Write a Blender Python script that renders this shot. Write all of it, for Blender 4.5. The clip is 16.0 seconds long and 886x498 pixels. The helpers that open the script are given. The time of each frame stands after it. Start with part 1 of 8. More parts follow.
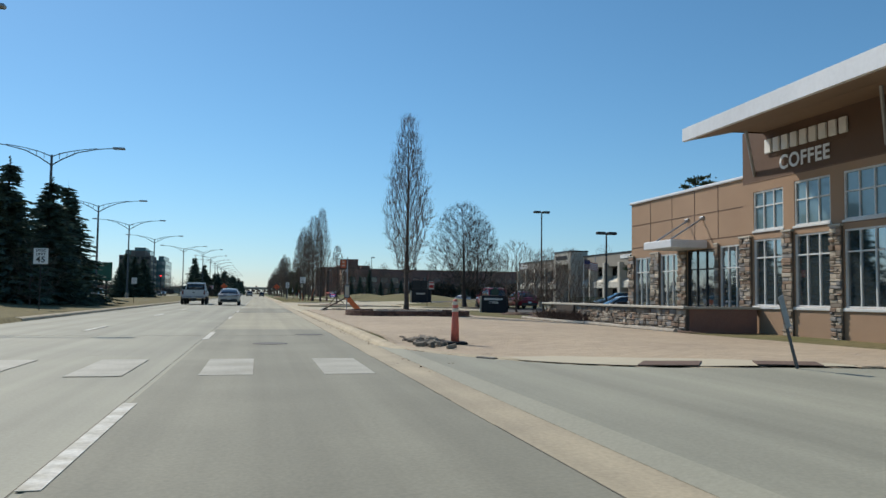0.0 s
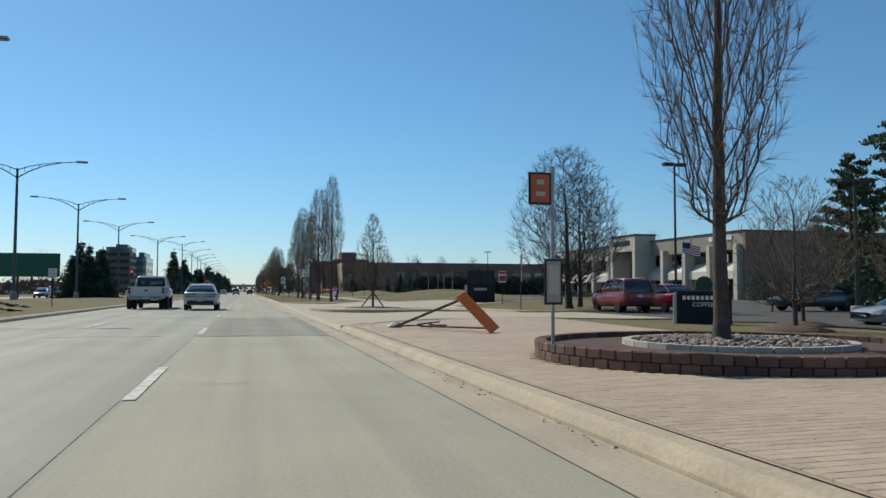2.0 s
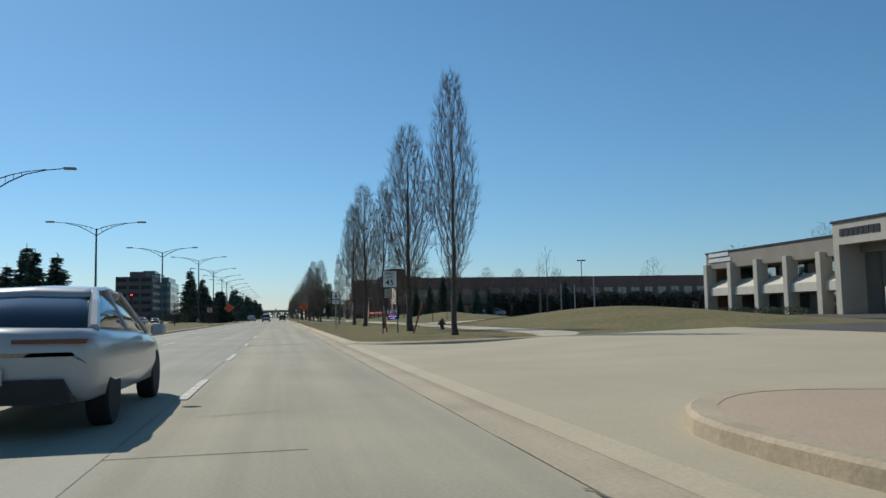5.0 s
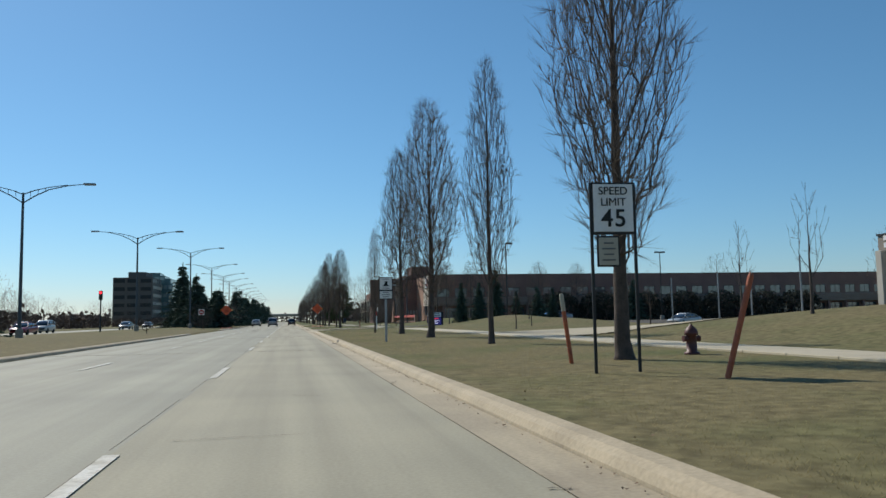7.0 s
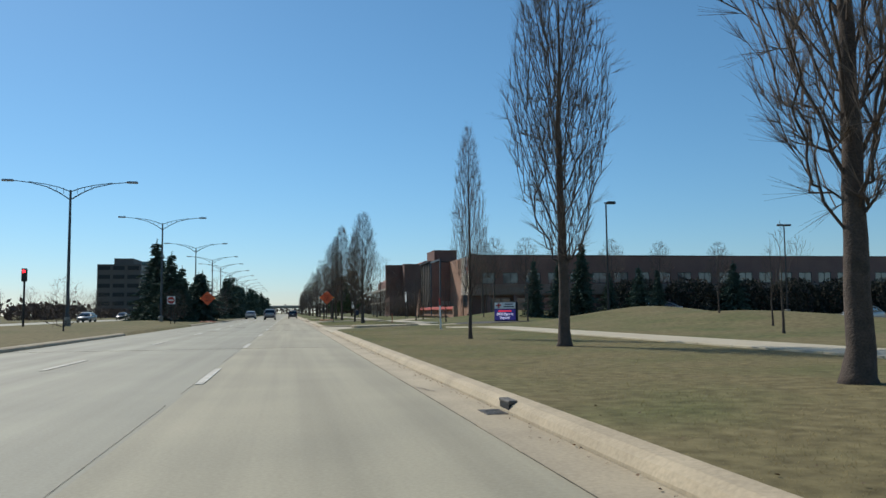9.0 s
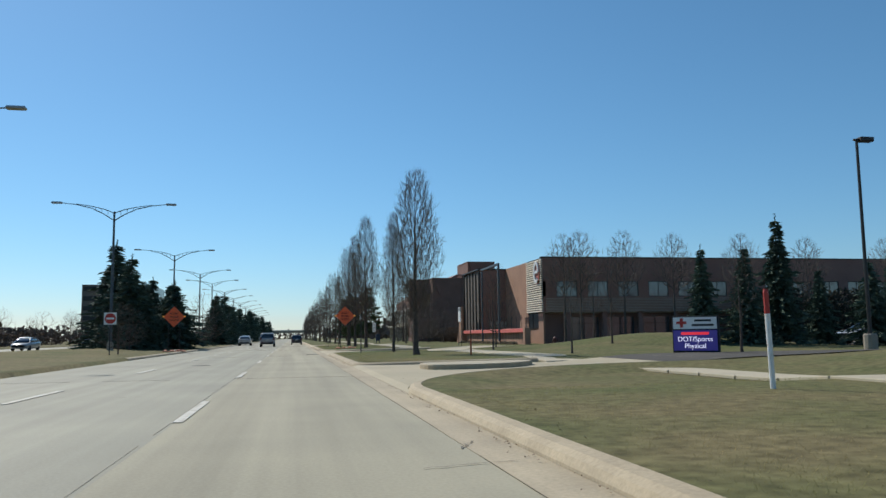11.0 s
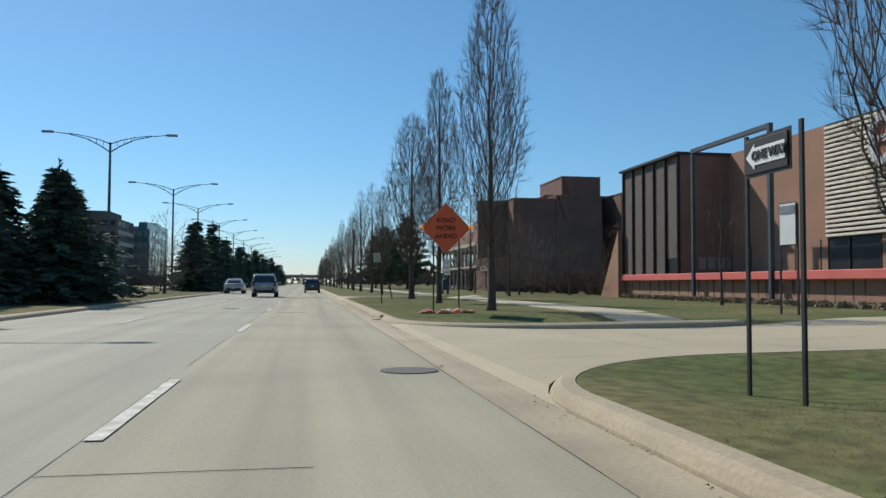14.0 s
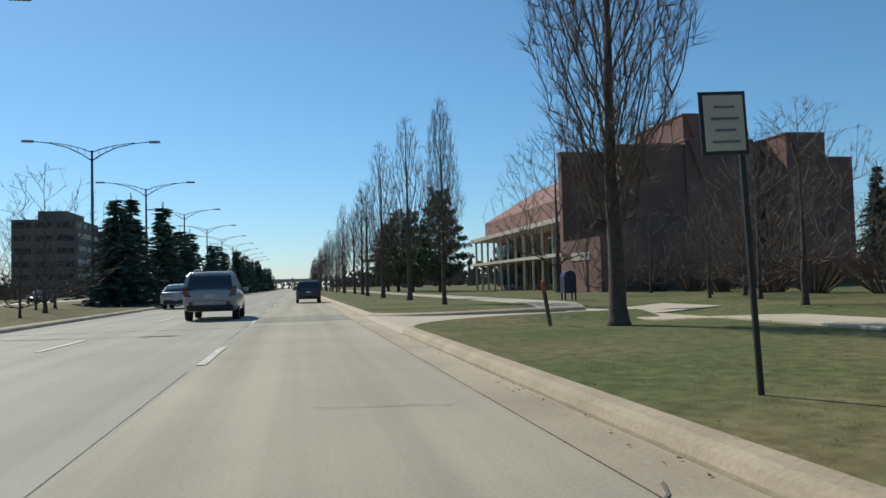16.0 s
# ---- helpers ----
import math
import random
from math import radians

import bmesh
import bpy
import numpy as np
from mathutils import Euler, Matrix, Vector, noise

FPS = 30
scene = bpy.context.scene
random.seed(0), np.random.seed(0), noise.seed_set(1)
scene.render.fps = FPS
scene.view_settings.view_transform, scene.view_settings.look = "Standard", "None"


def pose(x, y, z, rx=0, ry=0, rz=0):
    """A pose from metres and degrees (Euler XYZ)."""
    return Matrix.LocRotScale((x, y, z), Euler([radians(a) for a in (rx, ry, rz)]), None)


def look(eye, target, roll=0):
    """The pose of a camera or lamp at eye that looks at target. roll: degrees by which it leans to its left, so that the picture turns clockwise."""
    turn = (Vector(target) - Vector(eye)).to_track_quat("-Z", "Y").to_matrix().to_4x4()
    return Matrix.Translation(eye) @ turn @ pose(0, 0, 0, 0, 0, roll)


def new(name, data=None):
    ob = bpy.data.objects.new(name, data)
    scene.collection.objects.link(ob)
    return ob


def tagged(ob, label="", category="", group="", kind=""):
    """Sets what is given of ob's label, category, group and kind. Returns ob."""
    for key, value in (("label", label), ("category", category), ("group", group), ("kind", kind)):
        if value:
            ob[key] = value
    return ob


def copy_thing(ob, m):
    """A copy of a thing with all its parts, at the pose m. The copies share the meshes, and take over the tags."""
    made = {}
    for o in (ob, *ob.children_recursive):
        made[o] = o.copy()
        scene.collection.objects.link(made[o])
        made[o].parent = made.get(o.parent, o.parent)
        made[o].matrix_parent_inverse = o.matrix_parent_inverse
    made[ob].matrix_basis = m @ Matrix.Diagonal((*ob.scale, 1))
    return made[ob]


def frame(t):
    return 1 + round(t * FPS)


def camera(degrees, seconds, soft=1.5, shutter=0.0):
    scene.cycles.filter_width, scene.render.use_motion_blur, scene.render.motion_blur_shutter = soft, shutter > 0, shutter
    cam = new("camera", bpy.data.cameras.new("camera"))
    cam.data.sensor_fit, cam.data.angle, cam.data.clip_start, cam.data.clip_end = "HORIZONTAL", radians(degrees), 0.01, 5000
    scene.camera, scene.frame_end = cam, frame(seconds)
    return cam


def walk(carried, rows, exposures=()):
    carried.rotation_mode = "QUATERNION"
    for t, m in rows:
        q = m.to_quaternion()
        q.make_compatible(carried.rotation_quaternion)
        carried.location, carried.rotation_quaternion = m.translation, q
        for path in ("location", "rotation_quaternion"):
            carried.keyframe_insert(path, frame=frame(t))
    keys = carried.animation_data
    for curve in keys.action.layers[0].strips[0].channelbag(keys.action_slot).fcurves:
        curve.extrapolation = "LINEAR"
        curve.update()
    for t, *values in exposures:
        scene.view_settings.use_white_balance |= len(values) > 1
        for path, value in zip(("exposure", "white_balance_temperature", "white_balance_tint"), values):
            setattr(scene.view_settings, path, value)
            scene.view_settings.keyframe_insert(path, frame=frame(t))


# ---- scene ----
cam = camera(58.50, 16.0)
PATH = [
    (0.0, pose(-0.114, 0.000, 1.060, 93.374, -0.687, -13.099)),
    (0.5, pose(-0.130, 6.497, 1.063, 93.147, -0.971, -13.766)),
    (1.0, pose(-0.184, 12.676, 1.062, 92.694, -1.545, -13.613)),
    (1.5, pose(-0.215, 18.982, 1.077, 92.755, -1.139, -13.653)),
    (2.0, pose(-0.180, 25.271, 1.065, 93.076, -0.133, -13.959)),
    (2.5, pose(-0.191, 31.456, 1.051, 93.778, 1.282, -13.670)),
    (3.0, pose(-0.260, 37.640, 1.059, 94.280, 1.746, -12.973)),
    (3.5, pose(-0.286, 43.757, 1.038, 94.490, 1.699, -12.533)),
    (4.0, pose(-0.195, 50.095, 1.043, 94.391, 1.428, -12.149)),
    (4.2, pose(-0.162, 52.592, 1.064, 94.384, 1.350, -12.024)),
    (6.3, pose(0.115, 79.604, 1.059, 95.222, 1.001, -11.003)),
    (6.5, pose(0.118, 82.248, 1.070, 95.059, 1.029, -10.833)),
    (7.0, pose(0.133, 89.093, 1.067, 94.996, 1.006, -11.018)),
    (7.5, pose(0.044, 95.964, 1.054, 95.218, 1.004, -11.569)),
    (8.0, pose(-0.020, 102.963, 1.053, 94.974, 0.557, -11.573)),
    (8.5, pose(-0.028, 110.226, 1.034, 94.620, 0.290, -11.363)),
    (8.7, pose(0.003, 113.144, 1.075, 94.508, 0.395, -11.209)),
    (10.8, pose(0.174, 142.300, 1.066, 95.957, 1.173, -10.796)),
    (11.0, pose(0.156, 145.000, 1.062, 96.278, 0.698, -10.737)),
    (11.5, pose(0.113, 151.760, 1.088, 95.294, -0.591, -10.608)),
    (12.0, pose(0.156, 158.580, 1.085, 92.965, -1.233, -10.727)),
    (12.5, pose(0.211, 165.490, 1.066, 91.921, -1.165, -10.328)),
    (13.0, pose(0.218, 172.410, 1.076, 92.313, -0.842, -10.020)),
    (13.5, pose(0.103, 179.350, 1.043, 92.634, -0.809, -9.902)),
    (14.0, pose(0.131, 186.500, 1.076, 92.487, -0.212, -9.856)),
    (14.5, pose(0.070, 193.850, 1.062, 92.718, 0.151, -9.990)),
    (15.0, pose(-0.044, 201.440, 1.059, 93.145, 0.254, -9.943)),
    (15.5, pose(0.042, 209.500, 1.024, 93.188, 0.808, -10.207)),
    (16.0, pose(0.077, 217.610, 1.069, 92.501, 1.512, -10.478)),
]
walk(cam, PATH, exposures=((0.0, 0.0), (2.0, -0.03), (3.0, -0.1), (4.0, -0.2), (6.4, -0.12), (8.6, -0.1), (11.0, -0.03), (12.5, 0.0), (16.0, 0.0)))

# ---- world, sun ----
world = bpy.data.worlds.new("sky")
scene.world = world
world.use_nodes = True
wn = world.node_tree.nodes
sky = wn.new("ShaderNodeTexSky")
sky.sky_type = "NISHITA"
sky.sun_disc = False
SUN_TO = Vector((-0.56, 1.0, 0.99)).normalized()
sky.sun_elevation = math.asin(SUN_TO.z)
sky.sun_rotation = math.atan2(SUN_TO.x, SUN_TO.y)
sky.altitude = 2500
sky.air_density, sky.dust_density, sky.ozone_density = 1.4, 1.5, 10.0
wn["Background"].inputs["Strength"].default_value = 0.105
tone = wn.new("ShaderNodeHueSaturation")
tone.inputs["Hue"].default_value, tone.inputs["Saturation"].default_value = 0.485, 1.0
world.node_tree.links.new(sky.outputs["Color"], tone.inputs["Color"])
world.node_tree.links.new(tone.outputs["Color"], wn["Background"].inputs["Color"])

sun_data = bpy.data.lights.new("sun", "SUN")
sun_data.energy, sun_data.angle, sun_data.color = 4.1, radians(0.55), (1.0, 0.94, 0.84)
sun = new("sun", sun_data)
sun.matrix_world = look((0, 0, 60), Vector((0, 0, 60)) - SUN_TO)


# ---- materials ----
def node_mat(name, col, col2=None, rough=0.8, metal=0.0, scale=3.0, fine=40.0, bump=0.15, vary=0.12, island=0.0, obj=0.0, amount=0.5, gloss=0.5, along=0.0, fresh=0.0):
    """A surface with two scales of colour variation and fine relief. island, obj: shade differences between pieces. along: marks drawn out along the road, wear of wheels and oil. fresh: turf that greens up further along the road."""
    m = bpy.data.materials.new(name)
    m.use_nodes = True
    nt = m.node_tree
    nd, ln = nt.nodes, nt.links
    b = nd["Principled BSDF"]
    b.inputs["Roughness"].default_value, b.inputs["Metallic"].default_value = rough, metal
    b.inputs["Specular IOR Level"].default_value = gloss
    tc = nd.new("ShaderNodeNewGeometry")
    n1, n2 = nd.new("ShaderNodeTexNoise"), nd.new("ShaderNodeTexNoise")
    n1.inputs["Scale"].default_value, n2.inputs["Scale"].default_value = scale, fine
    n1.inputs["Detail"].default_value, n2.inputs["Detail"].default_value = 5, 9 if fresh else 4
    for n in (n1, n2):
        ln.new(tc.outputs["Position"], n.inputs["Vector"])
    ramp = nd.new("ShaderNodeValToRGB")
    ramp.color_ramp.elements[0].position, ramp.color_ramp.elements[1].position = 0.5 - amount / 2, 0.5 + amount / 2
    c2 = col2 or tuple(c * 0.75 for c in col)
    ramp.color_ramp.elements[0].color, ramp.color_ramp.elements[1].color = (*c2, 1), (*col, 1)
    if fresh:
        sp, up, ad = nd.new("ShaderNodeSeparateXYZ"), nd.new("ShaderNodeMapRange"), nd.new("ShaderNodeMath")
        ln.new(tc.outputs["Position"], sp.inputs[0])
        up.inputs["From Min"].default_value, up.inputs["From Max"].default_value = 130.0, 200.0
        up.inputs["To Min"].default_value, up.inputs["To Max"].default_value = -fresh, fresh * 0.35
        ln.new(sp.outputs["Y"], up.inputs["Value"])
        lawn, mul = nd.new("ShaderNodeMapRange"), nd.new("ShaderNodeMath")
        lawn.inputs["From Min"].default_value, lawn.inputs["From Max"].default_value = -7.5, -6.5
        lawn.inputs["To Min"].default_value, lawn.inputs["To Max"].default_value = -fresh, 0.0
        ln.new(sp.outputs["X"], lawn.inputs["Value"])
        mul.operation = "ADD"
        ln.new(up.outputs["Result"], mul.inputs[0]), ln.new(lawn.outputs["Result"], mul.inputs[1])
        ln.new(n1.outputs["Fac"], ad.inputs[0]), ln.new(mul.outputs[0], ad.inputs[1])
        ln.new(ad.outputs[0], ramp.inputs["Fac"])
    else:
        ln.new(n1.outputs["Fac"], ramp.inputs["Fac"])
    hsv = nd.new("ShaderNodeHueSaturation")
    tint = ramp.outputs["Color"]
    if along:
        vm = nd.new("ShaderNodeVectorMath")
        vm.operation = "MULTIPLY"
        vm.inputs[1].default_value = (1.7, 0.03, 1.0)
        ln.new(tc.outputs["Position"], vm.inputs[0])
        n3 = nd.new("ShaderNodeTexNoise")
        n3.inputs["Scale"].default_value, n3.inputs["Detail"].default_value = 1.0, 4
        ln.new(vm.outputs["Vector"], n3.inputs["Vector"])
        wear = nd.new("ShaderNodeMapRange")
        wear.inputs["From Min"].default_value, wear.inputs["From Max"].default_value = 0.3, 0.7
        wear.inputs["To Min"].default_value, wear.inputs["To Max"].default_value = 1 - along, 1 + along
        ln.new(n3.outputs["Fac"], wear.inputs["Value"])
        mx = nd.new("ShaderNodeVectorMath")
        mx.operation = "SCALE"
        ln.new(tint, mx.inputs[0]), ln.new(wear.outputs["Result"], mx.inputs["Scale"])
        tint = mx.outputs["Vector"]
    ln.new(tint, hsv.inputs["Color"])
    ma = nd.new("ShaderNodeMapRange")
    ma.inputs["From Min"].default_value, ma.inputs["From Max"].default_value = 0.25, 0.75
    ma.inputs["To Min"].default_value, ma.inputs["To Max"].default_value = 1 - vary, 1 + vary
    ln.new(n2.outputs["Fac"], ma.inputs["Value"])
    last = ma.outputs["Result"]
    for width, source in ((island, "i"), (obj, "o")):
        if width:
            src = tc.outputs["Random Per Island"] if source == "i" else nd.new("ShaderNodeObjectInfo").outputs["Random"]
            mr = nd.new("ShaderNodeMapRange")
            mr.inputs["To Min"].default_value, mr.inputs["To Max"].default_value = 1 - width, 1 + width
            ln.new(src, mr.inputs["Value"])
            mu = nd.new("ShaderNodeMath")
            mu.operation = "MULTIPLY"
            ln.new(last, mu.inputs[0]), ln.new(mr.outputs["Result"], mu.inputs[1])
            last = mu.outputs[0]
    ln.new(last, hsv.inputs["Value"])
    ln.new(hsv.outputs["Color"], b.inputs["Base Color"])
    if bump:
        bp = nd.new("ShaderNodeBump")
        bp.inputs["Strength"].default_value, bp.inputs["Distance"].default_value = bump, 0.02
        ln.new(n2.outputs["Fac"], bp.inputs["Height"])
        ln.new(bp.outputs["Normal"], b.inputs["Normal"])
    return m


def glass_mat(name, tint, rough=0.03):
    m = node_mat(name, tint, tuple(c * 0.7 for c in tint), rough, 0.0, 0.7, 3.0, 0.0, 0.1, gloss=1.0)
    m.node_tree.nodes["Principled BSDF"].inputs["Coat Weight"].default_value = 0.6
    return m


def lit_mat(name, col, power):
    m = node_mat(name, col, rough=0.4, bump=0)
    b = m.node_tree.nodes["Principled BSDF"]
    b.inputs["Emission Color"].default_value = (*col, 1)
    b.inputs["Emission Strength"].default_value = power
    return m


def paint_mat(name, col, rough=0.3):
    m = node_mat(name, col, tuple(c * 0.93 for c in col), rough, 0.0, 1.5, 200.0, 0.0, 0.03)
    m.node_tree.nodes["Principled BSDF"].inputs["Coat Weight"].default_value = 0.7
    m.node_tree.nodes["Principled BSDF"].inputs["Coat Roughness"].default_value = 0.08
    return m


M = {}
M["road"] = node_mat("worn_concrete_road", (0.385, 0.35, 0.248), (0.3, 0.277, 0.2), 0.85, 0, 0.35, 30, 0.15, 0.10, amount=0.5, along=0.16)
M["road2"] = node_mat("grey_concrete_road", (0.325, 0.312, 0.235), (0.255, 0.246, 0.188), 0.8, 0, 0.3, 30, 0.15, 0.10, amount=0.5, along=0.16)
M["patch"] = node_mat("dark_patch_concrete", (0.27, 0.255, 0.19), (0.21, 0.2, 0.15), 0.85, 0, 0.5, 30, 0.15, 0.12, along=0.16)
M["gutter"] = node_mat("gutter_concrete", (0.46, 0.385, 0.26), (0.33, 0.275, 0.19), 0.85, 0, 0.8, 25, 0.2, 0.14, along=0.2)
M["kerb"] = node_mat("kerb_concrete", (0.48, 0.395, 0.265), (0.33, 0.27, 0.18), 0.85, 0, 1.2, 25, 0.25, 0.14, obj=0.08)
M["walk"] = node_mat("pavement_concrete", (0.52, 0.455, 0.325), (0.43, 0.375, 0.27), 0.85, 0, 0.8, 30, 0.15, 0.08, obj=0.05)
M["drive"] = node_mat("driveway_concrete", (0.47, 0.405, 0.275), (0.38, 0.33, 0.225), 0.85, 0, 0.4, 30, 0.15, 0.1)
M["asphalt"] = node_mat("parking_asphalt", (0.125, 0.117, 0.105), (0.085, 0.08, 0.072), 0.95, 0, 0.4, 60, 0.3, 0.2, gloss=0.15)
M["grass"] = node_mat("early_spring_turf", (0.096, 0.118, 0.044), (0.178, 0.15, 0.076), 0.95, 0, 0.3, 5, 0.6, 0.42, amount=0.4, gloss=0.1, fresh=0.15)
M["blade"] = node_mat("grass_blade", (0.17, 0.215, 0.075), (0.34, 0.285, 0.15), 0.9, 0, 0.3, 9, 0, 0.3, island=0.3, amount=0.4, gloss=0.1, fresh=0.15)
bt = M["blade"].node_tree
glow_through, blend = bt.nodes.new("ShaderNodeBsdfTranslucent"), bt.nodes.new("ShaderNodeMixShader")
bp = bt.nodes["Principled BSDF"]
bt.links.new(bp.inputs["Base Color"].links[0].from_socket, glow_through.inputs["Color"])
blend.inputs["Fac"].default_value = 0.5
bt.links.new(bp.outputs["BSDF"], blend.inputs[1]), bt.links.new(glow_through.outputs["BSDF"], blend.inputs[2])
bt.links.new(blend.outputs["Shader"], bt.nodes["Material Output"].inputs["Surface"])
M["mulch"] = node_mat("bark_mulch", (0.13, 0.072, 0.046), (0.065, 0.039, 0.026), 0.95, 0, 2, 30, 0.8, 0.4)
M["line"] = node_mat("worn_lane_paint", (0.66, 0.645, 0.58), (0.4, 0.37, 0.29), 0.75, 0, 4.0, 28, 0.15, 0.2, amount=0.3)
M["line_worn"] = node_mat("nearly_worn_off_paint", (0.45, 0.43, 0.36), (0.33, 0.31, 0.25), 0.8, 0, 1.6, 25, 0.1, 0.12, amount=0.4)
M["ink"] = node_mat("faded_grey_ink", (0.16, 0.16, 0.16), rough=0.7, bump=0)
M["cream"] = node_mat("dull_cream_plate", (0.5, 0.46, 0.36), (0.42, 0.38, 0.3), 0.6, 0, 3, 30, 0, 0.05)
M["bus_red"] = node_mat("faded_orange_red_plate", (0.5, 0.13, 0.06), (0.42, 0.1, 0.05), 0.6, 0, 3, 30, 0, 0.05)
M["tactile"] = node_mat("brown_tactile_pad", (0.16, 0.1, 0.07), (0.12, 0.075, 0.055), 0.85, 0, 3, 60, 0.3, 0.1)
M["stone_mulch"] = node_mat("river_stone", (0.34, 0.28, 0.22), (0.18, 0.14, 0.11), 0.85, 0, 8, 40, 0.4, 0.2, island=0.4)
M["joint"] = node_mat("tarred_joint", (0.2, 0.175, 0.13), (0.11, 0.095, 0.07), rough=0.85, scale=1.4)
M["paver"] = node_mat("tan_clay_paver", (0.5, 0.39, 0.265), (0.4, 0.305, 0.21), 0.85, 0, 0.4, 30, 0.2, 0.1, island=0.09, obj=0.08)
M["sand"] = node_mat("joint_sand", (0.42, 0.33, 0.225), (0.33, 0.26, 0.18), 0.95, 0, 2, 60, 0.3, 0.15)
M["stone"] = node_mat("ledge_stone", (0.36, 0.29, 0.22), (0.21, 0.169, 0.128), 0.85, 0, 4, 40, 0.5, 0.2, island=0.45, obj=0.4)
M["stone_grey"] = node_mat("grey_ledge_stone", (0.27, 0.25, 0.23), (0.16, 0.15, 0.14), 0.85, 0, 4, 40, 0.5, 0.2, obj=0.3)
M["stone_rust"] = node_mat("rusty_ledge_stone", (0.3, 0.205, 0.14), (0.17, 0.115, 0.08), 0.85, 0, 4, 40, 0.5, 0.2, obj=0.3)
M["stone_pale"] = node_mat("pale_ledge_stone", (0.5, 0.43, 0.34), (0.36, 0.3, 0.23), 0.85, 0, 4, 40, 0.5, 0.2, obj=0.25)
M["mortar"] = node_mat("dark_mortar", (0.13, 0.11, 0.09), rough=0.95)
M["coping"] = node_mat("limestone_coping", (0.5, 0.46, 0.38), (0.4, 0.36, 0.3), 0.8, 0, 2, 40, 0.15, 0.1)
M["stucco"] = node_mat("tan_stucco", (0.37, 0.24, 0.15), (0.32, 0.205, 0.13), 0.9, 0, 0.8, 90, 0.3, 0.06)
# Darker copy of the stucco, with the overhang's shade in its brown.
M["stucco_dark"] = node_mat("shaded_brown_stucco", (0.14, 0.085, 0.058), (0.118, 0.072, 0.05), 0.9, 0, 0.8, 90, 0.3, 0.06)
M["roof_white"] = node_mat("white_metal_fascia", (0.72, 0.73, 0.74), (0.62, 0.63, 0.64), 0.45, 0, 0.7, 8, 0.05, 0.05)
M["soffit"] = node_mat("brown_soffit_board", (0.28, 0.189, 0.126), (0.238, 0.161, 0.112), 0.85, 0, 0.7, 8, 0.05, 0.05)
M["white_metal"] = node_mat("white_window_frame", (0.72, 0.72, 0.7), rough=0.45, vary=0.05)
M["dark_metal"] = node_mat("dark_bronze_metal", (0.035, 0.032, 0.03), rough=0.5, metal=0.3)
M["grey_metal"] = node_mat("galvanised_steel", (0.36, 0.37, 0.38), (0.26, 0.27, 0.28), 0.45, 0.7, 5, 30, 0.05, 0.1)
M["lamp_metal"] = node_mat("lamp_pole_paint", (0.07, 0.085, 0.1), rough=0.5, metal=0.2)
M["glass"] = glass_mat("shop_glass", (0.05, 0.066, 0.074))
M["glass"].node_tree.nodes["Principled BSDF"].inputs["IOR"].default_value = 2.4
# Paler blue base than the shop glass: reflected sky put into the colour.
M["glass_sky"] = glass_mat("sky_reflection_glass", (0.16, 0.24, 0.26), 0.06)
M["glass_office"] = glass_mat("office_strip_glass", (0.085, 0.09, 0.095), 0.12)
M["glass_dim"] = node_mat("dim_tinted_glass", (0.03, 0.032, 0.034), (0.02, 0.022, 0.024), 0.35, 0, 0.7, 3, 0, 0.1, gloss=0.25)
M["car_glass"] = glass_mat("dark_car_glass", (0.012, 0.014, 0.016))
M["brick_red"] = node_mat("brick_red_panel", (0.42, 0.119, 0.084), (0.35, 0.098, 0.07), 0.7, 0, 1.5, 30, 0.05, 0.06)
M["brick"] = node_mat("red_brown_brick", (0.21, 0.115, 0.09), (0.155, 0.088, 0.07), 0.9, 0, 0.6, 45, 0.4, 0.16)
# Tan and dark brick: sunlit and shaded walls told apart in the colour.
M["brick_tan"] = node_mat("tan_sunlit_brick", (0.385, 0.22, 0.145), (0.3, 0.17, 0.115), 0.9, 0, 0.6, 45, 0.4, 0.14)
M["brick_dark"] = node_mat("dark_and_shaded_brick", (0.3, 0.165, 0.128), (0.225, 0.125, 0.1), 0.9, 0, 0.6, 45, 0.4, 0.16)
M["planter_brick"] = node_mat("dark_brown_edging_brick", (0.169, 0.091, 0.065), (0.104, 0.062, 0.047), 0.9, 0, 1.5, 45, 0.4, 0.16, obj=0.35)
M["timber_edge"] = node_mat("bleached_edging_timber", (0.45, 0.4, 0.33), (0.28, 0.24, 0.19), 0.9, 0, 3, 40, 0.2, 0.15)
M["precast"] = node_mat("grey_beige_precast", (0.3, 0.268, 0.22), (0.24, 0.215, 0.175), 0.9, 0, 0.6, 40, 0.2, 0.08)
M["precast_light"] = node_mat("light_precast", (0.52, 0.481, 0.403), (0.429, 0.397, 0.332), 0.9, 0, 0.6, 40, 0.2, 0.06)
M["awning"] = node_mat("cream_awning_cloth", (0.624, 0.576, 0.48), (0.528, 0.492, 0.408), 0.8, 0, 2, 60, 0.1, 0.04)
M["pink_bar"] = node_mat("salmon_red_band", (0.743, 0.162, 0.135), (0.608, 0.135, 0.115), 0.6, 0, 1, 20, 0.05, 0.05)
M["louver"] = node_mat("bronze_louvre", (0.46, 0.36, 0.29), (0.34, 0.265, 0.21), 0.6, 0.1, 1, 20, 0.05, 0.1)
# Far paler than the louvres: sunlight on the corner slats is in the colour.
M["louver_light"] = node_mat("sun_brightened_slat", (0.86, 0.78, 0.65), rough=0.7)
M["bark"] = node_mat("grey_brown_bark", (0.12, 0.09, 0.072), (0.063, 0.048, 0.039), 0.95, 0, 6, 40, 0.8, 0.3)
M["twig"] = node_mat("bare_twig", (0.188, 0.144, 0.112), (0.125, 0.095, 0.075), 0.9, 0, 2, 20, 0, 0.2, island=0.3)
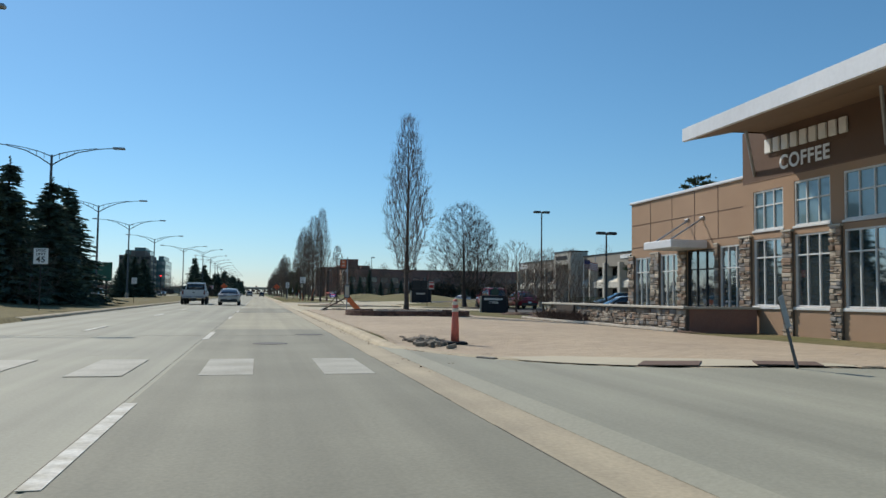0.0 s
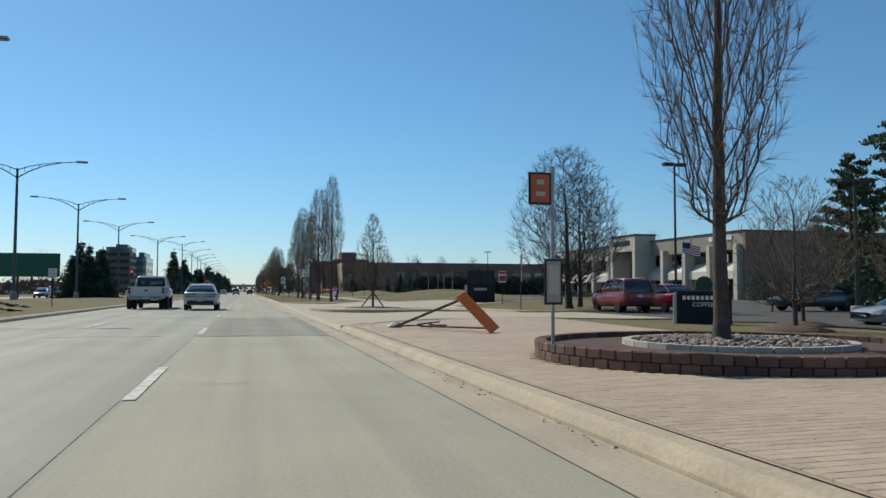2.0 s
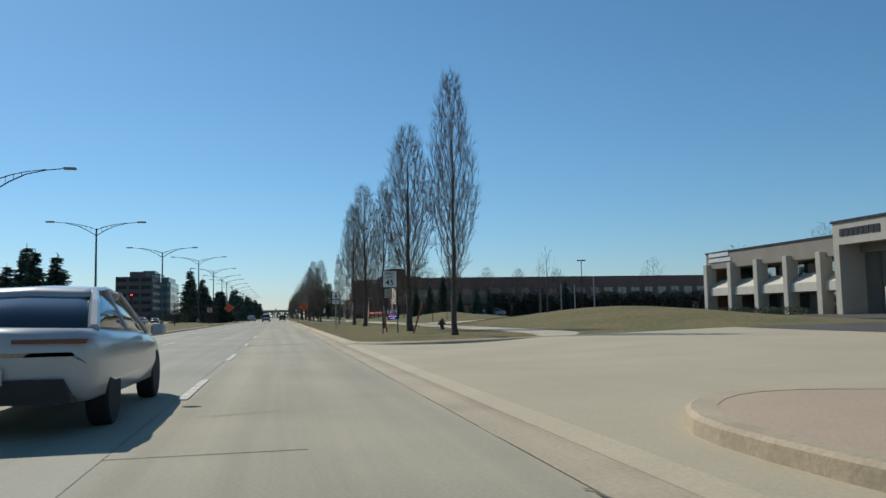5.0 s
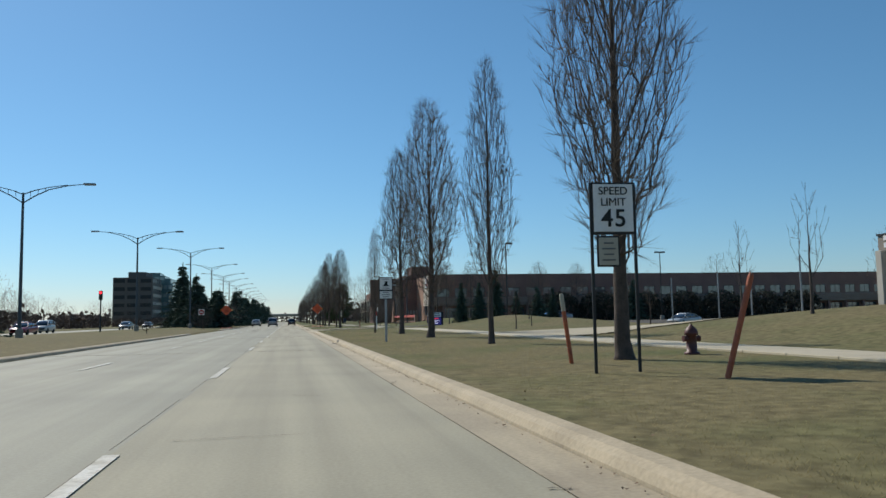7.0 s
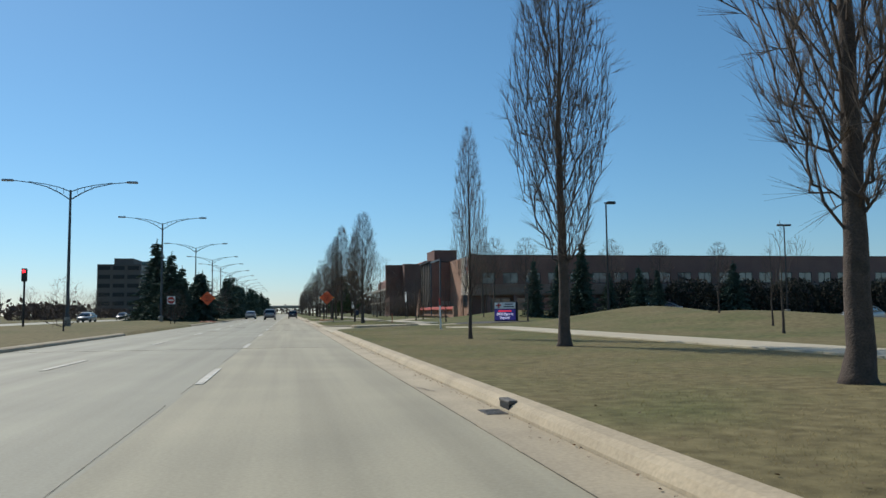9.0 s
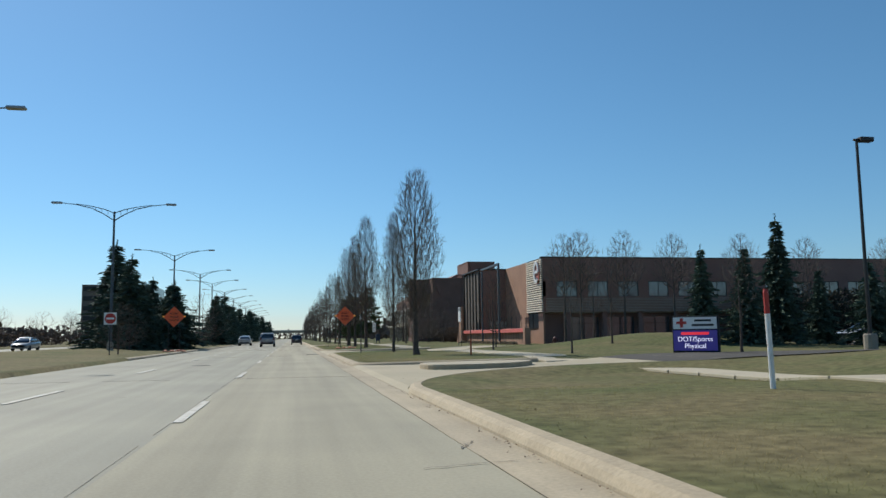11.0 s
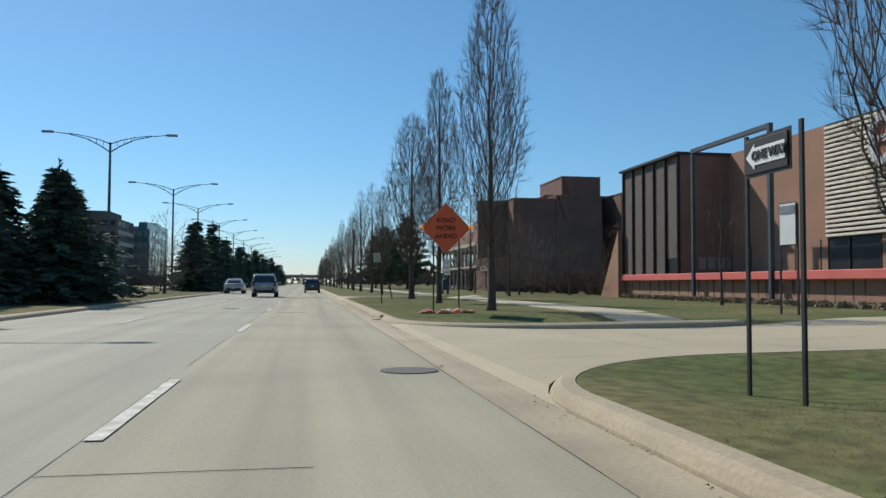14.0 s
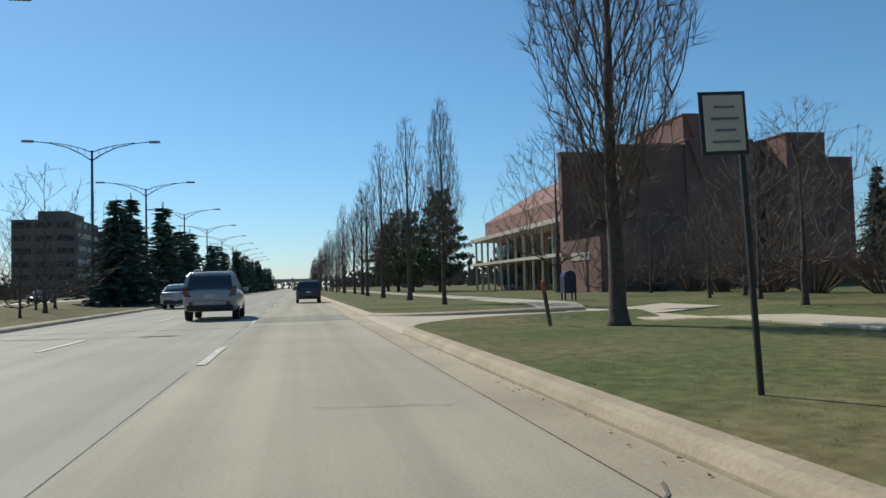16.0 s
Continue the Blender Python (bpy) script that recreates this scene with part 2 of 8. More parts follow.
M["needle"] = node_mat("spruce_needle", (0.1, 0.14, 0.1), (0.06, 0.092, 0.07), 0.85, 0, 1.2, 12, 0, 0.25, island=0.4, gloss=0.2)
M["needle_pine"] = node_mat("pine_needle", (0.1, 0.13, 0.065), (0.056, 0.08, 0.045), 0.85, 0, 1.2, 12, 0, 0.25, island=0.4, gloss=0.2)
M["litter"] = node_mat("dry_leaf", (0.2, 0.13, 0.075), (0.12, 0.08, 0.05), 0.9, 0, 3, 20, 0, 0.3, island=0.4)
M["flag_red"] = node_mat("flag_red_cloth", (0.4, 0.04, 0.05), rough=0.8)
M["flag_blue"] = node_mat("flag_blue_cloth", (0.03, 0.04, 0.14), rough=0.8)
M["shrub"] = node_mat("brown_shrub_leaf", (0.154, 0.098, 0.07), (0.084, 0.059, 0.045), 0.9, 0, 3, 20, 0, 0.3, island=0.4)
M["cone_red"] = node_mat("faded_red_plastic", (0.6, 0.12, 0.075), (0.5, 0.14, 0.1), 0.6, 0, 6, 40, 0.1, 0.15)
M["sign_orange"] = node_mat("faded_sign_orange", (0.8, 0.125, 0.035), (0.68, 0.1, 0.03), 0.6, 0, 2, 20, 0, 0.08)
M["orange"] = node_mat("work_zone_orange", (0.95, 0.21, 0.045), (0.85, 0.17, 0.035), 0.6, 0, 2, 20, 0, 0.05)
M["orange_old"] = node_mat("faded_orange_post", (0.5, 0.13, 0.05), (0.34, 0.09, 0.045), 0.7, 0, 6, 30, 0.05, 0.15)
M["red_sign"] = node_mat("red_sign_face", (0.5, 0.045, 0.03), (0.42, 0.035, 0.025), 0.5, 0, 2, 20, 0, 0.05)
M["sign_white"] = node_mat("reflective_white", (0.82, 0.82, 0.8), (0.72, 0.72, 0.7), 0.5, 0, 3, 30, 0, 0.05)
M["black"] = node_mat("black_ink", (0.012, 0.012, 0.012), rough=0.6, bump=0)
M["rubber"] = node_mat("tyre_rubber", (0.018, 0.018, 0.018), rough=0.85, bump=0.1)
M["rim"] = node_mat("alloy_rim", (0.5, 0.5, 0.52), rough=0.35, metal=0.8)
M["tail"] = node_mat("red_tail_lens", (0.13, 0.006, 0.008), rough=0.2, bump=0, gloss=0.8)
M["plate"] = node_mat("plate_white", (0.6, 0.6, 0.58), rough=0.5)
M["plastic"] = node_mat("black_plastic", (0.025, 0.025, 0.026), rough=0.6)
M["silver"] = paint_mat("silver_car_paint", (0.33, 0.345, 0.36))
M["pearl"] = paint_mat("white_car_paint", (0.46, 0.47, 0.465))
M["truck_white"] = paint_mat("white_truck_paint", (0.52, 0.53, 0.53))
M["navy"] = paint_mat("black_blue_car_paint", (0.02, 0.026, 0.035))
M["red_car"] = paint_mat("red_car_paint", (0.26, 0.012, 0.028))
M["grey_car"] = paint_mat("grey_car_paint", (0.2, 0.22, 0.24))
M["green_car"] = paint_mat("dark_teal_car_paint", (0.03, 0.06, 0.07))
M["hydrant"] = node_mat("dark_red_hydrant", (0.12, 0.03, 0.025), (0.08, 0.025, 0.02), 0.5, 0, 8, 30, 0.1, 0.2)
M["green_board"] = node_mat("dark_green_hoarding", (0.012, 0.1, 0.06), (0.01, 0.08, 0.05), 0.6)
M["sign_dark"] = node_mat("dark_slate_sign", (0.022, 0.026, 0.034), (0.016, 0.019, 0.025), 0.75, gloss=0.2)
M["logo_green"] = node_mat("green_emblem", (0.012, 0.05, 0.032), rough=0.5)
M["bag"] = node_mat("pale_sandbag", (0.74, 0.66, 0.53), (0.6, 0.5, 0.38), 0.9, 0, 8, 30, 0.3, 0.2)
M["bag_orange"] = node_mat("orange_sandbag", (0.78, 0.27, 0.16), (0.66, 0.3, 0.2), 0.8, 0, 8, 30, 0.3, 0.2)
M["rubble"] = node_mat("broken_concrete", (0.3, 0.25, 0.19), (0.17, 0.135, 0.1), 0.9, 0, 5, 40, 0.5, 0.2, obj=0.3)
M["led"] = lit_mat("led_panel_blue", (0.035, 0.03, 0.2), 0.35)
M["led_red"] = lit_mat("led_text_red", (0.7, 0.03, 0.05), 0.8)
M["led_white"] = lit_mat("led_text_white", (0.75, 0.75, 0.9), 0.8)
M["amber"] = lit_mat("amber_beacon", (0.9, 0.36, 0.03), 0.25)
M["red_light"] = lit_mat("red_signal", (1.0, 0.02, 0.03), 4.0)
M["iron"] = node_mat("cast_iron", (0.12, 0.11, 0.095), rough=0.7, bump=0.3)
M["wood"] = node_mat("weathered_timber", (0.17, 0.12, 0.085), (0.1, 0.075, 0.055), 0.9, 0, 5, 40, 0.3, 0.2)
M["wood_dark"] = node_mat("dark_damp_timber", (0.075, 0.055, 0.04), (0.045, 0.034, 0.026), 0.9, 0, 5, 40, 0.3, 0.2)
M["stain"] = node_mat("rust_brown_run_off_stain", (0.1, 0.07, 0.05), (0.16, 0.11, 0.08), 0.9, 0, 4, 30, 0.2, 0.25)
M["bay_panel"] = node_mat("brown_mesh_panel", (0.125, 0.1, 0.082), (0.095, 0.076, 0.062), 0.75, 0, 1.2, 60, 0.3, 0.15, obj=0.08)
M["bark_dark"] = node_mat("dark_wet_looking_bark", (0.062, 0.05, 0.043), (0.035, 0.028, 0.024), 0.95, 0, 6, 40, 0.8, 0.3)
M["hedge"] = node_mat("dark_yew_hedge", (0.05, 0.052, 0.04), (0.03, 0.032, 0.026), 0.9, 0, 1.2, 12, 0, 0.25, island=0.3, gloss=0.1)
M["bag_grey"] = node_mat("grey_plastic_sandbag", (0.32, 0.33, 0.3), (0.2, 0.2, 0.18), 0.6, 0, 8, 30, 0.3, 0.2)
M["blue_box"] = node_mat("blue_mailbox_paint", (0.015, 0.03, 0.07), rough=0.4)
M["office"] = node_mat("dark_office_panel", (0.15, 0.128, 0.112), (0.112, 0.098, 0.087), 0.8, 0, 0.2, 5, 0, 0.1)
M["office_teal"] = node_mat("teal_office_glass", (0.06, 0.14, 0.15), (0.05, 0.11, 0.12), 0.2, 0, 0.2, 5, 0, 0.1)


# ---- mesh helpers ----
class Shape:
    """Vertices and faces that grow piece by piece."""

    def __init__(self):
        self.v, self.f = [], []

    def add(self, vs, fs):
        k = len(self.v)
        self.v.extend(tuple(p) for p in vs)
        self.f.extend(tuple(i + k for i in q) for q in fs)
        return self

    def box(self, x0, y0, z0, x1, y1, z1, m=None, c=0.0):
        if x1 < x0:
            x0, x1 = x1, x0
        if y1 < y0:
            y0, y1 = y1, y0
        if z1 < z0:
            z0, z1 = z1, z0
        c = min(c, (x1 - x0) * 0.4, (y1 - y0) * 0.4, (z1 - z0) * 0.4)
        if c <= 0:
            vs = [(x, y, z) for x in (x0, x1) for y in (y0, y1) for z in (z0, z1)]
            fs = [(0, 1, 3, 2), (4, 6, 7, 5), (0, 4, 5, 1), (2, 3, 7, 6), (0, 2, 6, 4), (1, 5, 7, 3)]
        else:
            lo, hi = (x0, y0, z0), (x1, y1, z1)
            vs, at = [], {}
            for s in range(8):
                side = (s >> 2 & 1, s >> 1 & 1, s & 1)
                for axis in range(3):
                    p = [0, 0, 0]
                    for a in range(3):
                        inner = 0 if a == axis else c
                        p[a] = hi[a] - inner if side[a] else lo[a] + inner
                    at[(side, axis)] = len(vs)
                    vs.append(p)
            fs = []
            for axis in range(3):
                a, b = (axis + 1) % 3, (axis + 2) % 3
                for s in (0, 1):
                    q = []
                    for u, w in ((0, 0), (1, 0), (1, 1), (0, 1)):
                        side = [0, 0, 0]
                        side[axis], side[a], side[b] = s, u, w
                        q.append(at[(tuple(side), axis)])
                    fs.append(tuple(q if s else q[::-1]))
                for u in (0, 1):
                    for w in (0, 1):
                        p, q = [0, 0, 0], [0, 0, 0]
                        p[a], p[b], q[a], q[b] = u, w, u, w
                        p[axis], q[axis] = 0, 1
                        e = (at[(tuple(p), a)], at[(tuple(q), a)], at[(tuple(q), b)], at[(tuple(p), b)])
                        fs.append(e if u != w else e[::-1])
            for s in range(8):
                side = (s >> 2 & 1, s >> 1 & 1, s & 1)
                t = (at[(side, 0)], at[(side, 1)], at[(side, 2)])
                fs.append(t if sum(side) % 2 else t[::-1])
        if m is not None:
            vs = [m @ Vector(p) for p in vs]
        return self.add(vs, fs)

    def tube(self, pts, radii, n=6, caps=True):
        """A tube along points with a radius at each."""
        pts = [Vector(p) for p in pts]
        rings = []
        for i, p in enumerate(pts):
            d = (pts[min(i + 1, len(pts) - 1)] - pts[max(i - 1, 0)]).normalized()
            u = d.cross(Vector((0.0, 0.0, 1.0)) if abs(d.z) < 0.9 else Vector((1.0, 0.0, 0.0))).normalized()
            w = d.cross(u)
            rings.append([p + (u * math.cos(a) + w * math.sin(a)) * radii[i] for a in (2 * math.pi * k / n for k in range(n))])
        vs = [q for r in rings for q in r]
        fs = [(i * n + k, i * n + (k + 1) % n, (i + 1) * n + (k + 1) % n, (i + 1) * n + k) for i in range(len(pts) - 1) for k in range(n)]
        if caps:
            fs += [tuple(range(n))[::-1], tuple(range((len(pts) - 1) * n, len(pts) * n))]
        return self.add(vs, fs)

    def prism(self, outline, y0, y1, axis="y", m=None):
        """A flat outline drawn out along an axis. outline: (a, b) in the two other axes."""
        n = len(outline)

        def at(a, b, d):
            return {"y": (a, d, b), "x": (d, a, b), "z": (a, b, d)}[axis]

        vs = [at(a, b, y0) for a, b in outline] + [at(a, b, y1) for a, b in outline]
        if m is not None:
            vs = [m @ Vector(p) for p in vs]
        fs = [tuple(range(n)), tuple(range(2 * n - 1, n - 1, -1))]
        fs += [(i, i + n, (i + 1) % n + n, (i + 1) % n) for i in range(n)]
        return self.add(vs, fs)

    def lathe(self, prof, n=16, m=None):
        """A turned form: (radius, z) from the bottom up."""
        vs = [(r * math.cos(2 * math.pi * k / n), r * math.sin(2 * math.pi * k / n), z) for r, z in prof for k in range(n)]
        fs = [(i * n + k, i * n + (k + 1) % n, (i + 1) * n + (k + 1) % n, (i + 1) * n + k) for i in range(len(prof) - 1) for k in range(n)]
        fs += [tuple(range(n))[::-1], tuple(range((len(prof) - 1) * n, len(prof) * n))]
        if m is not None:
            vs = [m @ Vector(p) for p in vs]
        return self.add(vs, fs)


def mesh_of(name, shape, material, smooth=False, fix=True):
    me = bpy.data.meshes.new(name)
    me.from_pydata(shape.v, [], shape.f)
    if fix:
        bm = bmesh.new()
        bm.from_mesh(me)
        bmesh.ops.recalc_face_normals(bm, faces=bm.faces)
        bm.to_mesh(me)
        bm.free()
    if smooth:
        me.polygons.foreach_set("use_smooth", [True] * len(me.polygons))
    me.materials.append(material)
    return me


def part(name, shape, material, parent=None, label="", smooth=False, fix=True):
    ob = new(name, mesh_of(name, shape, material, smooth, fix))
    ob.parent = parent
    return tagged(ob, label)


def piece(name, me, parent, m):
    """One of many alike pieces on shared mesh data."""
    ob = new(name, me)
    ob.parent = parent
    ob.matrix_basis = m
    return ob


def thing(name, m, label, category, group="", kind=""):
    ob = new(name)
    ob.empty_display_size = 0.3
    ob.matrix_basis = m
    return tagged(ob, label, category, group, kind)


def lettering(words, size, material, parent, m, name="lettering", spread=1.0, bold=0.0):
    """Words in the built-in font as a thin mesh, standing upright in the local xz plane and facing -y."""
    cu = bpy.data.curves.new(name, "FONT")
    cu.body, cu.size, cu.align_x, cu.align_y, cu.extrude, cu.space_character = words, size, "CENTER", "CENTER", 0.006, spread
    cu.offset = bold
    tmp = new("tmp", cu)
    me = bpy.data.meshes.new_from_object(tmp.evaluated_get(bpy.context.evaluated_depsgraph_get()))
    bpy.data.objects.remove(tmp)
    me.materials.clear()
    me.materials.append(material)
    ob = new(name, me)
    ob.parent = parent
    ob.matrix_basis = m @ pose(0, 0, 0, 90, 0, 0)
    return ob


# ---- ground ----
KERB_X, MEDIAN_X = 2.3, -8.0
# openings in the right kerb: inner edges of the drive and the radius of each corner
CORNER_Y, CORNER_R = 8.5, 8.0
OPENINGS = [(-16.0, CORNER_Y, 3.0, CORNER_R), (53.0, 88.5, 6.5, 3.2), (167.0, 173.3, 7.6, 1.2), (196.3, 203.6, 3.4, 4.0), (238.4, 242.1, 4.0, 3.0)]
MOUNDS = [(28.0, 44.5, 7.0, 9.0, -0.45), (46.5, 173.5, 8.0, 8.0, -0.6), (21.0, 110.0, 6.0, 15.0, 1.05), (21.0, 151.0, 5.5, 8.0, 0.7), (21.5, 188.9, 5.6, 6.9, 0.85), (21.0, 161.5, 5.0, 4.6, 0.85), (-17.0, 60.0, 4.0, 60.0, 0.3), (-17.0, 260.0, 4.0, 90.0, 0.25)]


def smooth01(u):
    u = min(1.0, max(0.0, u))
    return u * u * (3 - 2 * u)


def crossfall(x, y):
    """Rise of the verge away from the kerb; before the first office it crests and falls again."""
    up = 0.014 * (min(x, 14.0) - 2.6)
    return up - 0.036 * (min(max(x, 6.5), 14.0) - 6.5) * smooth01((80.0 - y) / 9.0)


def ground_z(x, y):
    """Height of the turf or paving beside the road."""
    if MEDIAN_X < x < KERB_X + 0.28:
        return -0.05
    if -37.0 < x < -26.0:
        return -0.02
    h = 0.12
    if x > 0:
        h += crossfall(x, y)
        for a, b, ra, rb in OPENINGS:
            more, fall = (1.2, 1.6) if y > 89 else (0.0 if y > 30 else 1.5, 2.5)
            inside = smooth01((y - a + ra + more) / fall) * smooth01((b + rb + more - y) / fall)
            h -= inside * (h - 0.03) * (1 - smooth01((x - (4.0 if y < 30 else 5.5 if y < 89 else 8.8)) / 4.5))
    for mx, my, sx, sy, top in MOUNDS:
        d = ((x - mx) / sx) ** 2 + ((y - my) / sy) ** 2
        if d < 9:
            h += top * math.exp(-d) * smooth01((abs(x) - 11.0) / 4.0)
    return h


def grid(xs, ys, zf):
    s = Shape()
    n = len(ys)
    s.v = [(x, y, zf(x, y)) for x in xs for y in ys]
    s.f = [(i * n + j, (i + 1) * n + j, (i + 1) * n + j + 1, i * n + j + 1) for i in range(len(xs) - 1) for j in range(n - 1)]
    return s


def steps(a, b, d):
    n = max(1, round((b - a) / d))
    return [a + (b - a) * k / n for k in range(n + 1)]


gx = [-2500, -900, -400, -200, -110, -70, -50, -40, -37.05, -36.95, -31, -26.05, -25.95] + steps(-24, -9, 1.5) + [-8.12, -7.95, -4, 0, 2.55, 2.6] + steps(3.2, 12, 0.8) + steps(13, 34, 1.0) + [38, 44, 52, 64, 80, 110, 180, 350, 800, 2500]
gy = [-600, -200, -80, -40, -20] + steps(-10, 300, 1.6) + steps(306, 420, 8) + [450, 500, 580, 700, 900, 1300, 2000, 3200]
tagged(part("ground", grid(gx, gy, ground_z), M["grass"], fix=False, smooth=True), "patchy green and straw-brown early spring turf", "grass", kind="structure")


def flat(z):
    return lambda x, y: z


def strip(name, x0, x1, y0, y1, z, mat, label, category="road", parent=None):
    ob = part(name, grid([x0, x1], steps(y0, y1, 40), flat(z)), mat, parent, fix=False)
    if parent is None:
        tagged(ob, label, category, kind="structure")
    return ob


strip("road", MEDIAN_X, -1.3, -150, 876, 0.0, M["road2"], "grey worn concrete road in three lanes")
strip("road", -1.3, 1.8, -150, 876, 0.0, M["road"], "pale tan concrete kerb lane of the road")
strip("road", 1.8, KERB_X, -150, 876, 0.004, M["gutter"], "stained concrete gutter strip along the kerb", "gutter")
strip("road", -37, -26, -150, 876, 0.012, M["road2"], "far concrete carriageway beyond the median")
strip("road", -1.28, 1.79, 44.5, 57.8, 0.006, M["patch"], "darker repaired slab in the kerb lane")
strip("road", -1.28, 1.79, -5.0, 24.0, 0.006, M["patch"], "darker grey slab in the kerb lane")
strip("road", -1.28, 1.79, 243.0, 247.0, 0.006, M["patch"], "darker repaired slab in the kerb lane")

# lane marks: one broken line each side of the middle lane
marks = tagged(new("lane_marking"), "worn white broken lane lines", "lane marking", kind="structure")
dash = mesh_of("dash", Shape().box(-0.065, -3.4, 0, 0.065, 0, 0.004), M["line"])
DASH_ENDS = [8.0, 22.2, 36.9, 49.1, 61.7, 77.05, 86.5, 96.0, 108.3, 122.5, 133.5, 146.3, 159.1, 170.8, 183.7, 195.6, 207.6, 220.6, 232.7, 245.6] + [245.6 + 12.2 * k for k in range(1, 28)]
for y in DASH_ENDS:
    piece("dash", dash, marks, pose(-1.27, y, 0.008))
    piece("dash", dash, marks, pose(-4.62, y + 4.0, 0.008))
bar = mesh_of("crosswalk_bar", Shape().box(-0.34, 0, 0, 0.34, 2.6, 0.003), M["line_worn"])
for k in range(6):
    piece("crosswalk_bar", bar, marks, pose(-6.9 + 1.6 * k, 10.6, 0.007))

# joints, cracks and iron covers in the slabs
cracks = tagged(new("road_joint"), "dark tarred joints and short cracks in the slabs", "road joint", kind="structure")
rnd = random.Random(5)
y = -60.0
while y < 400:
    n = rnd.uniform(2.0, 9.0)
    w = rnd.uniform(0.0008, 0.002)
    part("joint", Shape().box(-1.3485 - w, y, 0.004, -1.3485 + w, y + n, 0.0065), M["joint"], cracks)
    y += n + rnd.uniform(0.0, 1.5)
y = -30.0
while y < 330:
    n = rnd.uniform(1.5, 7.0)
    w = rnd.uniform(0.0012, 0.0032)
    part("joint", Shape().box(1.8 - w, y, 0.004, 1.8 + w, y + n, 0.0078), M["joint"], cracks)
    y += n + rnd.uniform(0.05, 2.5)
def crack(x, y, dx, dy, n, wob, w):
    if x < KERB_X:
        dx = min(dx, 2.1 - x)
    s = Shape()
    last, lw = (x, y), w
    for i in range(n):
        nxt = (x + dx * (i + 1) / n + rnd.uniform(-wob, wob), y + dy * (i + 1) / n + rnd.uniform(-wob, wob))
        nw = w * rnd.uniform(0.3, 1.3) if i < n - 1 else 0.001
        d = Vector((nxt[0] - last[0], nxt[1] - last[1], 0)).normalized()
        o = Vector((-d.y, d.x, 0))
        a, b = (Vector((*q, 0.0115 if q[0] < KERB_X else max(ground_z(max(q[0], 2.62), q[1]), 0.02) + 0.036)) for q in (last, nxt))
        s.add([a - o * lw, b - o * nw, b + o * nw, a + o * lw], [(0, 1, 2, 3)])
        last, lw = nxt, nw
    part("crack", s, M["joint"], cracks, fix=False)


# sawn cross joints of the slabs, and short cracks beside them
for k in range(12):
    y = -4.0 + 24.4 * k
    s = Shape()
    for x0, x1 in ((-7.9, -4.66), (-4.6, -1.36), (-1.34, 1.79)):
        o = rnd.uniform(-0.02, 0.02)
        s.box(x0, y + o, 0.004, x1 - rnd.choice((0.0, 0.0, 0.7, 1.6)), y + o + rnd.uniform(0.003, 0.006), 0.0075)
    part("joint", s, M["joint"], cracks)
for k in range(40):
    crack(rnd.choice((-6.8, -4.4, -3.0, -0.9, 0.2, 1.2)), 2 + 6.6 * k + rnd.uniform(-3, 3), rnd.uniform(0.4, 1.5), rnd.uniform(-0.3, 0.3), 9, 0.03, 0.009)
for k in range(22):
    crack(rnd.uniform(1.7, 1.9), 12 + 11.5 * k + rnd.uniform(-4, 4), rnd.uniform(0.1, 0.3), rnd.uniform(-0.6, 0.6), 6, 0.03, 0.012)
for x, y, dx, dy in ((5.5, 202.2, 0.0, -4.8), (6.75, 202.0, -0.1, -1.9), (7.8, 200.1, 2.6, -0.3), (2.7, 196.9, 1.8, 0.2), (7.9, 199.0, 0.4, -1.3), (2.4, 58.5, 3.0, 2.5), (3.0, 80.0, 5.0, -2.0)):
    crack(x, y, dx, dy, 14, 0.05, 0.009)
for x, y in ((0.15, 17.2), (-3.4, 178.2), (-2.9, 220.5), (1.2, 21.0), (1.4, 196.2)):
    hole = thing("manhole_cover", pose(x, y, 0.0), "round dark iron cover set in the road", "manhole cover")
    part("lid", Shape().lathe([(0.36, 0.002), (0.36, 0.012), (0.3, 0.016)], 24), M["iron"], hole)


def corner(x0, y_edge, r, side):
    """Points of a kerb corner from the kerb line to the drive's edge. side -1: the corner before the opening."""
    out = []
    for k in range(25):
        a = math.pi / 2 * k / 24
        out.append((x0 + r * (1 - math.cos(a)), y_edge + side * r * (1 - math.sin(a))))
    return out


def kerb_run(path, label="tan concrete kerb with a rounded worn edge"):
    """A kerb along a line of points, the road on its left hand side seen along the line."""
    s = Shape()
    prof = [(0.0, -0.06), (0.012, 0.03), (0.05, 0.092), (0.12, 0.128), (0.26, 0.14), (0.28, 0.10), (0.28, -0.06)]
    n, m = len(path), len(prof)
    for i, (x, y) in enumerate(path):
        ax, ay = path[max(i - 1, 0)]
        bx, by = path[min(i + 1, n - 1)]
        d = Vector((bx - ax, by - ay, 0)).normalized()
        out = Vector((d.y, -d.x, 0))
        low = crossfall(x, y) if x > 2.6 else 0.0
        if y < 18 and x > 0:
            low -= 0.07 * smooth01((18.0 - y) / 2.5)
        if y < 12 and 3.9 < x < 5.8:
            low -= 0.05
        if 46 < y < 54 and x > KERB_X + 0.02:
            low -= 0.075 * smooth01((y - 46.5) / 2.5)
        for o, z in prof:
            p = Vector((x, y, z + low)) + out * o
            s.v.append(tuple(p))
    for i in range(n - 1):
        for k in range(m - 1):
            s.f.append((i * m + k, i * m + k + 1, (i + 1) * m + k + 1, (i + 1) * m + k))
    s.f += [tuple(range(m)), tuple(range((n - 1) * m, n * m))]
    return s


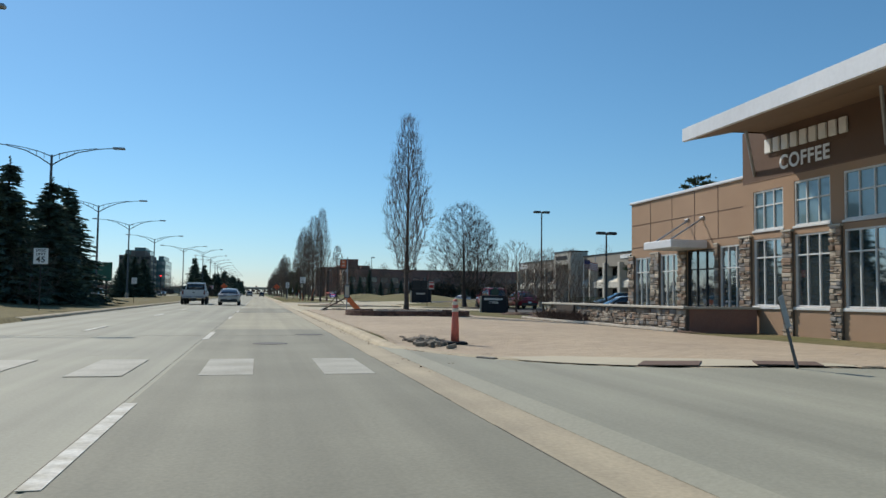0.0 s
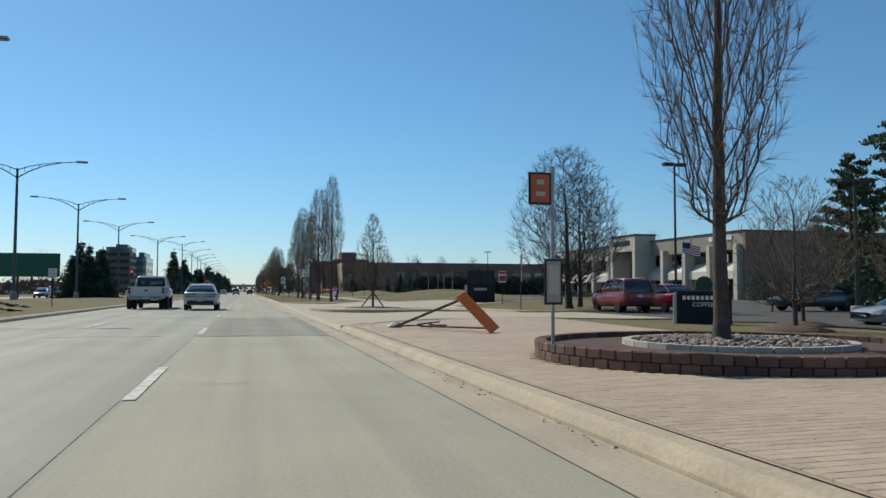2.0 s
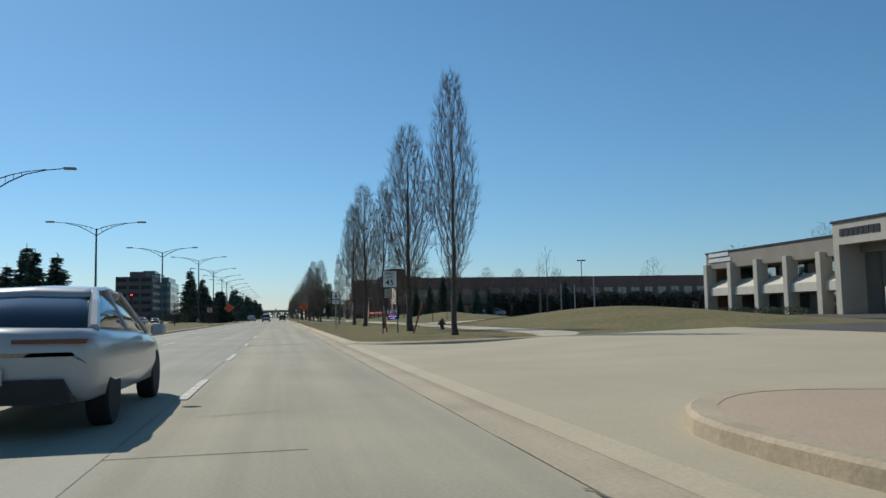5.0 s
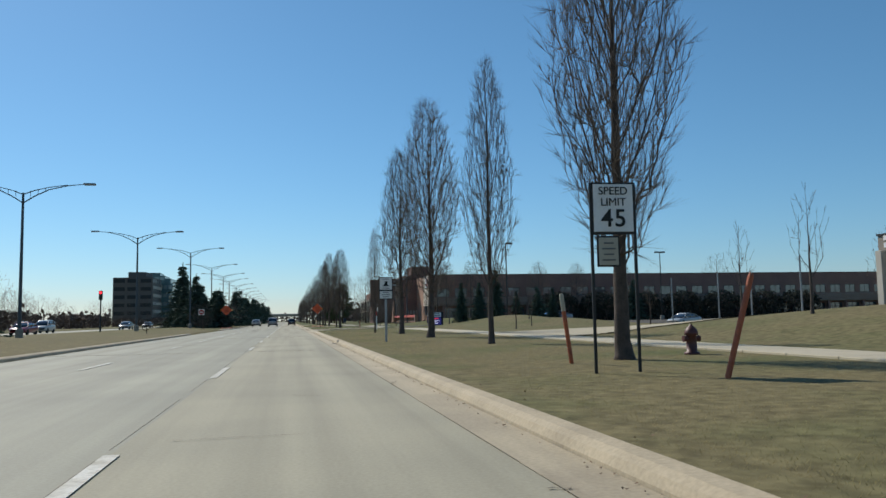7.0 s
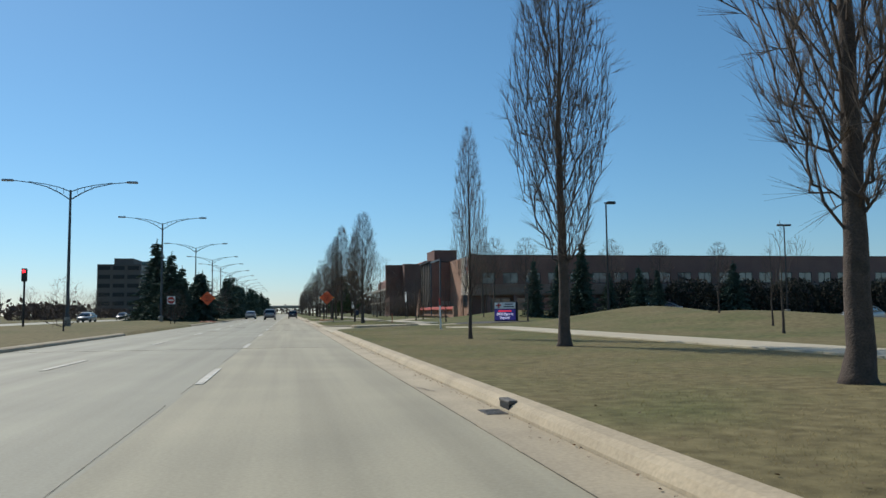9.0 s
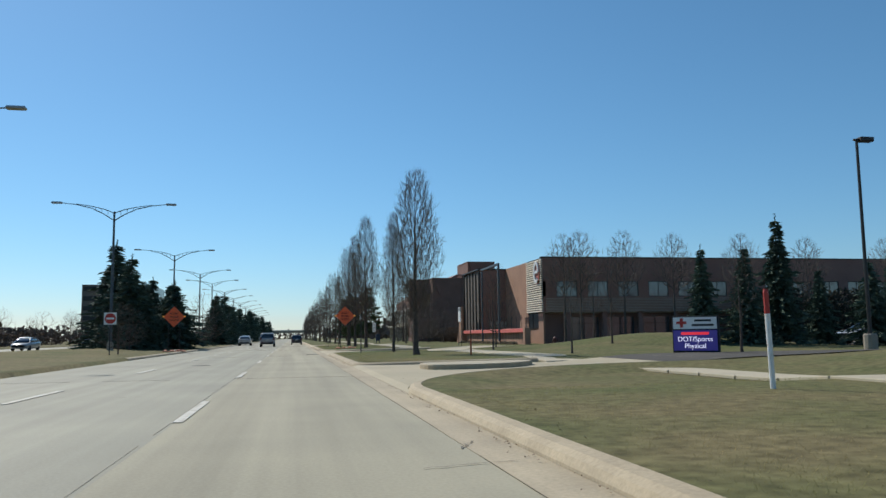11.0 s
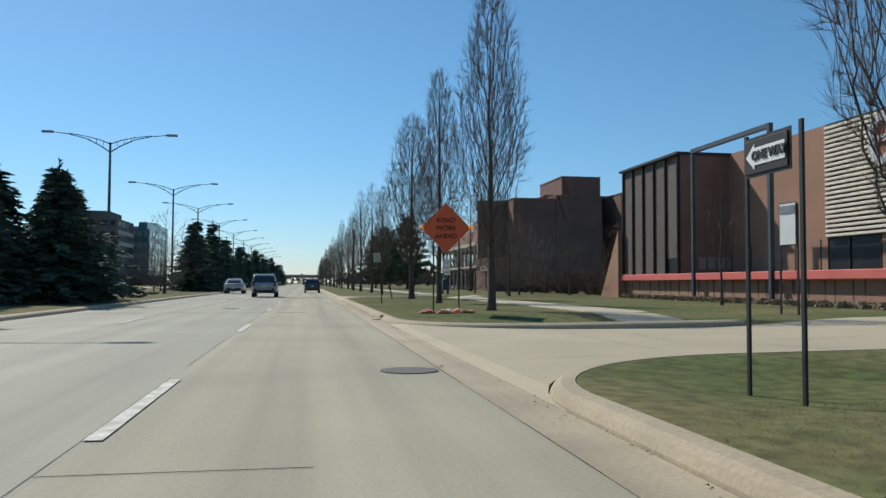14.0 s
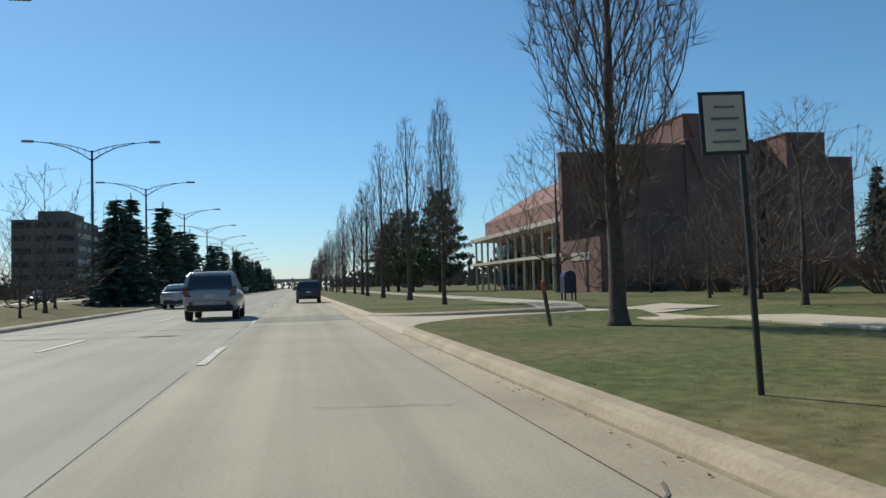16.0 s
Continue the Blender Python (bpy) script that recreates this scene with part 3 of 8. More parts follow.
def verge_strip(path, r0, r1):
    """Turf that fills the ground from the back of a kerb down to the lawn."""
    s = Shape()
    n, m = len(path), 7
    mid = (path[0][1] + path[-1][1]) / 2
    for i, (x, y) in enumerate(path):
        ax, ay = path[max(i - 1, 0)]
        bx, by = path[min(i + 1, n - 1)]
        d = Vector((bx - ax, by - ay, 0)).normalized()
        out = Vector((d.y, -d.x, 0))
        r = r0 if y < mid else r1
        bent = abs(d.x) > 0.02 and abs(d.y) > 0.02
        wide = min(2.4, 0.8 * r) if bent else 2.4
        top = 0.134 + (crossfall(x, y) if x > 2.6 else 0.0)
        for j in range(m):
            u = j / (m - 1)
            p = Vector((x, y, 0)) + out * (0.27 + (wide - 0.27) * u)
            g = ground_z(max(p.x, 2.62), p.y)
            s.v.append((p.x, p.y, max(g + 0.006 - 0.02 * u, top + (g - 0.01 - top) * smooth01(u))))
    s.f = [(i * m + j, i * m + j + 1, (i + 1) * m + j + 1, (i + 1) * m + j) for i in range(n - 1) for j in range(m - 1)]
    return s


edges = [CORNER_Y] + [v for o in OPENINGS[1:] for v in (o[0], o[1])] + [900.0]
radii = [CORNER_R] + [v for o in OPENINGS[1:] for v in (o[2], o[3])] + [0.0]
for k in range(0, len(edges), 2):
    y0, r0, y1, r1 = edges[k], radii[k], edges[k + 1], radii[k + 1]
    pts = [(KERB_X + r0 + (5.6 if r0 < 2 else 4.0), y0)] + ([(KERB_X + r0 + 2.5, y0)] if r0 < 2 else []) + corner(KERB_X, y0, r0, 1)[::-1]
    pts += [(KERB_X, y) for y in steps(y0 + r0, y1 - r1 if r1 else y1, 6)[1:]]
    if r1:
        pts += corner(KERB_X, y1, r1, -1)[1:] + [(KERB_X + r1 + 3.0, y1)]
    pts = [p for i, p in enumerate(pts) if not i or (p[0] - pts[i - 1][0]) ** 2 + (p[1] - pts[i - 1][1]) ** 2 > 1e-4]
    tagged(part("kerb", kerb_run(pts), M["kerb"]), "tan concrete kerb with rounded worn edges", "kerb", kind="structure")
    if k:
        near = [p for p in pts if p[1] < 262]
        tagged(part("verge", verge_strip(near, r0, r1), M["grass"], fix=False, smooth=True), "turf banked up behind the kerb", "grass", kind="structure")
# the median's kerb, broken by one crossover
for a, b in ((-40, 8), (30, 160), (188, 900)):
    pts = [(MEDIAN_X, y) for y in steps(a, b, 12)][::-1]
    tagged(part("kerb", kerb_run(pts), M["kerb"]), "tan concrete kerb of the grass median", "kerb", kind="structure")


def drive_edge(x, edge, r, side):
    u = x - KERB_X
    return edge if u >= r else edge + side * (r - math.sqrt(max(0.0, r * r - (r - u) ** 2)))


def drive(a, b, ra, rb, reach, mat, label):
    xs = sorted(set([2.42, 2.52, 2.58] + steps(KERB_X, KERB_X + max(ra, rb), 0.4) + steps(KERB_X + max(ra, rb), reach, 1.0)))
    s, n = Shape(), 17
    for x in xs:
        ya, yb = drive_edge(x, a, ra, -1), drive_edge(x, b, rb, 1)
        for j in range(n):
            y = ya + (yb - ya) * j / (n - 1)
            z = max(ground_z(max(x, 2.62), y), 0.02) + 0.03
            s.v.append((x, y, 0.006 + (z - 0.006) * smooth01((x - KERB_X) / 0.22)))
    s.f = [(i * n + j, (i + 1) * n + j, (i + 1) * n + j + 1, i * n + j + 1) for i in range(len(xs) - 1) for j in range(n - 1)]
    tagged(part("driveway", s, mat, fix=False), label, "driveway", kind="structure")


drive(-16, CORNER_Y, 3, CORNER_R, 60, M["road2"], "grey concrete side street mouth")
drive(53, 88.5, 6.5, 3.2, 16, M["drive"], "wide pale concrete driveway mouth")
drive(167, 173.3, 7.6, 1.2, 13, M["drive"], "pale concrete driveway mouth")
drive(196.3, 203.6, 3.4, 4.0, 15, M["drive"], "cracked pale concrete driveway mouth")
drive(238.4, 242.1, 4.0, 3.0, 12, M["walk"], "pale concrete driveway and crossing path")


def lot(x0, x1, y0, y1, mat, label, category="car park", lift=0.035):
    ob = part("car_park", grid(steps(x0, x1, 1.2), steps(y0, y1, 1.6), lambda x, y: ground_z(x, y) + lift), mat, fix=False)
    tagged(ob, label, category, kind="structure")


lot(16, 46, 50, 88, M["asphalt"], "grey asphalt car park behind the verge")
lot(18, 32, 26, 50, M["asphalt"], "grey asphalt car park beside the cafe")
lot(31, 100, 98, 165, M["asphalt"], "dark asphalt car park behind the grass mounds")
lot(11.5, 80, 167, 173.5, M["asphalt"], "dark asphalt drive into the car park")
lot(29, 90, 173.5, 198, M["asphalt"], "dark asphalt car park before the office")

lot(11.2, 31.5, 119.6, 130.4, M["drive"], "pale concrete drive between the grass mounds", "driveway", 0.04)

# pavement slabs
walk_path = tagged(new("pavement"), "pale concrete pavement of square slabs", "pavement", kind="structure")
slab_a = mesh_of("slab", Shape().box(-0.89, 0.008, -0.08, 0.89, 1.512, 0.0, c=0.012), M["walk"])
for k in range(215):
    y = 91.0 + 1.52 * k
    x = 10.6 - 1.1 * smooth01((y - 150) / 60)
    if any(a - 0.5 < y < b - 1.0 for a, b, *_ in OPENINGS):
        continue
    slope = math.degrees(math.atan2(ground_z(x, y + 1.5) - ground_z(x, y), 1.5))
    piece("slab", slab_a, walk_path, pose(x, y, ground_z(x, y) + 0.035, slope, 0, 0))

# the island of the wide driveway with its young tree
island_edge = [(3.2, 68.6), (3.4, 64.8), (4.6, 62.8), (7.4, 61.8), (10.0, 61.0), (10.8, 61.6), (9.8, 64.5), (8.0, 68.4), (5.0, 70.4)]


def rounded(pts, n=6):
    """A closed smooth line through points."""
    out, k = [], len(pts)
    for i in range(k):
        p0, p1, p2, p3 = (Vector(pts[(i + d) % k]) for d in (-1, 0, 1, 2))
        for j in range(n):
            t = j / n
            out.append(tuple(0.5 * (2 * p1 + (p2 - p0) * t + (2 * p0 - 5 * p1 + 4 * p2 - p3) * t * t + (3 * p1 - p0 - 3 * p2 + p3) * t ** 3)))
    return out


def kerbed_island(edge, inner, label, rise=0.16, follow=False):
    """A kerbed island, level or following the ground below it."""
    ring = rounded(edge)
    cx, cy = sum(p[0] for p in ring) / len(ring), sum(p[1] for p in ring) / len(ring)
    base = min(ground_z(*p) for p in ring) + 0.02
    isl = tagged(new("traffic_island"), label, "traffic island", kind="structure")
    n = len(ring)

    def foot(x, y):
        return ground_z(x, y) + 0.03 if follow else base

    s = Shape()
    for x, y in ring:
        for f, z in ((1.0, -0.1), (0.995, rise - 0.03), (0.985, rise), (0.94, rise)):
            q = (cx + (x - cx) * f, cy + (y - cy) * f)
            s.v.append((*q, foot(*q) + z))
    s.f = [(i * 4 + k, ((i + 1) % n) * 4 + k, ((i + 1) % n) * 4 + k + 1, i * 4 + k + 1) for i in range(n) for k in range(3)]
    part("kerb", s, M["kerb"], isl)
    s = Shape()
    rings = (0.94, 0.75, 0.55, 0.35, 0.15)
    for f in rings:
        for x, y in ring:
            q = (cx + (x - cx) * f, cy + (y - cy) * f)
            s.v.append((*q, foot(*q) + rise - 0.005 + 0.02 * (1 - f)))
    s.v.append((cx, cy, foot(cx, cy) + rise + 0.02))
    s.f = [(k * n + i, k * n + (i + 1) % n, (k + 1) * n + (i + 1) % n, (k + 1) * n + i) for k in range(len(rings) - 1) for i in range(n)]
    s.f += [((len(rings) - 1) * n + i, (len(rings) - 1) * n + (i + 1) % n, len(rings) * n) for i in range(n)]
    part("infill", s, inner, isl)
    return base + rise


ISLAND_Z = kerbed_island(island_edge, M["paver"], "kerbed island paved in tan clay with a mulch ring")
kerbed_island([(11.8, 72.2), (11.6, 66.5), (12.3, 62.9), (13.2, 61.7), (16.5, 63.0), (20.5, 64.1), (26.0, 66.0), (30.0, 73.5), (28.3, 81.4), (20.5, 79.9), (14.8, 76.0)], M["grass"], "kerbed turf island with a large tree", 0.1, True)
kerbed_island([(4.2, 168.8), (5.5, 168.6), (7.2, 169.5), (8.3, 171.7), (6.5, 171.7), (4.4, 170.7)], M["walk"], "low white concrete splitter island in the driveway mouth")


# ---- buildings ----
def wall_with_holes(s, x, y0, y1, z0, z1, holes, thick, axis="y"):
    """A wall in the plane x (or y), thick to its back, with real rectangular holes (a0, a1, z0, z1), as one joined sheet."""
    ca = sorted({y0, y1, *[h[0] for h in holes], *[h[1] for h in holes]})
    cz = sorted({z0, z1, *[h[2] for h in holes], *[h[3] for h in holes]})
    na, nz = len(ca), len(cz)

    def solid(i, k):
        if not (0 <= i < na - 1 and 0 <= k < nz - 1):
            return False
        a, z = (ca[i] + ca[i + 1]) / 2, (cz[k] + cz[k + 1]) / 2
        return not any(h[0] < a < h[1] and h[2] < z < h[3] for h in holes)

    vs = [((x + d, a, z) if axis == "y" else (a, x + d, z)) for d in (0.0, thick) for a in ca for z in cz]
    back = na * nz
    fs = []
    for i in range(na - 1):
        for k in range(nz - 1):
            if not solid(i, k):
                continue
            p, q, r, t = i * nz + k, (i + 1) * nz + k, (i + 1) * nz + k + 1, i * nz + k + 1
            fs += [(p, q, r, t), (p + back, t + back, r + back, q + back)]
            for e, f, hit in ((p, q, solid(i, k - 1)), (q, r, solid(i + 1, k)), (r, t, solid(i, k + 1)), (t, p, solid(i - 1, k))):
                if not hit:
                    fs.append((e, f, f + back, e + back))
    used = sorted({v for f in fs for v in f})
    at = {v: n for n, v in enumerate(used)}
    s.add([vs[v] for v in used], [tuple(at[v] for v in f) for f in fs])


def window_unit(parent, x, a0, a1, z0, z1, cols, bars, frame_mat, glass, axis="y", deep=0.14, w=0.05, name="window"):
    """A window in a hole: glass set back, an outer frame and glazing bars. bars: heights of the cross bars."""
    def bx(s, p0, p1, q0, q1, d0, d1):
        if axis == "y":
            s.box(x + d0, p0, q0, x + d1, p1, q1)
        else:
            s.box(p0, x + d0, q0, p1, x + d1, q1)

    g = Shape()
    bx(g, a0 + 0.01, a1 - 0.01, z0 + 0.01, z1 - 0.01, deep, deep + 0.02)
    win = part(name, g, glass, parent)
    s = Shape()
    e = 0.004
    bx(s, a0 + e, a1 - e, z0 + e, z0 + w, deep - 0.05, deep + 0.03)
    bx(s, a0 + e, a1 - e, z1 - w, z1 - e, deep - 0.05, deep + 0.03)
    bx(s, a0 + e, a0 + w, z0 + w, z1 - w, deep - 0.05, deep + 0.03)
    bx(s, a1 - w, a1 - e, z0 + w, z1 - w, deep - 0.05, deep + 0.03)
    for k in range(1, cols):
        c = a0 + (a1 - a0) * k / cols
        bx(s, c - w * 0.4, c + w * 0.4, z0 + w, z1 - w, deep - 0.04, deep + 0.03)
    for h in bars:
        bx(s, a0 + w, a1 - w, h - w * 0.4, h + w * 0.4, deep - 0.045, deep + 0.03)
    part("frame", s, frame_mat, win)
    return win


def stone_face(parent, x, y0, y1, z0, z1, seed, core=0.3, axis="y", thick=0.05):
    """Rough ledge stones in courses on a dark core."""
    r = random.Random(seed)
    s = Shape()
    if axis == "y":
        s.box(x + thick * 0.6, y0 + 0.02, z0, x + core, y1 - 0.02, z1 - 0.01)
    else:
        s.box(y0 + 0.02, x + thick * 0.6, z0, y1 - 0.02, x + core, z1 - 0.01)
    part("core", s, M["mortar"], parent)
    z = z0
    while z < z1 - 0.05:
        h = min(r.choice((0.05, 0.07, 0.09, 0.12, 0.15)), z1 - z)
        y = y0
        while y < y1 - 0.02:
            ln = min(r.uniform(0.12, 0.4), y1 - y)
            if y1 - y - ln < 0.12:
                ln = y1 - y
            d = r.uniform(-0.035, 0.025)
            q = Shape()
            if axis == "y":
                q.box(x + d, y + 0.003, z + 0.003, x + thick, y + ln - 0.003, z + h - 0.003, c=0.016)
            else:
                q.box(y + 0.003, x + d, z + 0.003, y + ln - 0.003, x + thick, z + h - 0.003, c=0.016)
            part("stone", q, M[r.choice(("stone", "stone", "stone_grey", "stone_rust", "stone_pale"))], parent, fix=False)
            y += ln
        z += h


# -- the cafe --
cafe = thing("cafe_building", pose(0, 0, 0), "tan stucco cafe with tall windows and stone piers", "cafe")
CX = 15.0
lowh, bays = 4.95, []
holes_up = [(20.5, 21.95, 3.2, 4.42), (18.5, 20.0, 3.2, 4.5), (16.4, 18.0, 3.2, 4.5), (14.2, 15.8, 3.2, 4.5), (12.0, 13.6, 3.2, 4.5)]
holes_lo = [(20.5, 21.95, 0.86, 2.92), (18.5, 20.0, 0.86, 2.95), (16.4, 18.0, 0.86, 2.95), (14.2, 15.8, 0.86, 2.95), (12.0, 13.6, 0.86, 2.95)]
holes_low = [(28.85, 30.2, 0.6, 2.7), (26.75, 28.1, 0.6, 2.75), (24.3, 26.1, 0.3, 2.8), (22.65, 24.0, 0.6, 2.85)]
for args in ((CX, 9.0, 22.5, 0.0, 3.06, holes_lo), (CX + 0.002, 9.0, 22.5, 3.06, 4.75, holes_up), (CX + 0.12, 22.5, 30.55, 0.0, lowh, holes_low)):
    s = Shape()
    wall_with_holes(s, *args, 0.3)
    part("wall", s, M["stucco"], cafe, "tan stucco front wall")
# Upper wall darkened in colour for the shade under the roof.
s = Shape()
s.box(CX + 0.004, 9.0, 4.75, CX + 0.3, 22.5, 6.4)
part("wall", s, M["stucco_dark"], cafe, "dark brown stucco band with the roof's shade in its colour")
for box in ((CX + 0.42, 30.25, 0, 32, 30.55, lowh), (CX + 0.3, 9.0, 0, 32, 9.3, 6.4), (31.7, 9.3, 0, 32, 30.25, lowh), (CX + 0.3, 22.2, lowh, 32, 22.5, 6.4)):
    part("wall", Shape().box(*box), M["stucco"], cafe)
for box in ((CX + 0.4, 22.5, lowh - 0.25, 31.7, 30.25, lowh - 0.1), (CX + 0.3, 9.3, 6.1, 31.7, 22.2, 6.2)):
    part("roof", Shape().box(*box), M["grey_metal"], cafe)
s = Shape()
s.box(CX + 0.05, 22.5, lowh, CX + 0.5, 30.62, lowh + 0.1, c=0.02)
part("parapet_cap", s, M["roof_white"], cafe, "thin white parapet cap")
# reveal lines in the stucco
for z, a, b in ((4.05, 22.5, 30.5), (3.12, 22.5, 30.5), (3.11, 9.0, 22.5), (4.72, 9.0, 22.5)):
    part("reveal", Shape().box(CX + (0.108 if a > 20 else -0.008), a, z, CX + 0.13 if a > 20 else CX + 0.01, b, z + 0.02), M["stucco_dark"], cafe)
for y in (24.1, 25.6, 27.2, 28.9):
    part("reveal", Shape().box(CX + 0.109, y, 3.14, CX + 0.13, y + 0.02, lowh - 0.02), M["stucco_dark"], cafe)
# the great overhanging roof
part("fascia", Shape().prism([(21.4, 6.16), (21.4, 5.78), (6.0, 5.92), (6.0, 6.46)], 12.22, 12.34, axis="x"), M["roof_white"], cafe, "deep white metal roof edge")
s = Shape()
s.prism([(12.342, 5.82), (12.342, 6.12), (33.0, 6.95), (33.0, 6.62), (15.0, 6.42)], 6.05, 21.38, axis="y")
part("overhanging_roof", s, M["soffit"], cafe, "overhanging roof slab with a brown soffit")
part("fascia", Shape().prism([(12.346, 5.8), (12.346, 6.15), (33.0, 6.98), (33.0, 6.6), (15.0, 6.41)], 21.385, 21.44, axis="y"), M["roof_white"], cafe)
for y in (21.0, 15.6, 11.0):
    s = Shape()
    s.tube([(CX + 0.02, y + 0.9, 4.95), (CX - 0.75, y + 0.2, 6.22)], [0.05, 0.05], 8)
    part("roof_strut", s, M["grey_metal"], cafe)
for h in holes_lo:
    w = window_unit(cafe, CX, *h, 3, (2.35,), M["white_metal"], M["glass"], deep=0.07)
    part("sill", Shape().box(CX - 0.05, h[0] - 0.05, h[2] - 0.09, CX + 0.1, h[1] + 0.05, h[2] - 0.004, c=0.01), M["white_metal"], w)
# Upper panes use the glass with sky reflection in its tint.
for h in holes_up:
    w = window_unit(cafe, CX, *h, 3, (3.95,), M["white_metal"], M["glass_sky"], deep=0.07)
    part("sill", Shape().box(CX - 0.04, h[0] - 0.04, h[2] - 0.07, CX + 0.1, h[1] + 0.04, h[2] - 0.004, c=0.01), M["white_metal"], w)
for i, h in enumerate(holes_low):
    window_unit(cafe, CX + 0.12, *h, 3, (2.1,), M["dark_metal"] if i == 2 else M["white_metal"], M["glass"], deep=0.06, name="glass_door" if i == 2 else "window")
for i, (y0, y1, top) in enumerate(((22.02, 22.6, 3.0), (20.03, 20.47, 3.05), (18.03, 18.47, 3.05), (15.83, 16.37, 3.05), (13.63, 14.17, 3.05), (24.03, 24.27, 2.9), (26.13, 26.7, 2.9), (28.13, 28.8, 2.8), (30.23, 30.75, 2.75))):
    px = CX + 0.03 if y0 > 22.6 else CX - 0.1
    pier = part("stone_pier", Shape().box(px - 0.02, y0 - 0.02, top, CX + 0.1, y1 + 0.02, top + 0.06, c=0.01), M["coping"], cafe)
    stone_face(pier, px, y0, y1, 0.0, top, 40 + i, core=0.19)
# entrance canopy on two stays
canopy = part("canopy", Shape().box(13.7, 24.75, 2.82, CX + 0.1, 26.75, 3.1, c=0.02), M["roof_white"], cafe, "flat pale entrance canopy")
for y in (25.1, 26.1):
    s = Shape()
    s.tube([(13.85, y, 3.1), (CX + 0.15, y, 3.92)], [0.03, 0.03], 8)
    s.tube([(CX + 0.1, y - 0.12, 3.94), (CX + 0.1, y + 0.12, 3.94)], [0.045, 0.045], 8)
    part("stay", s, M["grey_metal"], canopy)
# sign: the brand line stays plain blocks
sign = part("sign_board", Shape().box(CX - 0.02, 17.9, 5.41, CX + 0.003, 21.05, 5.45), M["stucco_dark"], cafe)
for k in range(9):
    y = 21.25 - 0.4 * k
    part("letter_block", Shape().box(CX - 0.09, y - 0.29, 5.52, CX - 0.012, y, 5.95, c=0.015), M["sign_white"], sign, "white raised sign block")
lettering("COFFEE", 0.58, M["sign_white"], sign, pose(CX - 0.06, 19.5, 5.12, 0, 0, -90), spread=1.1, bold=0.014)
# low stone terrace wall with coping
tw = thing("terrace_wall", pose(0, 0, 0), "low ledge-stone terrace wall with pale coping", "garden wall")
s = Shape()
s.box(12.35, 22.0, 0.74, 12.85, 33.9, 0.82, c=0.015)
s.box(12.35, 21.6, 0.74, CX + 0.05, 22.0, 0.82, c=0.015)
part("coping", s, M["coping"], tw)
stone_face(tw, 12.45, 21.7, 33.7, -0.02, 0.74, 71, core=0.3)
s = Shape()
s.box(12.6, 21.68, -0.02, CX - 0.1, 21.9, 0.738)
part("end_wall", s, M["brick_dark"], tw, "dark stone return of the wall")
part("gate_panel", Shape().box(12.36, 30.2, -0.02, 12.44, 32.1, 0.735, c=0.01), M["wood_dark"], tw, "dark timber panel set in the stone wall")

# -- grey precast office --
grey = thing("office_block", pose(0, 0, 0), "two-storey grey-beige precast office with cream awnings", "office building")
GX = 49.0
for box in ((GX + 0.6, 97.0, 5.6, 90, 148, 7.4), (GX + 4.0, 97.3, 0, 90, 147.7, 5.6)):
    part("wall", Shape().box(*box), M["precast"], grey)
s = Shape()
s.box(GX + 0.5, 96.9, 7.4, 90.1, 148.1, 7.55)
part("parapet_cap", s, M["dark_metal"], grey)
s = Shape()
s.box(GX + 0.61, 96.6, 0, 90, 96.99, 7.38)
part("end_wall", s, M["brick_dark"], grey, "dark brick end wall")
part("end_wall", Shape().box(GX + 0.62, 147.72, 0, 89.9, 148.05, 7.38), M["brick_dark"], grey)
for y in steps(97.6, 147.4, 5.0):
    if 115.0 < y < 125.0:
        continue
    part("column", Shape().box(GX, y - 0.35, 0, GX + 1.3, y + 0.35, 6.1, c=0.03), M["precast_light"], grey)
for y in steps(97.6, 142.4, 5.0):
    if 116.0 < y < 121.0:
        continue
    bay = part("window_bay", Shape().box(GX + 3.7, y + 0.4, 4.2, GX + 3.9, y + 4.6, 5.5), M["glass"], grey)
    part("window", Shape().box(GX + 3.7, y + 0.4, 0.9, GX + 3.9, y + 4.6, 2.4), M["glass"], bay)
    s = Shape()
    s.prism([(GX + 0.35, 2.5), (GX + 0.35, 3.35), (GX + 1.7, 4.3), (GX + 3.9, 4.3), (GX + 3.9, 2.5)], y + 0.45, y + 4.55, axis="y")
    part("awning", s, M["awning"], bay, "cream half-hipped awning")
s = Shape()
s.box(GX - 1.6, 116.3, 0, GX - 0.6, 117.0, 8.2)
s.box(GX - 1.6, 122.5, 0, GX - 0.6, 123.2, 8.2)
s.box(GX - 1.6, 117.0, 6.3, GX - 0.6, 122.5, 8.2)
s.box(GX - 0.6, 116.3, 0, GX + 1.3, 116.9, 8.2)
s.box(GX - 0.6, 122.6, 0, GX + 1.3, 123.2, 8.2)
tower = part("entrance_tower", s, M["precast_light"], grey, "taller pale entrance portal")
part("doorway", Shape().box(GX + 1.0, 116.9, 0, GX + 1.2, 122.6, 6.6), M["glass"], tower)
part("tower_cap", Shape().box(GX - 1.7, 116.2, 8.2, GX + 1.4, 123.3, 8.4), M["dark_metal"], tower)
for k in range(8):
    part("letter_block", Shape().box(GX - 1.66, 121.8 - k * 0.6, 7.0, GX - 1.61, 122.3 - k * 0.6, 7.65, c=0.01), M["dark_metal"], tower)
for k in range(7):
    part("letter_block", Shape().box(GX + 0.5, 102.6 - k * 0.62, 6.6, GX + 0.58, 103.1 - k * 0.62, 7.1, c=0.01), M["sign_white"], grey)
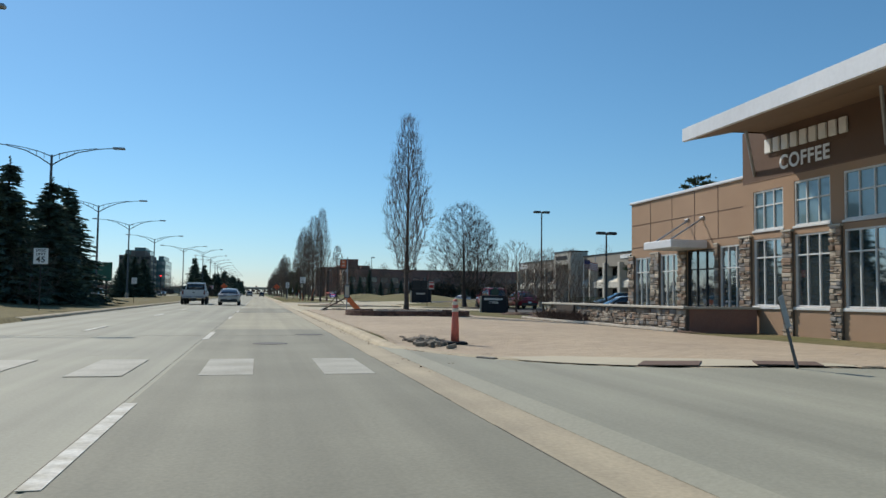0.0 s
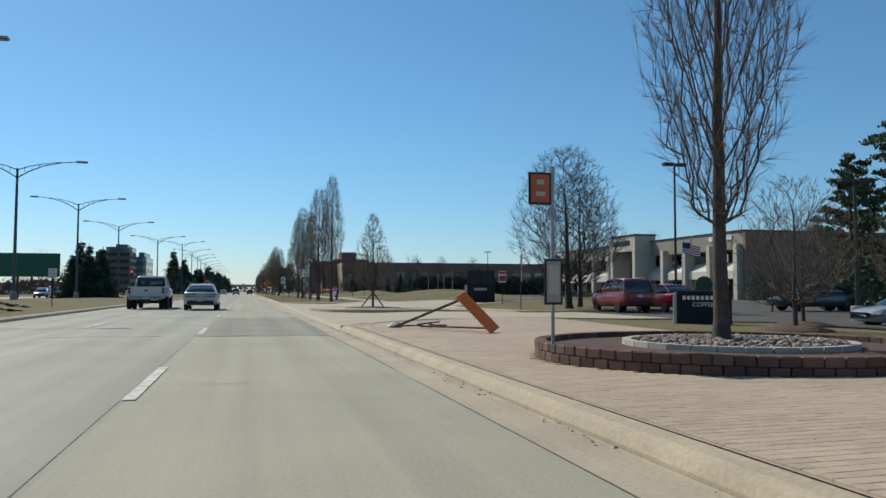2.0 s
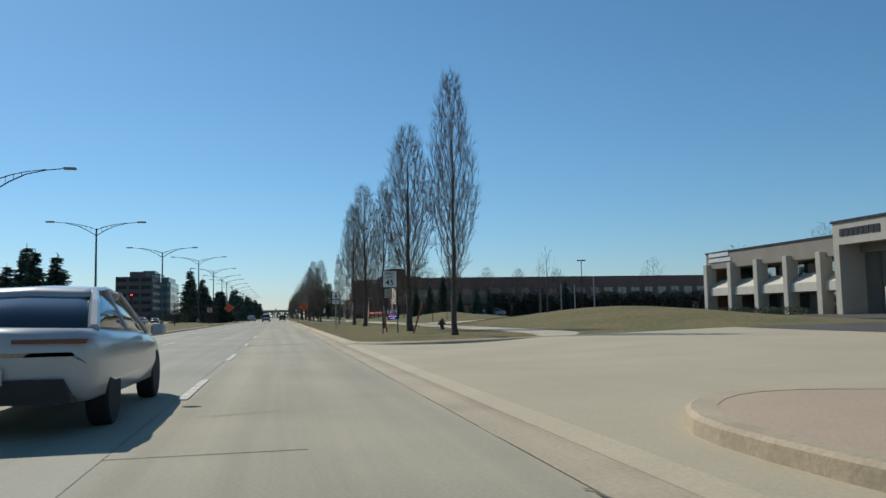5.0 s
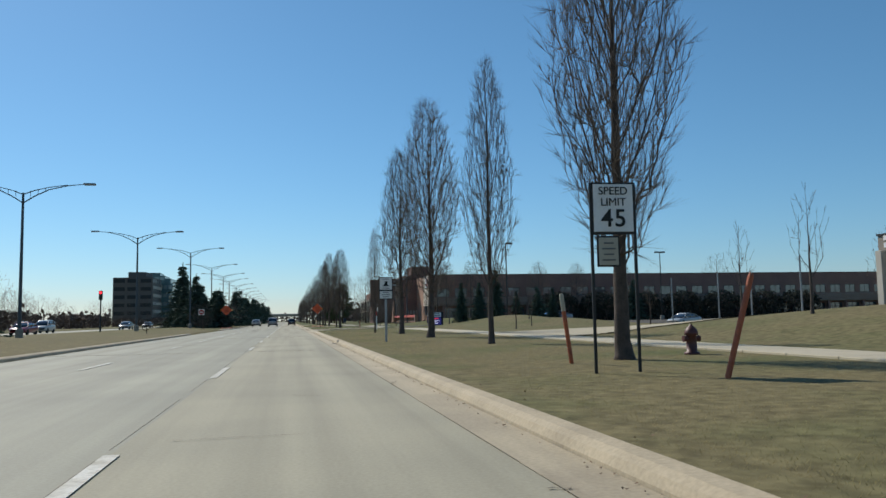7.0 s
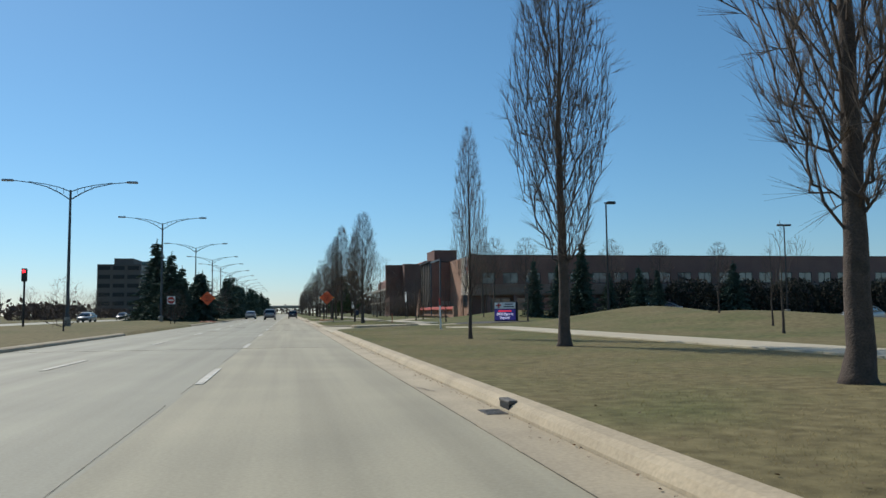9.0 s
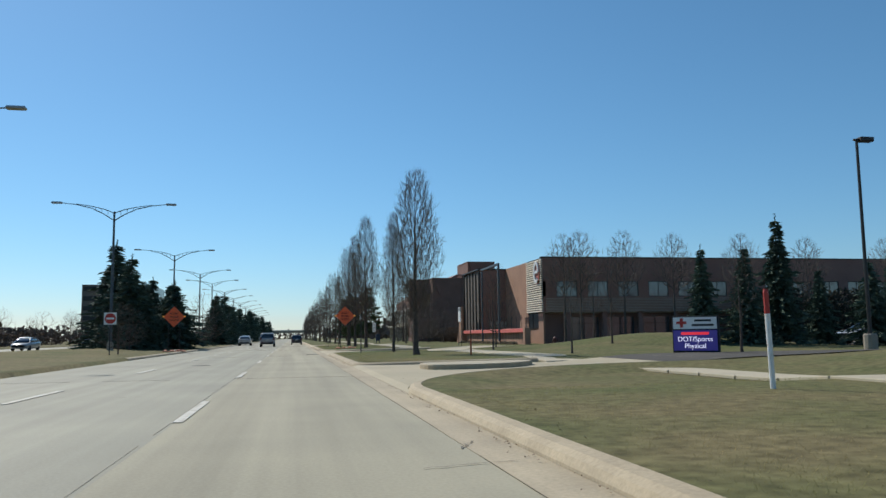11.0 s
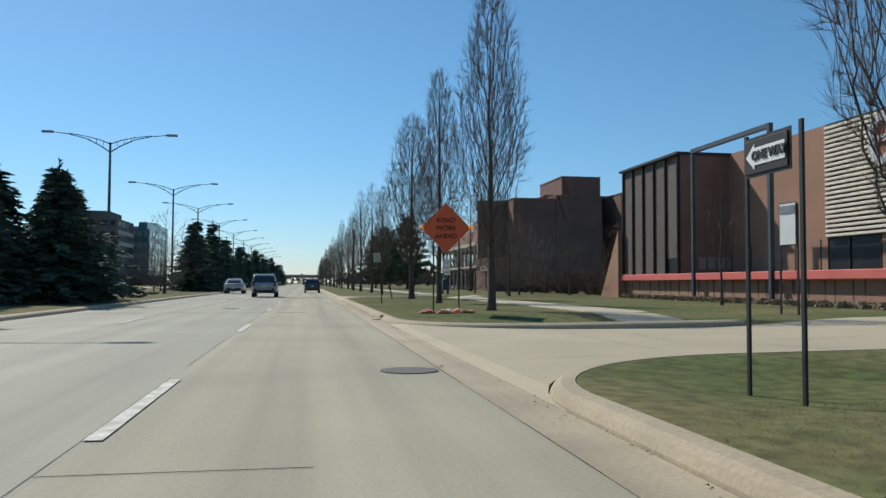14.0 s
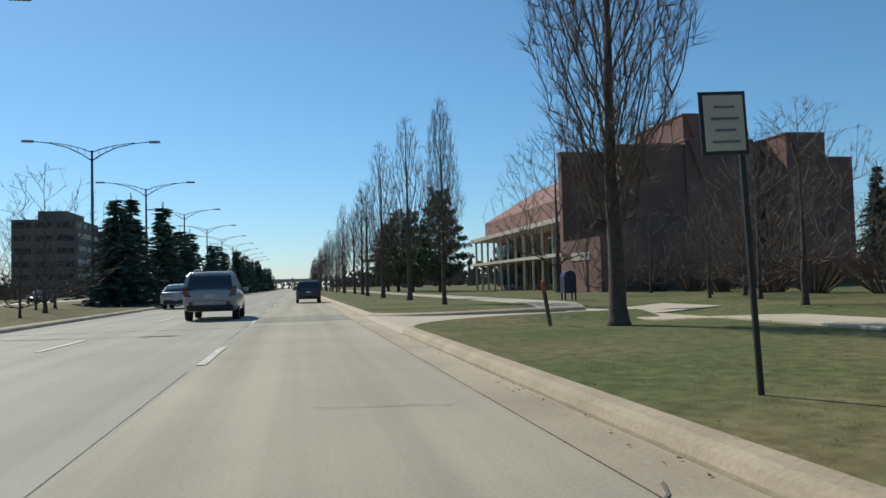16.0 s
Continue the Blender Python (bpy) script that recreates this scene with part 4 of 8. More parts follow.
for row, n in ((6.95, 9), (6.35, 10)):
    for k in range(n):
        part("letter_block", Shape().box(GX + 0.5, 146.9 - k * 0.46, row, GX + 0.58, 147.28 - k * 0.46, row + 0.42, c=0.01), M["sign_white"], grey)

# -- brown brick office with the slatted corner; its plan is drawn at 1.165 times its size and set down here --
SITE = pose(0, 16.35, 0.12) @ Matrix.Diagonal((1 / 1.165, 1 / 1.165, 1 / 1.165, 1.0))
brick = thing("brick_office", SITE, "long brown brick office with slatted corner and pink band", "office building")
EY, EX, ET = 228.0, 25.5, 9.05
holes = [(27.0 + 3.4 * k, 29.25 + 3.4 * k, 5.0, 6.6) for k in range(28)]
# Shaded front walls in the dark brick, sunlit side walls in the tan.
part("wall", Shape().box(EX, EY, 6.6, 124, EY + 0.35, ET), M["brick_dark"], brick, "brick upper wall, darker brown for its shaded side")
part("wall", Shape().box(EX, EY, 3.4, 124, EY + 0.35, 5.0), M["brick_dark"], brick)
ends = [EX] + [v for h in holes for v in h[:2]] + [124]
for a, b in zip(ends[::2], ends[1::2]):
    part("window_pier", Shape().box(a, EY + 0.002, 5.0, b, EY + 0.348, 6.6), M["brick_dark"], brick)
for h in holes:
    window_unit(brick, EY, *h, 2, (), M["dark_metal"], M["glass_office"], axis="x", deep=0.07, w=0.07)
part("back_wall", Shape().box(EX + 0.3, EY + 1.2, 0, 124, EY + 1.5, 3.4), M["brick_dark"], brick)
part("roof", Shape().box(EX + 0.7, EY + 0.4, ET - 0.4, 124, 243.4, ET - 0.2), M["brick_dark"], brick)
for k in range(24):
    x = EX + 3.2 + 4.0 * k
    part("ground_window", Shape().box(x, EY + 1.1, 0.4, x + 3.2, EY + 1.19, 2.9), M["glass_office"], brick)
    part("transom", Shape().box(x, EY + 1.06, 2.2, x + 3.2, EY + 1.095, 2.28), M["dark_metal"], brick)
    part("mullion", Shape().box(x + 1.56, EY + 1.055, 0.4, x + 1.64, EY + 1.096, 2.9), M["dark_metal"], brick)
    part("pillar", Shape().box(x - 0.7, EY + 0.1, 0, x - 0.2, EY + 0.6, 3.4), M["brick_dark"], brick)
part("soffit", Shape().box(EX + 0.3, EY + 0.36, 3.3, 124, EY + 1.2, 3.4), M["louver"], brick)
for k in range(9):
    z = 3.45 + 0.165 * k
    part("slat", Shape().box(EX + 0.3, EY - 0.11, z, 124, EY - 0.004, z + 0.075), M["louver"], brick)
# Wall behind the slats coloured dark to stand for shade in the gaps.
s = Shape()
s.box(EX, EY + 0.002, 3.4, EX + 0.35, 233.4, ET - 0.002)
part("corner_wall", s, M["dark_metal"], brick)
# Corner slats take the sun-brightened colour, the front slats do not.
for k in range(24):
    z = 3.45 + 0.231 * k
    part("slat", Shape().box(EX - 0.16, EY - 0.1, z, EX - 0.003, 233.3, z + 0.125, c=0.015), M["louver_light"], brick, "pale corner slat with sunlight put into its colour")
part("parapet_cap", Shape().box(EX - 0.12, EY - 0.12, ET, 124, EY + 0.5, ET + 0.1), M["dark_metal"], brick)
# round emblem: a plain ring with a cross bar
ring = Shape()
turns = [math.radians(180 - 12.5 * k) for k in range(26)]
for a, b in zip(turns, turns[1:]):
    vs = [(x, 229.15 + ry * math.cos(q), 7.6 + rz * math.sin(q)) for x in (EX - 0.36, EX - 0.24) for q in (a, b) for ry, rz in ((0.8, 1.16), (0.47, 0.82))]
    ring.add(vs, [(0, 1, 3, 2), (4, 6, 7, 5), (0, 4, 5, 1), (2, 3, 7, 6), (0, 2, 6, 4), (1, 5, 7, 3)])
ring.box(EX - 0.36, 228.65, 7.48, EX - 0.24, 229.7, 7.76)
part("emblem", ring, M["roof_white"], brick, "white raised ring emblem with a bar")
disc = Shape().lathe([(0.0, -0.03), (0.93, -0.03), (0.95, 0.0), (0.93, 0.03), (0.0, 0.03)], 32, pose(EX - 0.2, 229.05, 7.52, 0, 90, 0) @ Matrix.Diagonal((1.22, 0.8, 1.0, 1.0)))
part("emblem_disc", disc, M["brick_red"], brick, "brick-red oval disc behind the emblem")
s = Shape()
s.box(EX + 0.05, 233.42, 0, EX + 0.6, 243.5, ET)
part("side_wall", s, M["brick_tan"], brick, "brick wall, paler tan for its sunlit side")
s = Shape()
s.box(EX + 0.2, EY + 0.4, 0, EX + 0.34, 234.0, 3.4)
part("side_wall", s, M["brick_tan"], brick)
s = Shape()
s.prism([(EY + 0.0, 0), (EY + 0.0, 3.4), (EY + 1.6, 3.4), (EY + 1.6, 0)], EX - 0.002, EX + 0.2, axis="x")
part("corner_pier", s, M["brick_tan"], brick)
# projecting dark box with fins
s = Shape()
s.box(22.4, 242.6, 1.4, 30, 251.1, 8.95)
box_ = part("projecting_bay", s, M["brick_dark"], brick, "dark projecting bay")
for k in range(5):
    y = 242.75 + 1.66 * k
    part("mesh_panel", Shape().box(22.33, y + 0.05, 2.7 if k == 0 else 1.45, 22.397, y + 1.61, 8.78, c=0.01), M["bay_panel"], box_, "brown-grey woven mesh panel")
    part("fin", Shape().box(22.2, y - 0.045, 1.4, 22.395, y + 0.045, 8.9), M["dark_metal"], box_)
    part("rail", Shape().box(22.27, y + 0.14, 1.4, 22.325, y + 0.165, 8.9), M["dark_metal"], box_)
    for z in (3.3, 7.9):
        part("bracket", Shape().box(22.18, y - 0.08, z, 22.32, y + 0.2, z + 0.1), M["dark_metal"], box_)
part("fin", Shape().box(22.2, 251.0, 1.4, 22.395, 251.09, 8.9), M["dark_metal"], box_)
part("low_window", Shape().box(22.35, 242.85, 1.45, 22.397, 244.25, 2.66), M["glass_dim"], box_)
part("bay_cap", Shape().box(22.05, 242.4, 8.95, 30, 251.3, 9.1), M["dark_metal"], box_)
# sloping buttress wall
s = Shape()
s.prism([(251.15, 0), (251.15, 4.9), (254.6, 0)], 21.9, 23.4, axis="x")
part("buttress", s, M["brick_tan"], brick, "sloping brick buttress, tan for its sunlit side")
part("side_wall", Shape().box(25.5, 251.1, 0, 30, 256.7, 8.75, c=0.03), M["brick_tan"], brick)
part("parapet_cap", Shape().box(25.4, 251.14, 8.752, 30.1, 256.8, 8.9), M["dark_metal"], brick)
for a, b in ((223.9, 232.6), (233.0, 240.3), (240.7, 252.0)):
    part("band", Shape().box(22.1, a, 1.36, 22.5, b, 1.75, c=0.02), M["pink_bar"], brick, "salmon-red horizontal band")
part("end_post", Shape().box(22.06, 223.2, 0, 22.6, 223.88, 1.8, c=0.02), M["brick_tan"], brick)
s = Shape()
s.box(22.5, 223.88, 0, 22.8, 251.6, 1.35)
plinth = part("plinth", s, M["brick_tan"], brick)
stain_rnd = random.Random(52)
for k in range(26):
    y, w, z = 224.6 + 1.02 * k + stain_rnd.uniform(-0.3, 0.3), stain_rnd.uniform(0.05, 0.16), stain_rnd.uniform(0.2, 0.7)
    part("stain", Shape().prism([(y - w, 1.33), (y - w * 0.5, z), (y, z - 0.12), (y + w * 0.6, z + 0.1), (y + w, 1.33)], 22.494, 22.498, axis="x"), M["stain"], plinth)
part("strip_window", Shape().box(EX + 0.1, EY + 1.65, 1.77, EX + 0.19, 242.4, 3.38), M["glass_dim"], brick, "dark strip of glazing under the slats")
for k in range(7):
    y = EY + 1.7 + 2.1 * k
    part("mullion", Shape().box(EX + 0.04, y, 1.77, EX + 0.097, y + 0.1, 3.38), M["dark_metal"], brick)
# plain blocks where the building's number stands
for k in range(4):
    part("number_block", Shape().box(23.5 + k * 0.62, 242.52, 2.0, 23.95 + k * 0.62, 242.596, 2.75, c=0.01), M["louver"], brick)
gate_ = thing("entrance_frame", SITE, "tall dark steel portal frame before the entrance", "portal frame")
s = Shape()
s.box(22.02, 240.42, 0, 22.2, 240.6, 8.6)
part("post", s, M["lamp_metal"], gate_)
part("beam", Shape().box(22.0, 232.94, 8.66, 22.22, 240.6, 8.9), M["lamp_metal"], gate_)
part("post", Shape().box(22.0, 232.7, 0, 22.22, 232.92, 8.9), M["lamp_metal"], gate_)

# -- brick towers and the colonnaded wing behind --
towers = thing("brick_tower_block", SITE, "stepped brown brick office towers", "office building")
for x0, y0, x1, y1, h in ((21.75, 296.55, 25.5, 297.4, 11.6), (25.5, 293.2, 31.0, 304, 11.67), (31.0, 293.0, 37.0, 297.1, 12.1), (33.1, 297.2, 38.4, 307, 15.1), (37.05, 297.6, 38.85, 306, 11.2), (38.9, 291.4, 42.4, 306, 12.4), (42.4, 297.5, 49.6, 308, 11.45)):
    t_ = part("tower", Shape().box(x0, y0, 0, x1, y1, h, c=0.03), M["brick"], towers)
    part("tower_cap", Shape().box(x0 - 0.08, y0 - 0.08, h, x1, y1, h + 0.12), M["brick_dark"], t_)
    part("pier", Shape().prism([(x0 + 0.2, h), (x0 + 1.6, h), (x0 + 1.3, h - 3.2)], y0 - 0.3, y0 - 0.004, axis="y"), M["brick"], t_)
    for k in range(3 if x1 - x0 > 5 else 0):
        part("window", Shape().box(x0 + 1.5 + 1.4 * k, y0 - 0.03, 1.0, x0 + 2.3 + 1.4 * k, y0 - 0.004, 2.6), M["glass"], t_)
wing = thing("colonnade_wing", SITE, "tan brick wing with a white two-storey colonnade", "office building")
part("wall", Shape().box(25.5, 297, 0, 40, 333, 6.5), M["brick_tan"], wing)
s = Shape()
s.prism([(24.0, 8.6), (31, 12.8), (40, 12.8), (40, 6.5), (24.0, 6.52)], 298, 333, axis="y")
part("roof", s, M["brick_dark"], wing, "sloping brown roof")
part("lintel", Shape().box(22.0, 297.5, 6.1, 25.4, 333, 6.5), M["precast_light"], wing)
part("gallery", Shape().box(22.0, 297.5, 3.15, 25.4, 333, 3.45), M["precast_light"], wing)
for k in range(12):
    y = 297.8 + 3.0 * k
    part("column", Shape().tube([(22.25, y, 0), (22.25, y, 6.1)], [0.13, 0.13], 8), M["precast_light"], wing)
    part("window", Shape().box(25.44, y + 0.5, 0.6, 25.49, y + 2.4, 2.7), M["glass"], wing)
    part("window", Shape().box(25.44, y + 0.5, 3.8, 25.49, y + 2.4, 5.7), M["glass"], wing)
part("annex", Shape().box(21.5, 288, 0, 25.4, 296.4, 4.2), M["brick"], wing)
part("name_panel", Shape().box(21.44, 290, 2.6, 21.49, 294, 3.2), M["precast_light"], wing)


def office(x0, y0, x1, y1, h, floors, mat, pane, label):
    """A distant office block with window bands on the two sides that show."""
    ob = thing("distant_office", pose(0, 0, 0), label, "office building")
    part("wall", Shape().box(x0, y0, 0, x1, y1, h), mat, ob)
    part("plant_room", Shape().box(x0 + (x1 - x0) * 0.35, y0 + 3, h, x0 + (x1 - x0) * 0.8, y1 - 3, h + 2.4), mat, ob)
    fh = h / floors
    for f in range(floors):
        z = f * fh + fh * 0.35
        n = max(3, int((x1 - x0) / 4))
        for k in range(n):
            a = x0 + (x1 - x0) * (k + 0.1) / n
            part("window", Shape().box(a, y0 - 0.12, z, a + (x1 - x0) * 0.8 / n, y0 - 0.01, z + fh * 0.45), pane, ob)
        n = max(3, int((y1 - y0) / 5))
        for k in range(n):
            a = y0 + (y1 - y0) * (k + 0.1) / n
            part("window", Shape().box(x1 + 0.01, a, z, x1 + 0.12, a + (y1 - y0) * 0.8 / n, z + fh * 0.45), pane, ob)


office(-70.4, 433, -55, 456, 20.0, 6, M["office"], M["glass_dim"], "dark brown office block beyond the far carriageway")
office(-56.5, 458, -50.5, 490, 18.6, 5, M["office_teal"], M["glass_sky"], "teal glass office block beyond the far carriageway")
office(-112, 720, -92, 745, 37.0, 7, M["office_teal"], M["glass_sky"], "teal glass office block far off")
bands = bpy.data.objects["distant_office"]
for f in range(4):
    part("pale_band", Shape().box(-54.98, 434, 5.4 + 3.33 * f, -54.7, 455, 6.6 + 3.33 * f), M["precast_light"], bands)


# ---- trees ----
def rand_dir(r, base, spread):
    v = Vector((r.gauss(0, 1), r.gauss(0, 1), r.gauss(0, 1))).normalized()
    return (Vector(base).normalized() + v * spread).normalized()


def twig_tube(s, p, d, ln, rad, r, bend=0.25, segs=2, n=3, up=0.0):
    pts = [Vector(p)]
    for _ in range(segs):
        d = (rand_dir(r, d, bend) + Vector((0, 0, up))).normalized()
        pts.append(pts[-1] + d * ln / segs)
    s.tube(pts, [rad * (1 - 0.7 * k / segs) for k in range(segs + 1)], n, caps=False)
    return pts


def grown_meshes(seed, h, wide, clear, targets, shape="column", twigs=6, tw=1.0, buds=False, lean=0.35, girth=1.0, limbs=0):
    """Bare tree grown towards points of its crown: each shoot starts from the nearest suitable branch. shape: column, vase, cone or dome. lean: how far shoots may lean from upright."""
    r = random.Random(seed)
    tr, cr = Shape(), Shape()

    def room(f):
        u = (f - clear) / (1 - clear)
        if shape == "column":
            return wide * max(0.03, min(1.0, (u + 0.06) / 0.42) ** 0.8 * max(0.0, 1 - u) ** 0.55 * 1.36)
        if shape == "vase":
            return wide * max(0.04, min(1.0, (u + 0.08) / 0.55) ** 0.85 * max(0.0, 1.02 - u) ** 0.5 * 1.36)
        if shape == "cone":
            return wide * max(0.04, min(1.0, (u + 0.05) / 0.2) ** 0.6 * max(0.0, 1 - u) ** 0.7 * 1.2)
        return wide * max(0.05, min(1.0, ((u + 0.03) / 0.3)) ** 0.45 * max(0.0, 1 - u ** 2.2) ** 0.55)

    top = {"column": 0.94, "cone": 0.9}.get(shape, 0.84)
    pos, par, kids = [Vector((0, 0, 0.0))], [-1], [0]
    wob = Vector((0, 0, 0))
    m = 44
    for k in range(1, m + 1):
        wob = wob * 0.9 + Vector((r.gauss(0, 0.001), r.gauss(0, 0.001), 0)) * h
        pos.append(Vector((wob.x, wob.y, h * top * k / m)))
        par.append(k - 1), kids.append(0)
    low = int(clear * 0.85 * m / top)
    cap = 4096 + 4 * targets
    arr = np.zeros((cap, 3))
    arr[:m + 1] = [tuple(p) for p in pos]
    arr[:low] = (0, 0, 1e6)
    runs = []
    for k in range(limbs):
        f = clear + (0.55 if shape == "vase" else 0.66) * (1 - clear) * (k / max(1, limbs)) ** 0.9
        a = 2.4 * k + r.uniform(-0.4, 0.4)
        tipf = min(0.97, f + r.uniform(0.26, 0.42) * (1 - 0.35 * f))
        reach = room(tipf) * r.uniform(0.7, 0.98)
        reach = max(reach, room((f + tipf) / 2) * 0.62)
        i = min(m, max(low, int(f / top * m)))
        p0, run = pos[i], [i]
        for j in range(1, 8):
            t = j / 7
            q = reach * (1 - (1 - t) ** 1.5)
            p = Vector((p0.x + q * math.cos(a), p0.y + q * math.sin(a), p0.z + (tipf * h - p0.z) * t)) + Vector((r.gauss(0, 1), r.gauss(0, 1), 0)) * 0.0022 * h
            pos.append(p), par.append(run[-1]), kids.append(0)
            arr[len(pos) - 1] = p
            run.append(len(pos) - 1)
        runs.append(run)
    goals = []
    widest = max(room(clear + (1 - clear) * q / 40) for q in range(41))
    while len(goals) < targets:
        f = clear + (1 - clear) * r.random()
        if r.random() > 0.12 + 0.88 * room(f) / widest:
            continue
        a, q = r.uniform(0, 6.2832), room(f) * r.uniform(0.15, 1.0) ** 0.6 * r.uniform(0.9, 1.08)
        goals.append(Vector((q * math.cos(a), q * math.sin(a), f * h)))
    goals.sort(key=lambda p: math.hypot(p.x, p.y) + 0.12 * p.z + r.uniform(0, 0.08) * wide)
    for g in goals:
        n = len(pos)
        v = np.array(g) - arr[:n]
        ln = np.sqrt((v * v).sum(1)) + 1e-6
        flat_ = np.sqrt(v[:, 0] ** 2 + v[:, 1] ** 2) / ln
        cost = ln * (1 + 3.0 * np.maximum(0, flat_ - lean) + 6.0 * np.maximum(0, -v[:, 2] / ln + 0.15))
        i = int(np.argmin(cost))
        p0 = pos[i]
        bend = p0.lerp(g, 0.5) + Vector((g.x - p0.x, g.y - p0.y, 0)) * 0.09 if shape != "dome" else p0.lerp(g, 0.5) + Vector((0, 0, -0.05 * ln[i]))
        steps_ = 4 if ln[i] > 0.09 * h else 3
        run, last = [i], i
        for j in range(1, steps_ + 1):
            t = j / steps_
            p = p0.lerp(bend, t).lerp(bend.lerp(g, t), t) + Vector((r.gauss(0, 1), r.gauss(0, 1), r.gauss(0, 1))) * (0.007 * ln[i])
            pos.append(p), par.append(last), kids.append(0)
            arr[len(pos) - 1] = p
            last = len(pos) - 1
            run.append(last)
        runs.append(run)
        while last >= 0:
            kids[last] += 1
            last = par[last]
    tip = 0.0038 * tw * h / 10

    def rad(i):
        return tip * max(1, kids[i]) ** 0.41

    trunk = [0.145 * girth * h / 10 * (1 - 0.93 * (k / m) ** 0.85) for k in range(m + 1)]
    tr.tube([(0, 0, -0.1), (0, 0, 0.1)] + [pos[k] for k in range(2, m + 1, 3)], [trunk[0] * 1.6, trunk[0] * 1.15] + [max(trunk[k], rad(k) * 0.8) for k in range(2, m + 1, 3)], 9)
    for run in runs:
        big = kids[run[1]] > targets * 0.012
        rr = [min(rad(i), rad(run[1]) * 1.05) for i in run]
        (tr if big else cr).tube([pos[i] for i in run], rr, 5 if big else 3, caps=False)
        end, prev = pos[run[-1]], pos[run[-3]]
        d = (end - prev).normalized()
        for k in range(twigs):
            b = pos[run[-2]].lerp(end, r.random()) if k else end
            tp = twig_tube(cr, b, rand_dir(r, d, 0.5 if lean > 0.5 else 0.3), r.uniform(0.02, 0.055) * h, tip * 0.75, r, 0.12, 1, 3, 0.12)
            if buds:
                c, e = tp[-1], 0.0016 * h
                cr.add([c + Vector((e, 0, 0)), c + Vector((-e, e, 0)), c + Vector((0, -e, e)), c + Vector((0, 0, 2 * e))], [(0, 1, 2), (0, 1, 3), (1, 2, 3), (0, 2, 3)])
    return mesh_of("trunk", tr, M["bark"], True), mesh_of("crown", cr, M["twig"], False, False)


def spruce_meshes(seed, h=8.5, wide=2.0, mat=None, gap=0.0, low=0.04, tier=4.2, size=1.0):
    """Conifer: whorls of drooping boughs hung with many small sprays."""
    r = random.Random(seed)
    tr, cr = Shape(), Shape()
    tr.tube([(0, 0, -0.1), (0, 0, h * 0.5), (0, 0, h * 0.98)], [0.02 * h, 0.012 * h, 0.002 * h], 7)
    levels = int(h * tier)
    for i in range(levels):
        f = low + (0.985 - low) * i / levels
        z = f * h
        reach = wide * (1 - f) ** 1.05 * r.uniform(0.62, 1.15) * (1.12 if i % 3 == 0 else 0.92) + 0.05
        for k in range(9 if f < 0.8 else 6):
            if r.random() < gap:
                continue
            a = 2 * math.pi * k / 9 + r.uniform(-0.3, 0.3) + i * 0.7
            ln = reach * r.uniform(0.65, 1.12)
            n = max(2, int(ln / (0.22 * size)))
            out = Vector((math.cos(a), math.sin(a), 0))
            side = Vector((-out.y, out.x, 0))
            for j in range(n):
                t = (j + 0.6) / n
                c = Vector((0, 0, z)) + out * ln * t + Vector((0, 0, -0.28 * ln * t * t + 0.1 * ln * t ** 4))
                for q in range(4):
                    w = size * r.uniform(0.16, 0.3) * (1.15 - 0.5 * t) * (0.8 + 0.03 * h)
                    d = (out * r.uniform(0.4, 1.0) + side * r.uniform(-1, 1) + Vector((0, 0, r.uniform(-0.55, 0.15)))).normalized()
                    e = d.cross(Vector((r.gauss(0, 1), r.gauss(0, 1), r.gauss(0, 1)))).normalized() * w * 0.42
                    m = c + d * w * r.uniform(0.1, 0.5)
                    cr.add([m - d * w, m + e, m + d * w * 1.4, m - e], [(0, 1, 2, 3)])
    for q in range(12):
        c = Vector((0, 0, h * (0.95 + 0.006 * q)))
        d = rand_dir(r, (0, 0, 1), 0.6)
        cr.add([c, c + d * 0.16 + Vector((0.03, 0, 0)), c + d * 0.22, c + d * 0.16 - Vector((0.03, 0, 0))], [(0, 1, 2, 3)])
    return mesh_of("trunk", tr, M["bark"], True), mesh_of("crown", cr, mat or M["needle"], False, False)


def plant(name, meshes, x, y, scale, turn, label, group, z=None, sxy=None, lean=0.0):
    z = ground_z(x, y) if z is None else z
    t = thing(name, pose(x, y, z - 0.02, lean, lean * 0.6, turn), label, "tree", group)
    t.scale = (sxy or scale, sxy or scale, scale)
    for n, me in zip(("trunk", "crown"), meshes):
        ob = new(n, me)
        ob.parent = t
    return t


POPLARS = [grown_meshes(s, 10.0, w, c, n, k, 8, limbs=n // 30) for s, w, c, n, k in ((1, 1.3, 0.2, 1200, "column"), (2, 1.3, 0.19, 1200, "column"), (3, 1.3, 0.2, 1200, "vase"), (4, 1.3, 0.2, 1000, "column"), (8, 1.3, 0.19, 1300, "vase"))]
FAR_POPLARS = [grown_meshes(s, 10.0, w, 0.19, 330, k, 5, 1.7, limbs=22) for s, w, k in ((81, 1.3, "column"), (82, 1.3, "vase"), (83, 1.3, "column"))]
rnd = random.Random(11)
